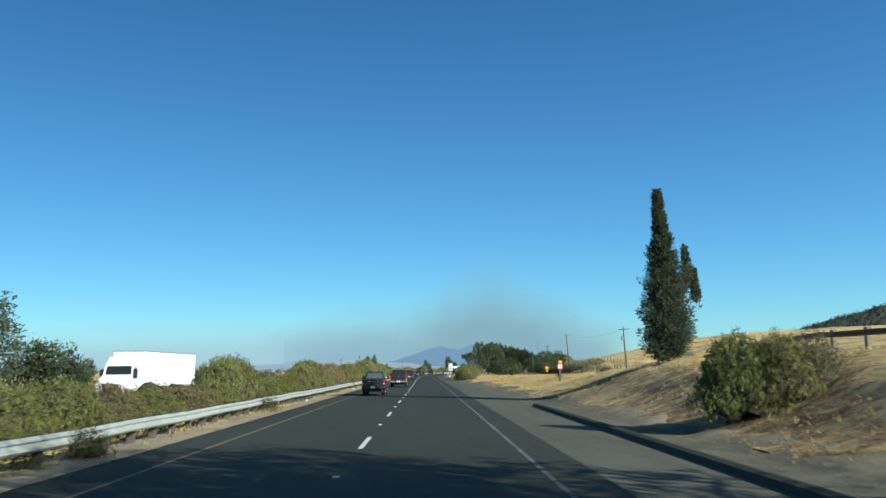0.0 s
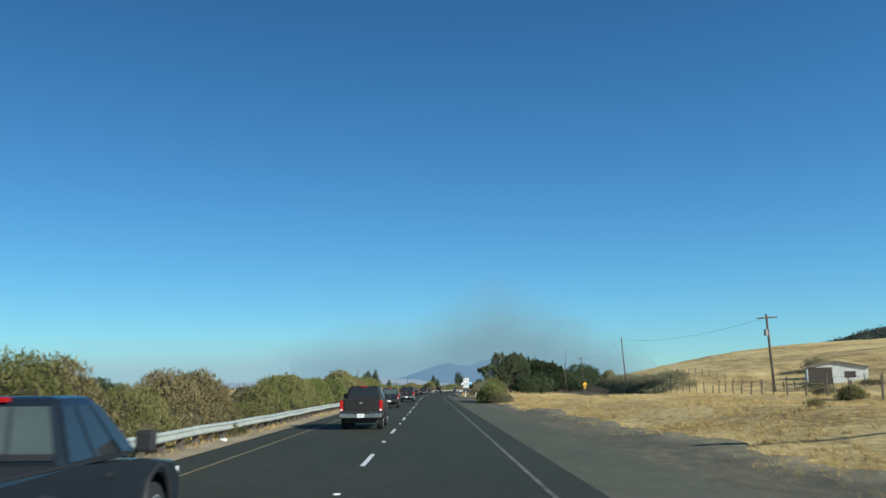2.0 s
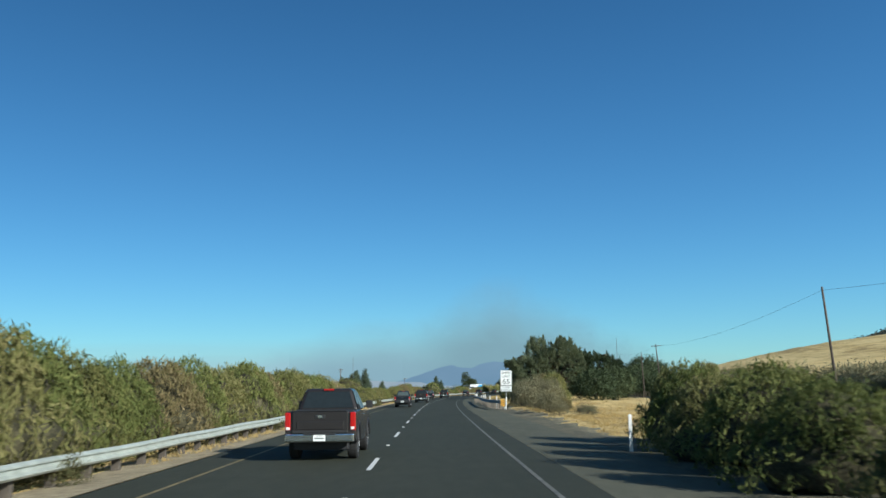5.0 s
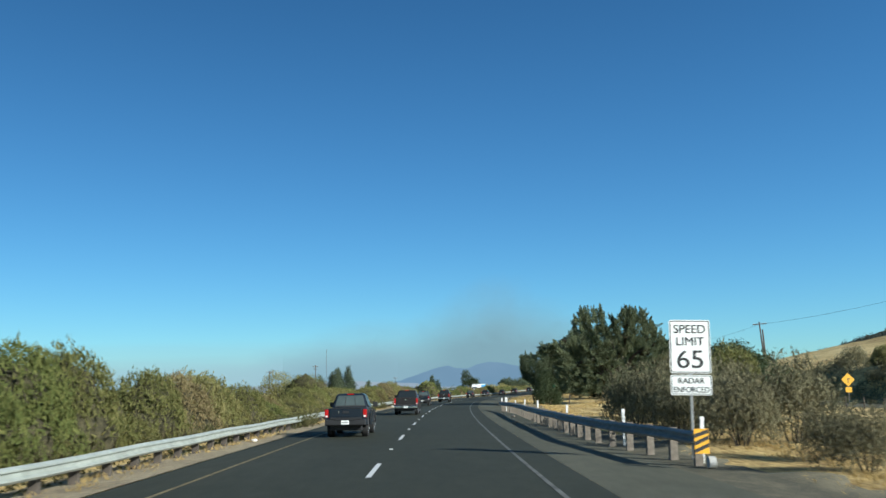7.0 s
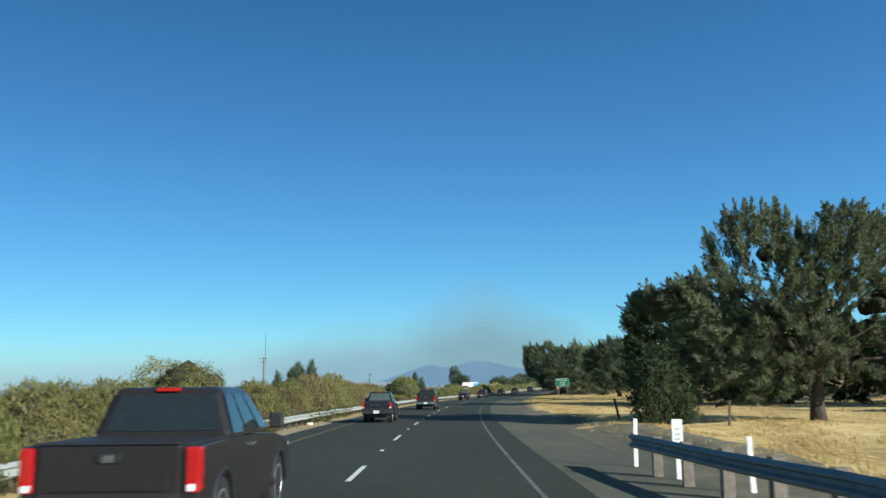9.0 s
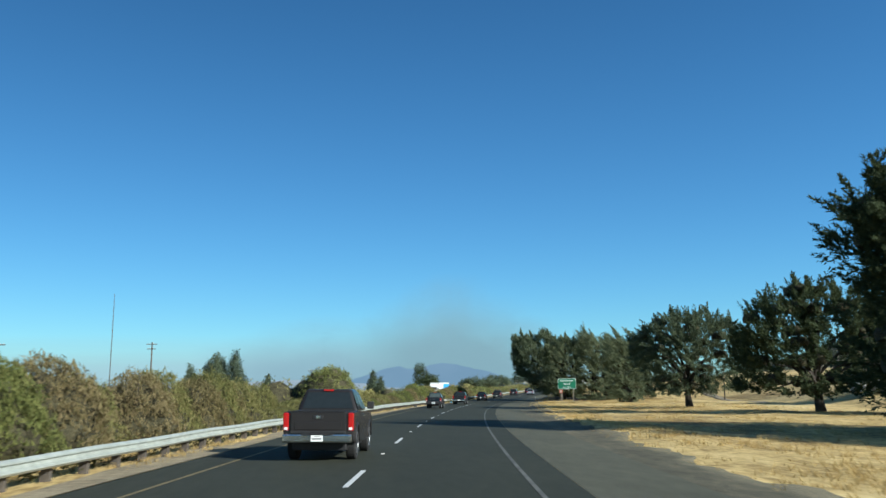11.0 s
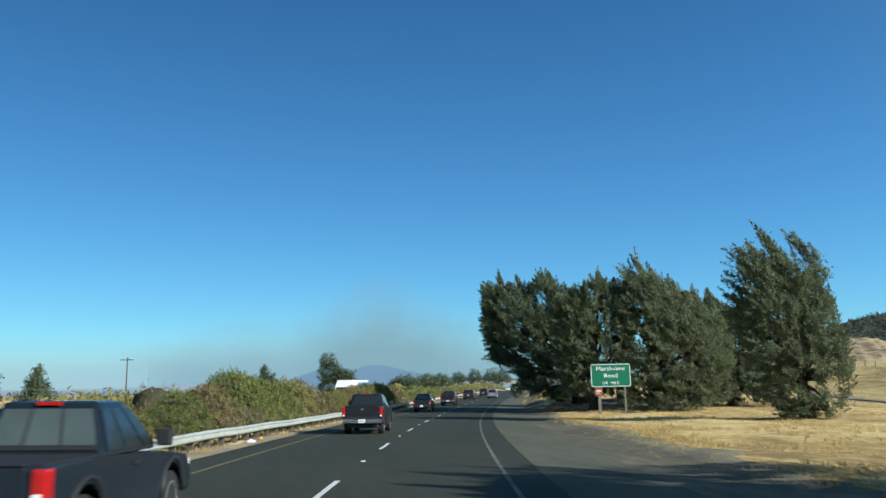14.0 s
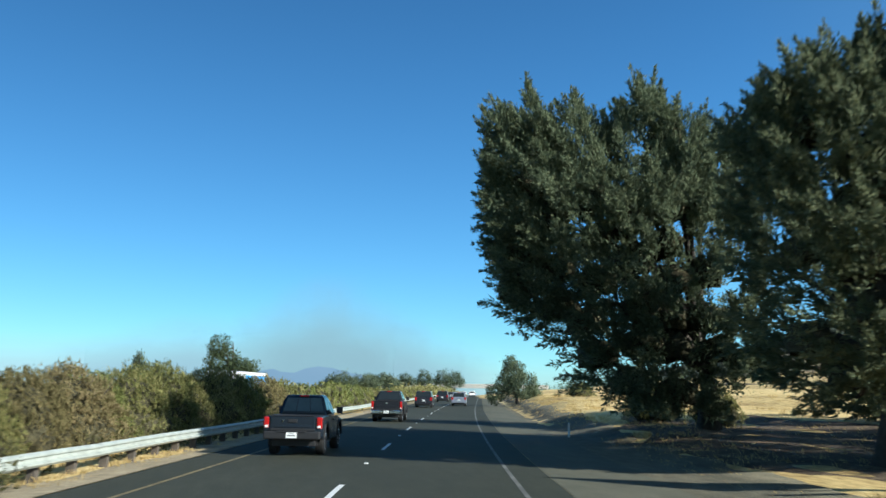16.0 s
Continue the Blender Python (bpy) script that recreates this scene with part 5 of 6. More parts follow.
# far woods and hedges towards the horizon: nobody could count them
def far_woods(name, label, spans, leaf, seed):
    r2 = np.random.default_rng(seed)
    pts = []
    for s0, s1, u0, u1, h, n in spans:
        s, u = r2.uniform(s0, s1, n), r2.uniform(u0, u1, n)
        for a, b in zip(s, u):
            hh = h * r2.uniform(0.5, 1.1)
            c = road(a, b, h1(a, max(-400, min(400, b))))
            q = r2.normal(0, 1, (16, 3))
            q /= np.linalg.norm(q, axis=1)[:, None]
            pts.append(np.array(c) + q * np.array([hh * 0.7, hh * 0.7, hh * 0.48]) + np.array([0, 0, hh * 0.48]))
    pts = np.concatenate(pts)
    tagged(new(name, fast_mesh(name, leaf_tris(r2, pts, 7, 0.5, 0.9), leaf)), label, "woods", kind="stuff")


far_woods("far_brush", "far band of olive brush between the carriageways", [(640, 900, -14, -8.5, 2.6, 150), (640, 1000, -48, -30, 3.0, 140), (150, 560, -44, -31, 1.8, 150), (900, 1300, -16, -8, 3.5, 110)], BRUSH, 61)
far_woods("far_woods", "dark line of far trees on the horizon", [(1000, 1500, -260, -30, 8, 150), (700, 1200, -420, -140, 6, 120), (900, 1400, 20, 140, 7, 90)], DARKTREE, 62)


def dry_grass():
    """Blades of dry grass on the verges."""
    r2 = np.random.default_rng(9)
    for name, label, spans, hgt in (("dry_grass", "tufts of golden dry grass along the shoulder", [(-10, 300, 8.5, 12.5, 5200), (300, 600, 8.5, 12.5, 4600), (-10, 90, 9.6, 22, 4000), (60, 140, 10.0, 30, 5000), (140, 215, 9.8, 30, 5500), (215, 300, 10, 24, 3000), (278, 420, 10, 34, 8000), (400, 480, 9.8, 34, 6500), (470, 600, 9.8, 30, 5000)], 0.13), ("verge_grass", "short tan dry grass under the guardrail", [(-14, 520, -7.6, -6.25, 6000), (-14, 520, -5.25, -6.3, 5000)], 0.11)):
        base = []
        for s0, s1, u0, u1, n in spans:
            s = r2.uniform(s0, s1, n)
            u = u0 + (u1 - u0) * r2.random(n) ** 1.5
            k = np.sin(s * 0.35 + u * 0.6) + np.sin(u * 0.9 - s * 0.22) + r2.normal(0, 0.5, n)
            s, u = s[k > -0.4], u[k > -0.4]
            h = np.interp(s, KS, KH)
            x = np.interp(s, SG, XG) + u * np.cos(h)
            y = np.interp(s, SG, YG) - u * np.sin(h)
            base.append(np.stack([x, y, height(s, u)], -1))
        c = np.concatenate(base)
        per = 5
        c = np.repeat(c, per, 0) + np.concatenate([r2.normal(0, 0.09, (len(c) * per, 2)), np.full((len(c) * per, 1), -0.02)], 1)
        n = len(c)
        hh = hgt * r2.uniform(0.5, 1.5, (n, 1))
        d = np.concatenate([r2.normal(0, 0.45, (n, 2)) + np.array([-0.25, 0.1]), np.ones((n, 1))], 1) * hh
        a = r2.uniform(0, 6.28, n)
        w = np.stack([np.cos(a), np.sin(a), np.zeros(n)], -1) * 0.022
        co = np.stack([c - w, c + w, c + d], 1)
        tagged(new(name, fast_mesh(name, co, BLADE)), label, "grass", kind="stuff")


dry_grass()


# ---- guardrails ----
W_BEAM = [(0.0, 0.0), (0.03, 0.02), (0.075, 0.055), (0.075, 0.085), (0.0, 0.125), (0.0, 0.185), (0.075, 0.225), (0.075, 0.255), (0.03, 0.29), (0.0, 0.31)]


def beam(name, m, s0, s1, line, top, side, step=1.9, z=None):
    """A W-shaped beam along the road; side is +1 where the waves face +u."""
    n = int((s1 - s0) / step)
    vs, fs = [], []
    prof = W_BEAM + [(a - 0.006, b) for a, b in W_BEAM[::-1]]
    w = len(prof)
    for i in range(n + 1):
        s = s0 + (s1 - s0) * i / n
        zz = (z(s) if z else float(rise(s))) + top - 0.31 + 0.012 * math.sin(i * 1.3) + 0.01 * math.sin(i * 0.37)
        uu = line(s) + 0.012 * math.sin(i * 0.9)
        vs += [road(s, uu + side * a, zz + b) for a, b in prof]
    for i in range(n):
        for j in range(w):
            k = (j + 1) % w
            fs.append((i * w + j, i * w + k, (i + 1) * w + k, (i + 1) * w + j))
    fs += [tuple(range(w)), tuple(n * w + j for j in range(w))[::-1]]
    return mesh(name, vs, fs, m)


def left_line(s):
    return -6.1


rail = empty("guardrail", pose(0, 0, 0), "long galvanised steel guardrail beside the median", "guardrail")
for s0, s1 in ((-40, 61.5), (61.5, 128), (128, 212), (212, 300), (300, 392), (392, 480), (480, 640), (640, 1000)):
    part("beam", beam("beam", GALV, s0, s1 + (0.15 if s1 < 900 else 0), left_line, 0.58, 1, 1.9 if s0 < 480 else 4), rail)
post_mesh = box("post", SHADED_POST, -0.1, 0.1, -0.08, 0.08, -0.3, 0.58, 0.012)
for i in range(284):
    s = -18 + 1.905 * i
    p = road(s, left_line(s) - 0.27, -0.06 + float(rise(s)))
    part("post", post_mesh, rail, "", pose(p.x, p.y, p.z, 0, 0, along(s)))


def right_line(s):
    return 6.75 + 0.78 * float(1 - sm(211, 224, s)) + 0.1 * float(sm(240, 260, s)) - 0.65 * float(sm(260, 272, s))


rrail = empty("guardrail", pose(0, 0, 0), "weathered grey steel guardrail on timber posts by the shoulder", "guardrail")
part("beam", beam("beam", GALV_OLD, 212, 271.0, right_line, 0.78, -1), rrail)
post2 = box("post", WOOD_POST, -0.09, 0.11, -0.09, 0.09, -0.3, 0.84, 0.012)
for i in range(31):
    s = 212.4 + 1.905 * i
    p = road(s, right_line(s) + 0.17, -0.05)
    part("post", post2, rrail, "", pose(p.x, p.y, p.z, 0, 0.7 * math.sin(i * 2.1), along(s) + 4 * math.sin(i)))
end = box("end_plate", SIGN_YELLOW, -0.17, 0.17, -0.02, 0.0, 0.30, 0.86, 0.004)
p = road(211.6, right_line(211.6) + 0.02)
end_ob = part("end_marker", end, rrail, "yellow and black striped end marker", pose(p.x, p.y, 0, 0, 0, along(211)))
for k in range(3):
    z = 0.31 + 0.17 * k
    part("stripe", mesh("stripe", [(-0.165, -0.024, z), (0.165, -0.024, min(0.76, z + 0.14)), (0.165, -0.024, min(0.85, z + 0.23)), (-0.165, -0.024, z + 0.09)], [(0, 1, 2, 3)], SIGN_BLACK), end_ob)
p = road(211.7, 7.78)
foot = lathe("anchor", CONCRETE, [(-0.1, 0.02), (-0.08, 0.14), (0.08, 0.14), (0.1, 0.02)], 14)
part("anchor", foot, rrail, "pale round anchor block", pose(p.x, p.y, 0.1))

# the dark rail on the embankment beside the tall conifer
urail = empty("guardrail", pose(0, 0, 0), "dark weathered rail on timber posts on the embankment", "guardrail")
RUST = plain("dark_weathered_rail", (0.075, 0.055, 0.042), 0.8, 0.2, 0.3, 3)


def up_line(s):
    return 23.6 + 0.01 * (s - 40)


part("beam", beam("beam", RUST, 12, 59.2, up_line, 1.15, -1, 1.9, lambda s: h1(s, up_line(s))), urail)
post3 = box("post", WOOD_POST, -0.11, 0.13, -0.15, 0.15, -0.3, 1.26, 0.012)
for i in range(13):
    s = 13 + 3.81 * i
    p = road(s, up_line(s) + 0.14, h1(s, up_line(s)))
    part("post", post3, urail, "", pose(p.x, p.y, p.z, 0, 0, along(s)))


# ---- marker posts, fence, poles ----
def marker_post(s, u, h, lean=0.0, plate=False, label="white plastic marker post at the road's edge"):
    p = road(s, u, h1(s, u))
    ob = empty("marker_post", pose(p.x, p.y, p.z, 0, lean, along(s)), label, "marker post", "marker posts")
    part("post", box("post", PLASTIC_WHITE, -0.05, 0.05, -0.02, 0.02, -0.1, h, 0.01), ob)
    if plate:
        part("plate", box("plate", PLASTIC_WHITE, -0.11, 0.11, -0.035, -0.02, h - 0.55, h, 0.006), ob)
        for k in range(3):
            part("bar", box("bar", GALV, -0.05, 0.05, -0.041, -0.036, h - 0.42 + 0.1 * k, h - 0.38 + 0.1 * k, 0), ob)
    else:
        part("reflector", box("reflector", LAMP_CLEAR, -0.04, 0.04, -0.027, -0.02, h - 0.2, h - 0.06, 0.002), ob)


marker_post(157.5, 7.35, 1.15)
marker_post(33, 19.2, 1.3, 3, False, "white marker post on the dry bank")
p = road(80, 39, h1(80, 39))
mb = empty("plate_sign", pose(p.x, p.y, p.z, 0, 0, along(46)), "three small white plates on a thin post on the dry slope", "sign")
part("post", box("post", WOOD_POST, -0.03, 0.03, 0, 0.06, -0.2, 2.35, 0.005), mb)
for k in range(3):
    part("plate", box("plate", SIGN_WHITE, -0.36 + 0.26 * k, -0.14 + 0.26 * k, -0.03, 0.0, 2.1, 2.4, 0.01), mb)
for s, u, h, ln in ((213.0, 7.95, 1.2, 2), (220.2, 7.55, 1.25, -1), (233.0, 7.45, 1.2, 1), (246.0, 7.45, 1.25, -2), (257.5, 7.5, 1.2, 2), (266.6, 7.45, 1.05, -2), (272.0, 6.5, 1.2, 1), (500, 7.6, 0.7, 0)):
    marker_post(s, u, h, ln)
marker_post(269.0, 6.75, 1.28, 0, True, "white paddle marker beside the end of a guardrail")
stake = box("stake", POLE_WOOD, -0.06, 0.06, -0.06, 0.06, -0.2, 1.35, 0.01)
p = road(302.5, 11.6, h1(302.5, 11.6))
tagged(part("stake", stake, None, "", pose(p.x, p.y, p.z, 0, -12, along(302))), "dark leaning timber stake in dry grass", "stake")
p = road(292, 14.8, h1(292, 14.8))
tagged(part("stake", box("stake", POLE_WOOD, -0.05, 0.05, -0.05, 0.05, -0.2, 1.2, 0.01), None, "", pose(p.x, p.y, p.z, 0, 4, along(292))), "thin timber stake in dry grass", "stake")


def fence(pts, label, h=1.15, gap=4.2, wires=3):
    """A wire fence; pts are corners as (s, u)."""
    ob = empty("fence", pose(0, 0, 0), label, "fence")
    pm = box("post", POLE_WOOD, -0.04, 0.04, -0.04, 0.04, -0.2, h, 0.008)
    for (s0, u0), (s1, u1) in zip(pts, pts[1:]):
        n = max(1, int(math.hypot(s1 - s0, u1 - u0) / gap))
        row = []
        for i in range(n + 1):
            s, u = s0 + (s1 - s0) * i / n, u0 + (u1 - u0) * i / n
            p = road(s, u, h1(s, u))
            row.append(p)
            if i < n:
                part("post", pm, ob, "", pose(p.x, p.y, p.z, 2 * math.sin(s), 3 * math.sin(s * 3.3), 0) @ Matrix.Diagonal((1, 1, 0.9 + 0.18 * math.sin(s * 5.1), 1)))
        for k in range(wires):
            z = h * (0.35 + 0.27 * k)
            part("wire", tubes("wire", WIRE, [([q + Vector((0, 0, z)) for q in row], [0.007] * len(row))], 4), ob)


fence([(66, 19.5), (100, 24.5), (134, 30.5), (168, 34)], "wire fence on weathered posts in dry grass")
fence([(118, 16.5), (165, 22.5), (205, 29.2), (250, 32), (300, 35)], "wire fence on weathered posts in dry grass", 1.1, 3.4)
fence([(120, 41), (150, 43), (205, 43.6)], "wire fence on weathered posts at the foot of the hill", 1.2, 3.6)
fence([(440, 52), (520, 60), (640, 66)], "wire fence on weathered posts across the field", 1.2, 5.0)


def utility_pole(s, u, top, lean=0.0, arms=1, r=0.14, label="tall weathered timber utility pole", base=None):
    z0 = h1(s, u) if base is None else base
    p = road(s, u, z0)
    h = top - z0
    ob = empty("utility_pole", pose(p.x, p.y, p.z, 0, lean, along(s)), label, "utility pole", "utility poles")
    part("pole", tubes("pole", POLE_WOOD, [([(0, 0, -0.4), (0, 0, h * 0.5), (0, 0, h)], [r, r * 0.85, r * 0.66])], 9), ob)
    for k in range(arms):
        z = h - 0.35 - 0.8 * k
        arm = part("crossarm", box("crossarm", POLE_WOOD, -0.95 + 0.2 * k, 0.95 - 0.2 * k, -0.2, -0.1, z - 0.06, z + 0.06, 0.01), ob)
        for x in (-0.8, -0.35, 0.35, 0.8):
            part("insulator", lathe("insulator", CONCRETE, [(0, 0.03), (0.05, 0.045), (0.1, 0.03), (0.13, 0.015)], 8), arm, "", pose(x * (1 - 0.2 * k), -0.15, z + 0.06, 0, -90, 0))
    return Vector(p) + Vector((math.sin(radians(lean)) * h, 0, h - 0.35))


topC = utility_pole(126.5, 34.0, 8.5, -3, 1)
pC = road(126.5, 34.0, h1(126.5, 34.0))
tr = empty("transformer", pose(pC.x - 0.62, pC.y - 0.28, 6.4), "small grey transformer can hung on a timber pole", "transformer")
part("can", lathe("can", GALV_OLD, [(0, 0.05), (0.02, 0.17), (0.6, 0.17), (0.66, 0.06)], 14), tr, "", pose(0, 0, 0, 0, -90, 0))
part("bracket", box("bracket", GALV_OLD, 0.1, 0.42, -0.04, 0.04, 0.2, 0.3, 0.005), tr)
topB = utility_pole(214, 39.0, 11.1, -4, 0)
topD = utility_pole(315, 44.2, 10.6, -4, 1)
topM = utility_pole(376, 42.2, 15.2, 0, 0, 0.07, "thin far mast above dark trees")
utility_pole(290, 36.5, 8.0, -2, 0, 0.12)
utility_pole(453, -55, 10.0, 0, 2, 0.16)
utility_pole(402.5, -36.6, 12.2, 0, 0, 0.05, "thin grey mast beyond the median")
utility_pole(522, -48.5, 7.2, 0, 1, 0.12)
utility_pole(408, -52.7, 7.4, 0, 1, 0.14, "pale weathered utility pole beyond the median")
utility_pole(481, 43.2, h1(481, 43.2) + 5.8, 0, 0, 0.13)
utility_pole(552, 59.5, h1(552, 59.5) + 3.2, -2, 0, 0.14, "short leaning timber pole in the field")
utility_pole(670, 100, h1(670, 100) + 5.0, 2, 0, 0.15)


def cable(a, b, sag):
    pts = [a.lerp(b, k / 14) - Vector((0, 0, sag * 4 * (k / 14) * (1 - k / 14))) for k in range(15)]
    tagged(new("cable", tubes("cable", WIRE, [(pts, [0.013] * 15)], 4)), "thin dark overhead cable between timber poles", "cable", "overhead cables")


cable(topC, topB, 1.0)
cable(topB, topD, 1.2)
cable(topD, topM - Vector((0, 0, 4)), 0.8)


# ---- signs ----
def panel(name, m, w, h, z0, t=0.012, corner=0.05, y=0.0):
    """A sign plate with rounded corners, standing in x and z."""
    pts = []
    for cx, cz, a0 in ((w / 2 - corner, z0 + corner, -90), (w / 2 - corner, z0 + h - corner, 0), (-w / 2 + corner, z0 + h - corner, 90), (-w / 2 + corner, z0 + corner, 180)):
        for k in range(5):
            a = radians(a0 + 22.5 * k)
            pts.append((cx + corner * math.cos(a), cz + corner * math.sin(a)))
    n = len(pts)
    vs = [(x, y, z) for x, z in pts] + [(x, y + t, z) for x, z in pts]
    fs = [tuple(range(n)), tuple(range(2 * n - 1, n - 1, -1))] + [(i, i + n, (i + 1) % n + n, (i + 1) % n) for i in range(n)]
    return mesh(name, vs, fs, m)


def border(name, m, w, h, z0, t, corner, y):
    """A thin frame line just inside a plate's edge."""
    vs, fs = [], []
    for inset in (0, t):
        ww, hh, zz, c = w / 2 - inset, h - 2 * inset, z0 + inset, max(0.01, corner - inset)
        for cx, cz, a0 in ((ww - c, zz + c, -90), (ww - c, zz + hh - c, 0), (-ww + c, zz + hh - c, 90), (-ww + c, zz + c, 180)):
            for k in range(5):
                a = radians(a0 + 22.5 * k)
                vs.append((cx + c * math.cos(a), y, cz + c * math.sin(a)))
    for i in range(20):
        fs.append((i, (i + 1) % 20, 20 + (i + 1) % 20, 20 + i))
    return mesh(name, vs, fs, m)


p = road(214, 8.03, h1(214, 8.03))
sp = empty("speed_sign", pose(p.x, p.y, p.z, 0, 1.2, along(214) - 2), "white speed limit sign on a steel post", "road sign")
part("post", box("post", GALV_OLD, -0.035, 0.035, 0.02, 0.09, -0.2, 3.4, 0.006), sp)
plate = part("plate", panel("plate", SIGN_WHITE, 1.06, 1.38, 2.26, 0.012, 0.06), sp, "white plate with black letters")
part("border", border("border", SIGN_BLACK, 1.02, 1.34, 2.28, 0.022, 0.05, -0.004), plate)
letters("speed_word", "SPEED", 0.31, SIGN_BLACK, plate, 0, 3.30, -0.008, 1.0)
letters("limit_word", "LIMIT", 0.31, SIGN_BLACK, plate, 0, 2.98, -0.008, 1.0)
letters("limit_number", "65", 0.66, SIGN_BLACK, plate, 0, 2.40, -0.008, 1.12)
lower = part("lower_plate", panel("lower_plate", SIGN_WHITE, 1.06, 0.52, 1.70, 0.012, 0.05), sp, "small white plate under the limit")
part("border", border("border", SIGN_BLACK, 1.02, 0.48, 1.72, 0.018, 0.04, -0.004), lower)
letters("radar_word", "RADAR", 0.21, SIGN_BLACK, lower, 0, 2.00, -0.008, 1.0)
letters("enforced_word", "ENFORCED", 0.21, SIGN_BLACK, lower, 0, 1.77, -0.008, 0.86)

p = road(475, 14.5, h1(475, 14.5))
gz = -float(p.z)
gs = empty("guide_sign", pose(p.x, p.y, p.z, 0, -1.0, along(475) - 3), "green guide sign with white letters on two timber posts", "road sign")
for x in (-0.95, 1.12):
    part("post", box("post", WOOD_POST, x - 0.07, x + 0.07, 0.02, 0.14, -0.3, 4.0 + gz, 0.008), gs)
gp = part("plate", panel("plate", SIGN_GREEN, 3.3, 1.92, 2.36 + gz, 0.03, 0.16), gs, "green plate")
part("border", border("border", SIGN_WHITE, 3.24, 1.86, 2.39 + gz, 0.045, 0.14, -0.005), gp)
letters("name_word", "Marshview", 0.50, SIGN_WHITE, gp, 0, 3.72 + gz, -0.01, 1.12)
letters("road_word", "Road", 0.50, SIGN_WHITE, gp, 0, 3.14 + gz, -0.01, 1.12)
letters("fraction", "1/4", 0.42, SIGN_WHITE, gp, -0.52, 2.56 + gz, -0.01, 0.9)
letters("mile_word", "MILE", 0.32, SIGN_WHITE, gp, 0.32, 2.58 + gz, -0.01, 1.1)
p = road(474.4, 13.35, h1(474.4, 13.35))
bz = -float(p.z)
bs = empty("trail_sign", pose(p.x, p.y, p.z, 0, 0, along(475) - 3), "small red-brown square sign below a guide sign", "road sign")
part("post", box("post", WOOD_POST, -0.06, 0.06, 0.015, 0.1, -0.3, 2.2 + bz, 0.008), bs)
bp = part("plate", panel("plate", SIGN_BROWN, 0.62, 0.66, 1.62 + bz, 0.012, 0.04), bs)
part("bar", box("bar", SIGN_WHITE, -0.2, 0.2, -0.012, -0.006, 1.98 + bz, 2.08 + bz, 0), bp)
part("bar", box("bar", SIGN_WHITE, -0.2, 0.1, -0.012, -0.006, 1.82 + bz, 1.88 + bz, 0), bp)

p = road(278, 40.2, h1(278, 40.2))
ys = empty("curve_sign", pose(p.x, p.y, p.z, 0, 0, along(278)), "yellow diamond curve warning sign by the side road", "road sign")
part("post", box("post", WOOD_POST, -0.05, 0.05, 0.01, 0.09, -0.2, 2.6, 0.006), ys)
part("plate", panel("plate", SIGN_YELLOW, 0.92, 0.92, -0.46, 0.012, 0.05), ys, "yellow diamond plate", pose(0, 0, 2.25, 0, 45, 0))
for a, b, c, e in ((-0.04, 0.04, -0.3, 0.05), (-0.04, 0.2, 0.05, 0.13)):
    part("arrow", box("arrow", SIGN_BLACK, a, b, -0.008, -0.004, 2.25 + c, 2.25 + e, 0), ys, "black arrow")
part("speed_plate", panel("speed_plate", SIGN_YELLOW, 0.6, 0.5, 1.05, 0.012, 0.04), ys, "small yellow plate")

p = road(65, 13.7, h1(65, 13.7))
rs = empty("turn_sign", pose(p.x, p.y, p.z, 0, 2, along(65)), "red and white turn sign on a timber post", "road sign")
part("post", box("post", POLE_WOOD, -0.09, 0.09, 0.015, 0.17, -0.3, 1.95, 0.01), rs)
part("plate", panel("plate", SIGN_RED, 0.42, 0.5, 1.12, 0.012, 0.03), rs, "red plate with a white field")
part("white_field", box("white_field", SIGN_WHITE, -0.17, 0.17, -0.010, -0.004, 1.2, 1.54, 0), rs)
part("top_plate", panel("top_plate", SIGN_YELLOW, 0.3, 0.2, 1.68, 0.012, 0.03), rs, "small orange plate")
ring = tubes("ring", SIGN_RED, [([(0.12 * math.cos(k * 0.4189), -0.014, 1.37 + 0.12 * math.sin(k * 0.4189)) for k in range(16)], [0.018] * 16), ([(-0.08, -0.014, 1.45), (0.08, -0.014, 1.29)], [0.02, 0.02])], 6)
part("ring", ring, rs, "red ring with a slash")

# an unreadable plate high on the embankment
p = road(42, 33, h1(42, 33))
ws = empty("small_sign", pose(p.x, p.y, p.z, 0, 0, 0), "small pale sign on a post on the embankment", "road sign")
part("post", box("post", WOOD_POST, -0.05, 0.05, 0.01, 0.09, -0.2, 1.9, 0.006), ws)
part("plate", panel("plate", SIGN_WHITE, 0.7, 0.35, 1.6, 0.012, 0.03), ws)


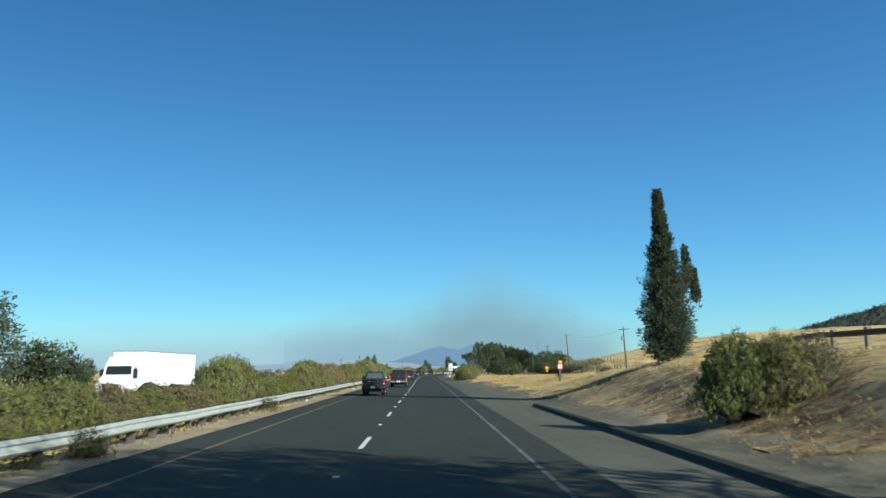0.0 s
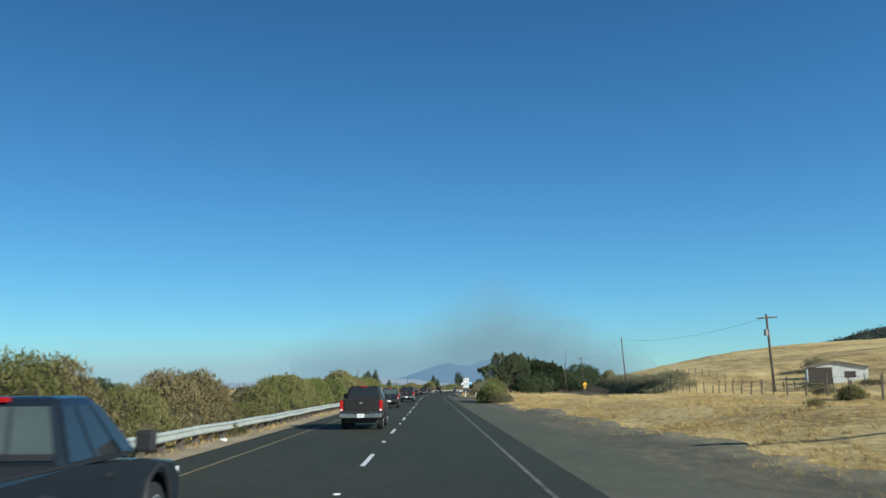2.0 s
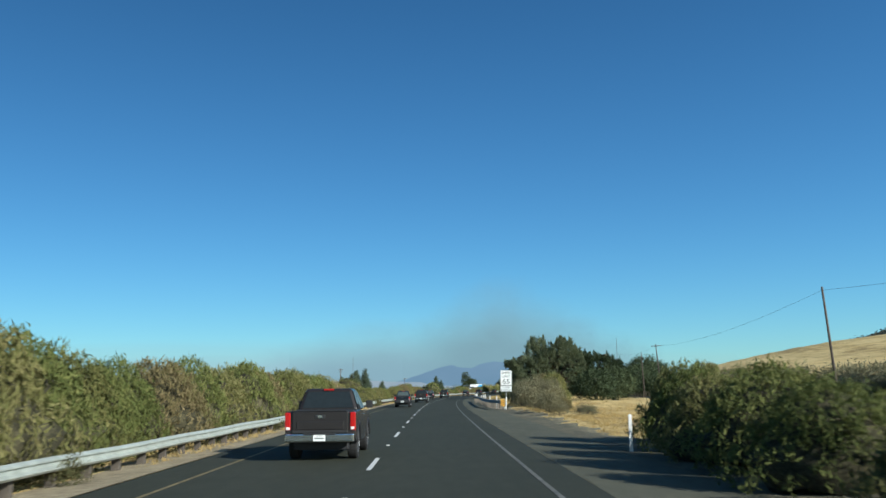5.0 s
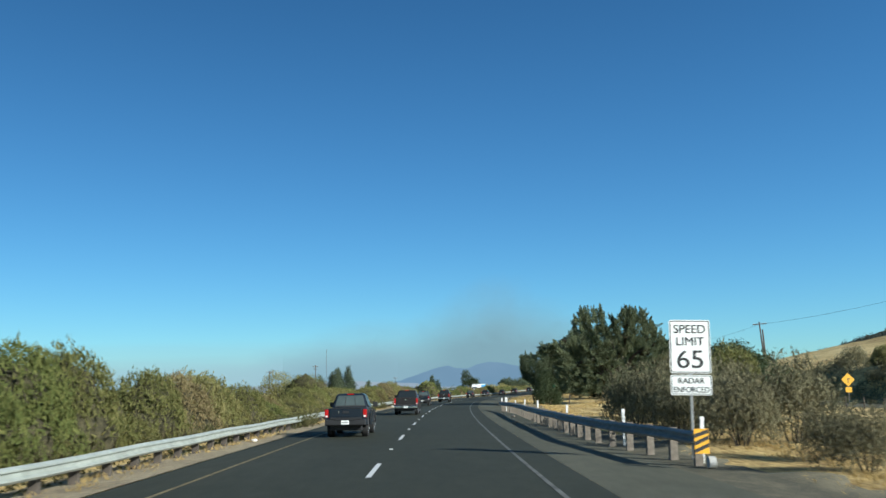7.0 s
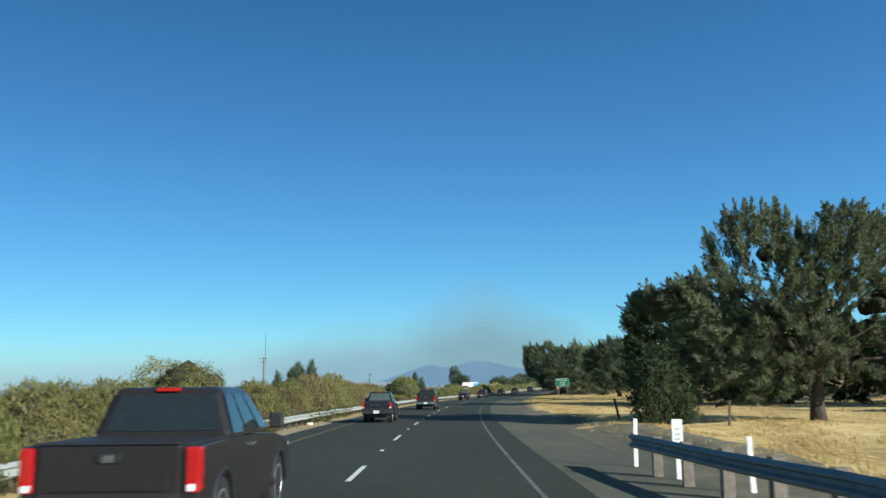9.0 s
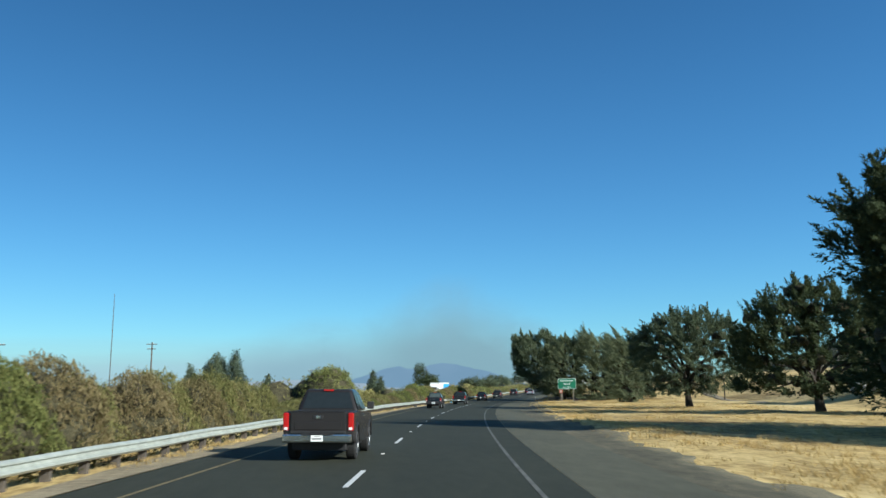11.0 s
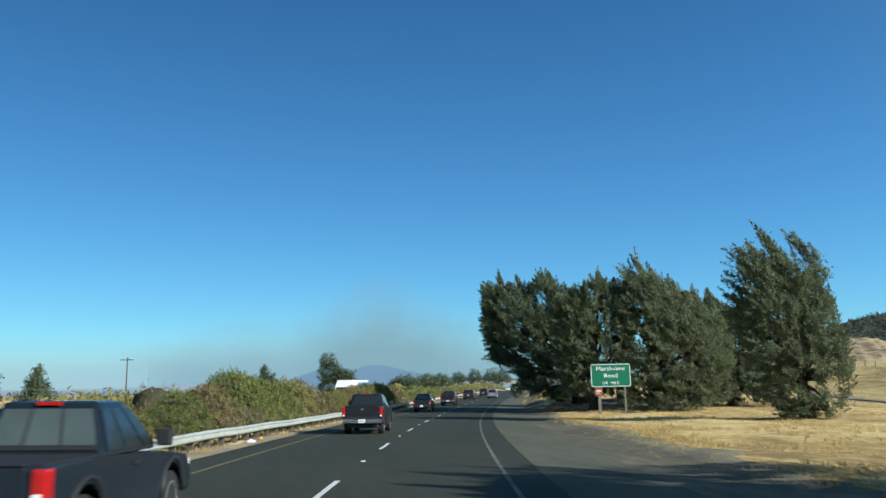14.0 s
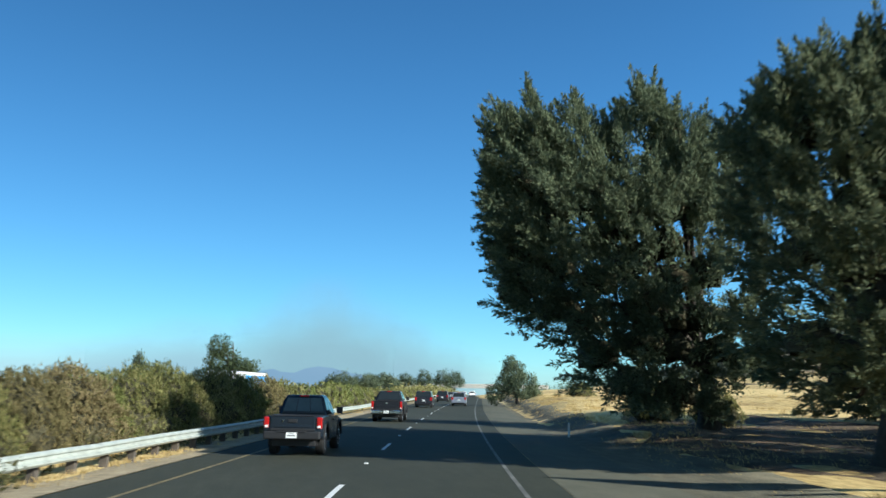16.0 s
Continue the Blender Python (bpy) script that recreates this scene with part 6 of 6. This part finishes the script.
# ---- shed and house ----
def shed(s, u, w, d, h, label, wallm, turn=0.0, open_side=True, roofm=None):
    p = road(s, u, h1(s, u) - 0.1)
    ob = empty("shed", pose(p.x, p.y, p.z, 0, 0, turn), label, "shed")
    t = 0.12
    part("wall", box("wall", wallm, -w / 2, w / 2, d / 2 - t, d / 2, 0, h, 0.01), ob)
    part("wall", box("wall", wallm, -w / 2, -w / 2 + t, -d / 2, d / 2 - t, 0, h, 0.01), ob)
    part("wall", box("wall", wallm, w / 2 - t, w / 2, -d / 2, d / 2 - t, 0, h, 0.01), ob)
    part("front_wall", box("front_wall", wallm, -w * 0.08, w / 2 - t, -d / 2, -d / 2 + t, 0, h, 0.01), ob)
    if open_side:
        part("door", box("door", SHED_DARK, -w / 2 + t, -w * 0.08, -d / 2 + 0.03, -d / 2 + 0.09, 0, h * 0.96, 0.01), ob, "dark door opening boards")
    part("window", box("window", SHED_DARK, w * 0.12, w * 0.3, -d / 2 - 0.03, -d / 2 - 0.002, h * 0.35, h * 0.75, 0.005), ob)
    g = 0.5
    part("gable", slab("gable", wallm, [(-w / 2, h), (w / 2, h), (0, h + g * 1.2)], -d / 2 + 0.01, -d / 2 + 0.09), ob, "", pose(0, 0, 0, 0, 0, 90) @ pose(0, 0, 0, 0, 0, 0))
    for sx in (-1, 1):
        vs = [(0, -d / 2 - 0.3, h + g * 1.3), (sx * (w / 2 + 0.3), -d / 2 - 0.3, h - 0.02), (sx * (w / 2 + 0.3), d / 2 + 0.3, h - 0.02), (0, d / 2 + 0.3, h + g * 1.3)]
        vs += [(x, y, z + 0.08) for x, y, z in vs]
        part("roof", mesh("roof", vs, [(0, 1, 2, 3), (4, 7, 6, 5), (0, 4, 5, 1), (1, 5, 6, 2), (2, 6, 7, 3), (3, 7, 4, 0)], roofm or ROOF_TIN), ob)
    return ob


shed(142, 47, 6.2, 4.0, 1.75, "weathered white shed with a dark doorway below the hill", SHED_WHITE, -20)
shed(420, 51, 7.5, 5, 2.4, "small pale house among dark trees", SHED_WHITE, -10, False)

# overpass far ahead
ov = empty("overpass", pose(*road(1000, 0, float(rise(1000))), 0, 0, along(1000)), "pale concrete overpass far along the highway", "bridge")
part("deck", box("deck", CONCRETE, -45, 45, -5, 5, 5.4, 7.0, 0.1), ov)
part("parapet", box("parapet", CONCRETE, -45, 45, -5.2, -4.9, 7.0, 7.9, 0.03), ov)
for x in (-30, -13, 10, 30):
    part("pier", box("pier", CONCRETE, x - 0.7, x + 0.7, -3, 3, -0.8, 5.5, 0.1), ov)


# ---- vehicles ----
def arch(cy, r, z0, n=9, flip=False):
    pts = [(cy + r * math.cos(math.pi * k / (n - 1)), z0 + r * math.sin(math.pi * k / (n - 1))) for k in range(n)]
    return pts[::-1] if flip else pts


def wheel(parent, x, y, r, w, side):
    ob = part("wheel", lathe("tyre", RUBBER, [(-w / 2, r * 0.6), (-w / 2, r * 0.92), (-w * 0.36, r * 0.99), (0, r), (w * 0.36, r * 0.99), (w / 2, r * 0.92), (w / 2, r * 0.6)], 28), parent, "", pose(x, y, r))
    part("rim", lathe("rim", ALLOY, [(0, r * 0.64), (side * w * 0.5, r * 0.64), (side * w * 0.52, r * 0.58), (side * w * 0.3, r * 0.5), (side * w * 0.26, r * 0.2), (side * w * 0.42, r * 0.16), (side * w * 0.42, r * 0.02)], 24), ob)
    for k in range(5):
        a = 72 * k
        part("spoke", box("spoke", ALLOY, min(0, side * w * 0.45), max(0, side * w * 0.45), -r * 0.07, r * 0.07, r * 0.1, r * 0.62, 0.008), ob, "", pose(0, 0, 0, a, 0, 0))


def quad(name, m, pts):
    """A thin pane with 8 mm thickness along its normal."""
    a, b, c, d = [Vector(p) for p in pts]
    n = (b - a).cross(d - a).normalized() * 0.008
    vs = [a, b, c, d, a + n, b + n, c + n, d + n]
    return mesh(name, vs, [(3, 2, 1, 0), (4, 5, 6, 7), (0, 1, 5, 4), (1, 2, 6, 5), (2, 3, 7, 6), (3, 0, 4, 7)], m)


def greenhouse(ob, paint, y0, y1, y2, y3, z0, z1, w0, w1, pillars, bevel=0.05, slider=False):
    """Cab with glass: y0..y3 at the belt, y1..y2 at the roof."""
    bm = bmesh.new()
    lo = [bm.verts.new(p) for p in ((-w0, y0, z0), (w0, y0, z0), (w0, y3, z0), (-w0, y3, z0))]
    hi = [bm.verts.new(p) for p in ((-w1, y1, z1), (w1, y1, z1), (w1, y2, z1), (-w1, y2, z1))]
    bm.faces.new(lo[::-1]), bm.faces.new(hi)
    for i in range(4):
        bm.faces.new((lo[i], lo[(i + 1) % 4], hi[(i + 1) % 4], hi[i]))
    cab = part("cab", finish(bm, "cab", paint, bevel), ob)

    def on(side, f, g):
        """A point of the side wall: f along from back to front, g up."""
        yb, yt = y0 + (y3 - y0) * f, y1 + (y2 - y1) * f
        return (side * ((w0 + (w1 - w0) * g) + 0.003), yb + (yt - yb) * g, z0 + (z1 - z0) * g)

    for side in (-1, 1):
        for f0, f1 in zip(pillars, pillars[1:]):
            pts = [on(side, f0 + 0.025, 0.1), on(side, f1 - 0.025, 0.1), on(side, f1 - 0.025, 0.86), on(side, f0 + 0.025, 0.86)]
            part("side_window", quad("side_window", GLASS_DARK, pts if side > 0 else pts[::-1]), cab)
    k = 0.86
    glass = REAR_GLASS if slider else GLASS_DARK

    def end(y_lo, y_hi, g, x, d):
        return (x * (w0 + (w1 - w0) * g), y_lo + (y_hi - y_lo) * g + d, z0 + (z1 - z0) * g)

    pane = part("rear_window", quad("rear_window", glass, [end(y0, y1, 0.16, -k, -0.004), end(y0, y1, 0.16, k, -0.004), end(y0, y1, 0.86, k, -0.004), end(y0, y1, 0.86, -k, -0.004)]), cab)
    if slider:
        # the two bars of the sliding pane and the rubber strip along the foot of the window
        for x in (-0.3, 0.3):
            part("divider", quad("divider", TRIM, [end(y0, y1, 0.16, x - 0.02, -0.008), end(y0, y1, 0.16, x + 0.02, -0.008), end(y0, y1, 0.86, x + 0.02, -0.008), end(y0, y1, 0.86, x - 0.02, -0.008)]), pane)
        part("seal", quad("seal", TRIM, [end(y0, y1, 0.13, -k, -0.009), end(y0, y1, 0.13, k, -0.009), end(y0, y1, 0.22, k, -0.009), end(y0, y1, 0.22, -k, -0.009)]), pane)
    part("windscreen", quad("windscreen", GLASS_DARK, [end(y3, y2, 0.1, k, 0.004), end(y3, y2, 0.1, -k, 0.004), end(y3, y2, 0.9, -k, 0.004), end(y3, y2, 0.9, k, 0.004)]), cab)
    part("top_lamp", box("top_lamp", LAMP_RED, -0.14, 0.14, y1 - 0.05, y1 + 0.03, z1 - 0.05, z1 - 0.005, 0.005), ob, "red high brake lamp")
    return cab


def plate_and_bars(ob, y, z):
    pl = part("number_plate", box("number_plate", SIGN_WHITE, -0.155, 0.155, y - 0.012, y, z, z + 0.16, 0.004), ob, "white plate with plain bars")
    part("bar", box("bar", GALV_OLD, -0.12, 0.12, y - 0.016, y - 0.012, z + 0.05, z + 0.09, 0), pl)
    part("bar", box("bar", GALV_OLD, -0.07, 0.07, y - 0.016, y - 0.012, z + 0.12, z + 0.135, 0), pl)


def pickup(s, u, paint, label, w=0.945, bed=1.25, roof=1.82, length=5.45, chrome=False, lift=0.0):
    p = road(s, u, float(rise(s)))
    ob = empty("pickup_truck", pose(p.x, p.y, p.z, slope(s), 0, along(s)), label, "pickup truck", "traffic")
    L = length
    r = 0.39 + lift * 0.1
    ra, fa = 1.2, L - 0.98
    side = [(0.2, 0.56), (0.16, 0.66), (0.17, bed), (1.86, bed), (L - 1.5, bed - 0.06), (L - 0.35, bed - 0.17), (L - 0.1, bed - 0.36), (L - 0.06, 0.62), (L - 0.12, 0.46)]
    side += arch(fa, 0.47, 0.46) + [(fa - 0.6, 0.42), (ra + 0.6, 0.42)] + arch(ra, 0.47, 0.46) + [(0.5, 0.5)]
    body = part("body", slab("body", paint, side, -w, w, 0.035), ob)
    part("bed_cover", box("bed_cover", TRIM, -w + 0.08, w - 0.08, 0.24, 1.84, bed - 0.01, bed + 0.02, 0.008), ob, "dark bed opening cover")
    gate = part("tailgate", box("tailgate", paint, -w + 0.19, w - 0.19, 0.12, 0.2, 0.74, bed + 0.01, 0.025), ob)
    part("gate_panel", box("gate_panel", paint, -w + 0.3, w - 0.3, 0.105, 0.14, 0.82, bed - 0.24, 0.02), gate)
    part("handle", box("handle", TRIM, -0.13, 0.13, 0.098 if not chrome else 0.1, 0.125, bed - 0.17, bed - 0.08, 0.012), gate, "black tailgate handle")
    part("spoiler", box("spoiler", TRIM, -w + 0.2, w - 0.2, 0.1, 0.2, bed + 0.008, bed + 0.035, 0.01), gate)
    part("badge", box("badge", CHROME, -0.3 if not chrome else -0.06, -0.265 if not chrome else 0.06, 0.098, 0.125, bed - 0.17, bed - 0.09, 0.004), gate)
    part("trim_strip", box("trim_strip", TRIM, -w + 0.2, w - 0.2, 0.1, 0.2, 0.735, 0.8, 0.01), gate)
    bump = part("rear_bumper", box("rear_bumper", CHROME if chrome else TRIM, -w + 0.02, w - 0.02, -0.04, 0.22, 0.50, 0.72, 0.04), ob, "chrome rear bumper" if chrome else "dark rear bumper")
    part("step", box("step", TRIM, -0.42, 0.42, -0.06, 0.06, 0.69, 0.735, 0.01), bump)
    plate_and_bars(bump, -0.045, 0.535)
    for sx in (-1, 1):
        lamp = part("tail_lamp", box("tail_lamp", LAMP_RED, min(sx * (w - 0.14), sx * (w + 0.004)), max(sx * (w - 0.14), sx * (w + 0.004)), 0.13, 0.34, 0.80, bed - 0.015, 0.03), ob, "red tail lamp")
        part("lamp_lens", box("lamp_lens", LAMP_CLEAR, min(sx * (w - 0.12), sx * (w - 0.03)), max(sx * (w - 0.12), sx * (w - 0.03)), 0.115, 0.14, 0.82, 0.89, 0.01), lamp, "clear reversing lens")
        part("mirror", box("mirror", TRIM, min(sx * w, sx * (w + 0.2)), max(sx * w, sx * (w + 0.2)), L - 1.82, L - 1.70, bed + 0.02, bed + 0.24, 0.03), ob)
        for ya in (ra, fa):
            part("fender_lip", tubes("fender_lip", TRIM, [([(sx * w, y, z) for y, z in arch(ya, 0.5, 0.46)], [0.035] * 9)], 6), ob)
        part("door_handle", box("door_handle", CHROME if chrome else TRIM, min(sx * w, sx * (w + 0.04)), max(sx * w, sx * (w + 0.04)), 2.55, 2.75, bed - 0.16, bed - 0.11, 0.01), ob)
        part("head_lamp", box("head_lamp", LAMP_CLEAR, min(sx * (w - 0.35), sx * (w - 0.02)), max(sx * (w - 0.35), sx * (w - 0.02)), L - 0.25, L - 0.07, 0.78, bed - 0.26, 0.02), ob)
        wheel(ob, sx * (w - 0.14), ra, r, 0.26, sx)
        wheel(ob, sx * (w - 0.14), fa, r, 0.26, sx)
    greenhouse(ob, paint, 1.86, 2.06, L - 2.35, L - 1.45, bed - 0.03, roof, w - 0.06, w - 0.27, (0, 0.34, 0.72, 1), 0.09, not chrome)
    part("grille", box("grille", TRIM, -0.5, 0.5, L - 0.14, L - 0.03, 0.66, bed - 0.3, 0.02), ob)
    part("front_bumper", box("front_bumper", TRIM, -w + 0.05, w - 0.05, L - 0.2, L + 0.02, 0.42, 0.64, 0.04), ob)
    part("underbody", box("underbody", TRIM, -w + 0.2, w - 0.2, 0.4, L - 0.4, 0.28, 0.5, 0.03), ob)
    part("axle", tubes("axle", TRIM, [([(-w + 0.2, ra, r), (w - 0.2, ra, r)], [0.07, 0.07]), ([(0, ra, r), (0, ra + 0.2, r)], [0.14, 0.1])], 8), ob)
    return ob


def wagon(s, u, paint, label, name="suv", w=0.92, belt=1.02, roof=1.66, length=4.6, back=0.25, flip=False):
    """An upright car with a tailgate: SUV, people carrier."""
    p = road(s, u, (-0.55 if flip else 0) + float(rise(s, u)))
    ob = empty(name, pose(p.x, p.y, p.z, -slope(s) if flip else slope(s), 0, along(s) + (180 if flip else 0)), label, name.replace("_", " "), "traffic")
    L, r = length, 0.35
    ra, fa = 0.9, L - 0.92
    side = [(0.12, 0.42), (0.06, 0.56), (0.08, 0.85), (0.14, belt), (L - 1.2, belt - 0.03), (L - 0.3, belt - 0.2), (L - 0.08, belt - 0.42), (L - 0.06, 0.45), (L - 0.2, 0.32)]
    side += arch(fa, 0.42, 0.36) + [(fa - 0.55, 0.28), (ra + 0.55, 0.28)] + arch(ra, 0.42, 0.36)
    part("body", slab("body", paint, side, -w, w, 0.05), ob)
    greenhouse(ob, paint, 0.15, back + 0.2, L - 2.2, L - 1.15, belt - 0.04, roof, w - 0.05, w - 0.2, (0.0, 0.26, 0.56, 0.92), 0.06)
    bump = part("rear_bumper", box("rear_bumper", paint, -w + 0.02, w - 0.02, -0.02, 0.2, 0.36, 0.62, 0.05), ob)
    part("bumper_insert", box("bumper_insert", TRIM, -w + 0.25, w - 0.25, -0.035, 0.05, 0.34, 0.42, 0.01), bump)
    plate_and_bars(ob, 0.052, 0.68)
    part("hatch_trim", box("hatch_trim", CHROME, -0.38, 0.38, 0.045, 0.1, 0.87, 0.905, 0.008), ob)
    for sx in (-1, 1):
        part("tail_lamp", box("tail_lamp", LAMP_RED, min(sx * (w - 0.24), sx * (w + 0.004)), max(sx * (w - 0.24), sx * (w + 0.004)), 0.06, 0.3, 0.76, belt + 0.03, 0.02), ob, "red tail lamp")
        part("mirror", box("mirror", paint, min(sx * w, sx * (w + 0.2)), max(sx * w, sx * (w + 0.2)), L - 1.62, L - 1.52, belt, belt + 0.16, 0.03), ob)
        part("roof_rail", tubes("roof_rail", TRIM, [([(sx * (w - 0.28), 0.7, roof + 0.0), (sx * (w - 0.28), 0.9, roof + 0.05), (sx * (w - 0.28), L - 2.5, roof + 0.05), (sx * (w - 0.28), L - 2.3, roof)], [0.02] * 4)], 6), ob)
        part("head_lamp", box("head_lamp", LAMP_CLEAR, min(sx * (w - 0.42), sx * (w - 0.04)), max(sx * (w - 0.42), sx * (w - 0.04)), L - 0.3, L - 0.07, 0.6, 0.76, 0.02), ob)
        wheel(ob, sx * (w - 0.12), ra, r, 0.22, sx)
        wheel(ob, sx * (w - 0.12), fa, r, 0.22, sx)
    part("underbody", box("underbody", TRIM, -w + 0.15, w - 0.15, 0.3, L - 0.3, 0.2, 0.4, 0.03), ob)
    return ob


def semi(s, u, label, blue=False):
    """An oncoming tractor with a box trailer; its nose points back along the road."""
    p = road(s, u, -0.55 + float(rise(s, u)))
    ob = empty("semi_truck", pose(p.x, p.y, p.z, -slope(s), 0, along(s) + 180), label, "truck", "traffic")
    tr_ob = part("tractor", slab("tractor", WHITE_PAINT, [(-2.6, 0.55), (-2.6, 3.55), (-1.7, 3.6), (-0.9, 3.0), (-0.55, 2.2), (0.85, 1.75), (1.05, 1.45), (1.05, 0.5)], -1.12, 1.12, 0.08), ob, "white sleeper cab")
    part("windscreen", quad("windscreen", GLASS_DARK, [(1.0, -0.535, 2.2), (-1.0, -0.535, 2.2), (-0.95, -0.83, 2.86), (0.95, -0.83, 2.86)]), tr_ob)
    for sx in (-1, 1):
        pts = [(sx * 1.125, -1.5, 2.1), (sx * 1.125, -0.75, 2.1), (sx * 1.125, -0.95, 2.75), (sx * 1.125, -1.5, 2.75)]
        part("side_window", quad("side_window", GLASS_DARK, pts if sx > 0 else pts[::-1]), tr_ob)
        part("mirror", box("mirror", TRIM, min(sx * 1.15, sx * 1.45), max(sx * 1.15, sx * 1.45), -0.75, -0.6, 1.9, 2.6, 0.03), tr_ob)
        part("head_lamp", box("head_lamp", LAMP_CLEAR, min(sx * 0.72, sx * 1.08), max(sx * 0.72, sx * 1.08), 0.98, 1.08, 0.85, 1.15, 0.02), tr_ob)
        wheel(ob, sx * 1.0, 0.1, 0.5, 0.3, sx)
        for y in (-3.6, -4.9, -15.9, -17.2):
            wheel(ob, sx * 0.95, y, 0.5, 0.5, sx)
        part("side_skirt", box("side_skirt", TRIM, min(sx * 1.2, sx * 1.24), max(sx * 1.2, sx * 1.24), -14.2, -7.4, 0.45, 1.1, 0.01), ob)
    part("grille", box("grille", TRIM, -0.62, 0.62, 1.0, 1.09, 0.75, 1.5, 0.03), tr_ob)
    part("bumper", box("bumper", CHROME, -1.1, 1.1, 0.95, 1.15, 0.35, 0.68, 0.04), tr_ob)
    part("chassis", box("chassis", TRIM, -0.5, 0.5, -18.2, -2.4, 0.75, 1.1, 0.03), ob)
    tl = part("trailer", box("trailer", WHITE_PAINT, -1.28, 1.28, -18.6, -3.0, 1.12, 4.05, 0.03), ob, "white box trailer")
    part("rail", box("rail", GALV_OLD, -1.3, 1.3, -18.62, -2.98, 4.02, 4.09, 0.01), tl)
    part("rail", box("rail", GALV_OLD, -1.3, 1.3, -18.62, -2.98, 1.08, 1.2, 0.01), tl)
    for k in range(12):
        for sx in (-1, 1):
            part("rib", box("rib", WHITE_PAINT, min(sx * 1.28, sx * 1.295), max(sx * 1.28, sx * 1.295), -18.3 + 1.3 * k, -18.26 + 1.3 * k, 1.2, 4.02, 0.002), tl)
    if blue:
        for sx in (-1, 1):
            part("blue_panel", box("blue_panel", BLUE_PANEL, min(sx * 1.29, sx * 1.305), max(sx * 1.29, sx * 1.305), -18.4, -9.0, 1.6, 3.7, 0.002), tl, "bright blue painted panel")
    return ob


for s, u in ((49.0, -2.3), (121.6, -2.12), (226.8, -2.25), (301.0, -2.33), (408.0, -2.35), (484.6, -2.35)):
    pickup(s, u, SLATE, "dark slate-blue crew-cab pickup truck on the highway", 0.84, 1.14, 1.75, 5.2)
for s in (81.5, 154.3, 259.6, 333.3):
    pickup(s, -1.45, BROWN_PAINT, "dark grey-brown pickup truck with a chrome bumper", 0.92, 1.28, 1.88, 5.6, True, 0.6)
for s in (440.5, 512.5):
    pickup(s, -1.85, BLACK_PAINT, "black pickup truck with a chrome bumper", 0.93, 1.26, 1.86, 5.6, True)
wagon(556.0, -2.0, BLACK_PAINT, "black people carrier with tinted windows", "minivan", 0.96, 1.08, 1.76, 5.0)
wagon(568.0, 1.6, SILVER_PAINT, "silver compact SUV on the highway lane", "suv", 0.9, 1.04, 1.68, 4.4)
wagon(600.0, -1.8, BLACK_PAINT, "dark SUV far ahead on the highway", "suv", 0.92, 1.04, 1.74, 4.7)
wagon(640.0, -1.7, SILVER_PAINT, "grey car far ahead on the highway", "car", 0.9, 0.95, 1.48, 4.6)
wagon(720.0, 1.8, WHITE_PAINT, "white car far ahead on the highway", "car", 0.9, 0.95, 1.48, 4.6)
wagon(780.0, -1.8, WHITE_PAINT, "white car far ahead on the highway", "car", 0.9, 0.95, 1.48, 4.6)
semi(53.5, -22.4, "white semi truck with a white box trailer")
semi(545, -22.4, "white semi truck with a blue panelled trailer", True)
wagon(396.5, -21.5, BLACK_PAINT, "dark car beyond the brushy median", "car", 0.92, 0.98, 1.5, 4.7, flip=True)
wagon(40, -25.0, SLATE, "dark blue car beyond the brushy median", "car", 0.92, 0.98, 1.5, 4.7, flip=True)

# ---- litter on the verge ----
for k, (s, u, m, sz, lb) in enumerate(((300, -5.9, PLASTIC_WHITE, 0.16, "white litter scrap on the dirt verge"), (226, -5.7, PLASTIC_WHITE, 0.12, "white litter scrap on the dirt verge"), (420.5, -5.75, TRIM, 0.24, "dark crushed box on the dirt verge"), (466, -5.8, BLUE_PANEL, 0.2, "small blue crate on the dirt verge"), (435, -5.6, PLASTIC_WHITE, 0.14, "white litter scrap on the dirt verge"), (438, -5.9, SIGN_YELLOW, 0.1, "yellow litter scrap on the dirt verge"), (40, -5.9, PLASTIC_WHITE, 0.12, "white litter scrap on the dirt verge"), (75, -5.8, PLASTIC_WHITE, 0.12, "white litter scrap on the dirt verge"), (4.5, -5.9, TRIM, 0.28, "dark tyre scrap on the dirt verge"), (252, 6.3, WOOD_POST, 0.16, "broken timber piece on the shoulder"), (240.5, 5.6, WOOD_POST, 0.14, "pale timber piece on the shoulder"))):
    p = road(s, u, -0.05 + float(rise(s)))
    bm = bmesh.new()
    bmesh.ops.create_icosphere(bm, subdivisions=2, radius=1)
    for v in bm.verts:
        v.co *= 1 + 0.35 * noise.noise(v.co * 1.7 + Vector((k * 3.1, 0, 0)))
        v.co = Vector((v.co.x * sz * 1.2, v.co.y * sz * 0.8, (v.co.z + 0.75) * sz * 0.55))
    tagged(part("litter", finish(bm, "litter", m), None, "", pose(p.x, p.y, p.z, 0, 0, 50 * k)), lb, "litter")
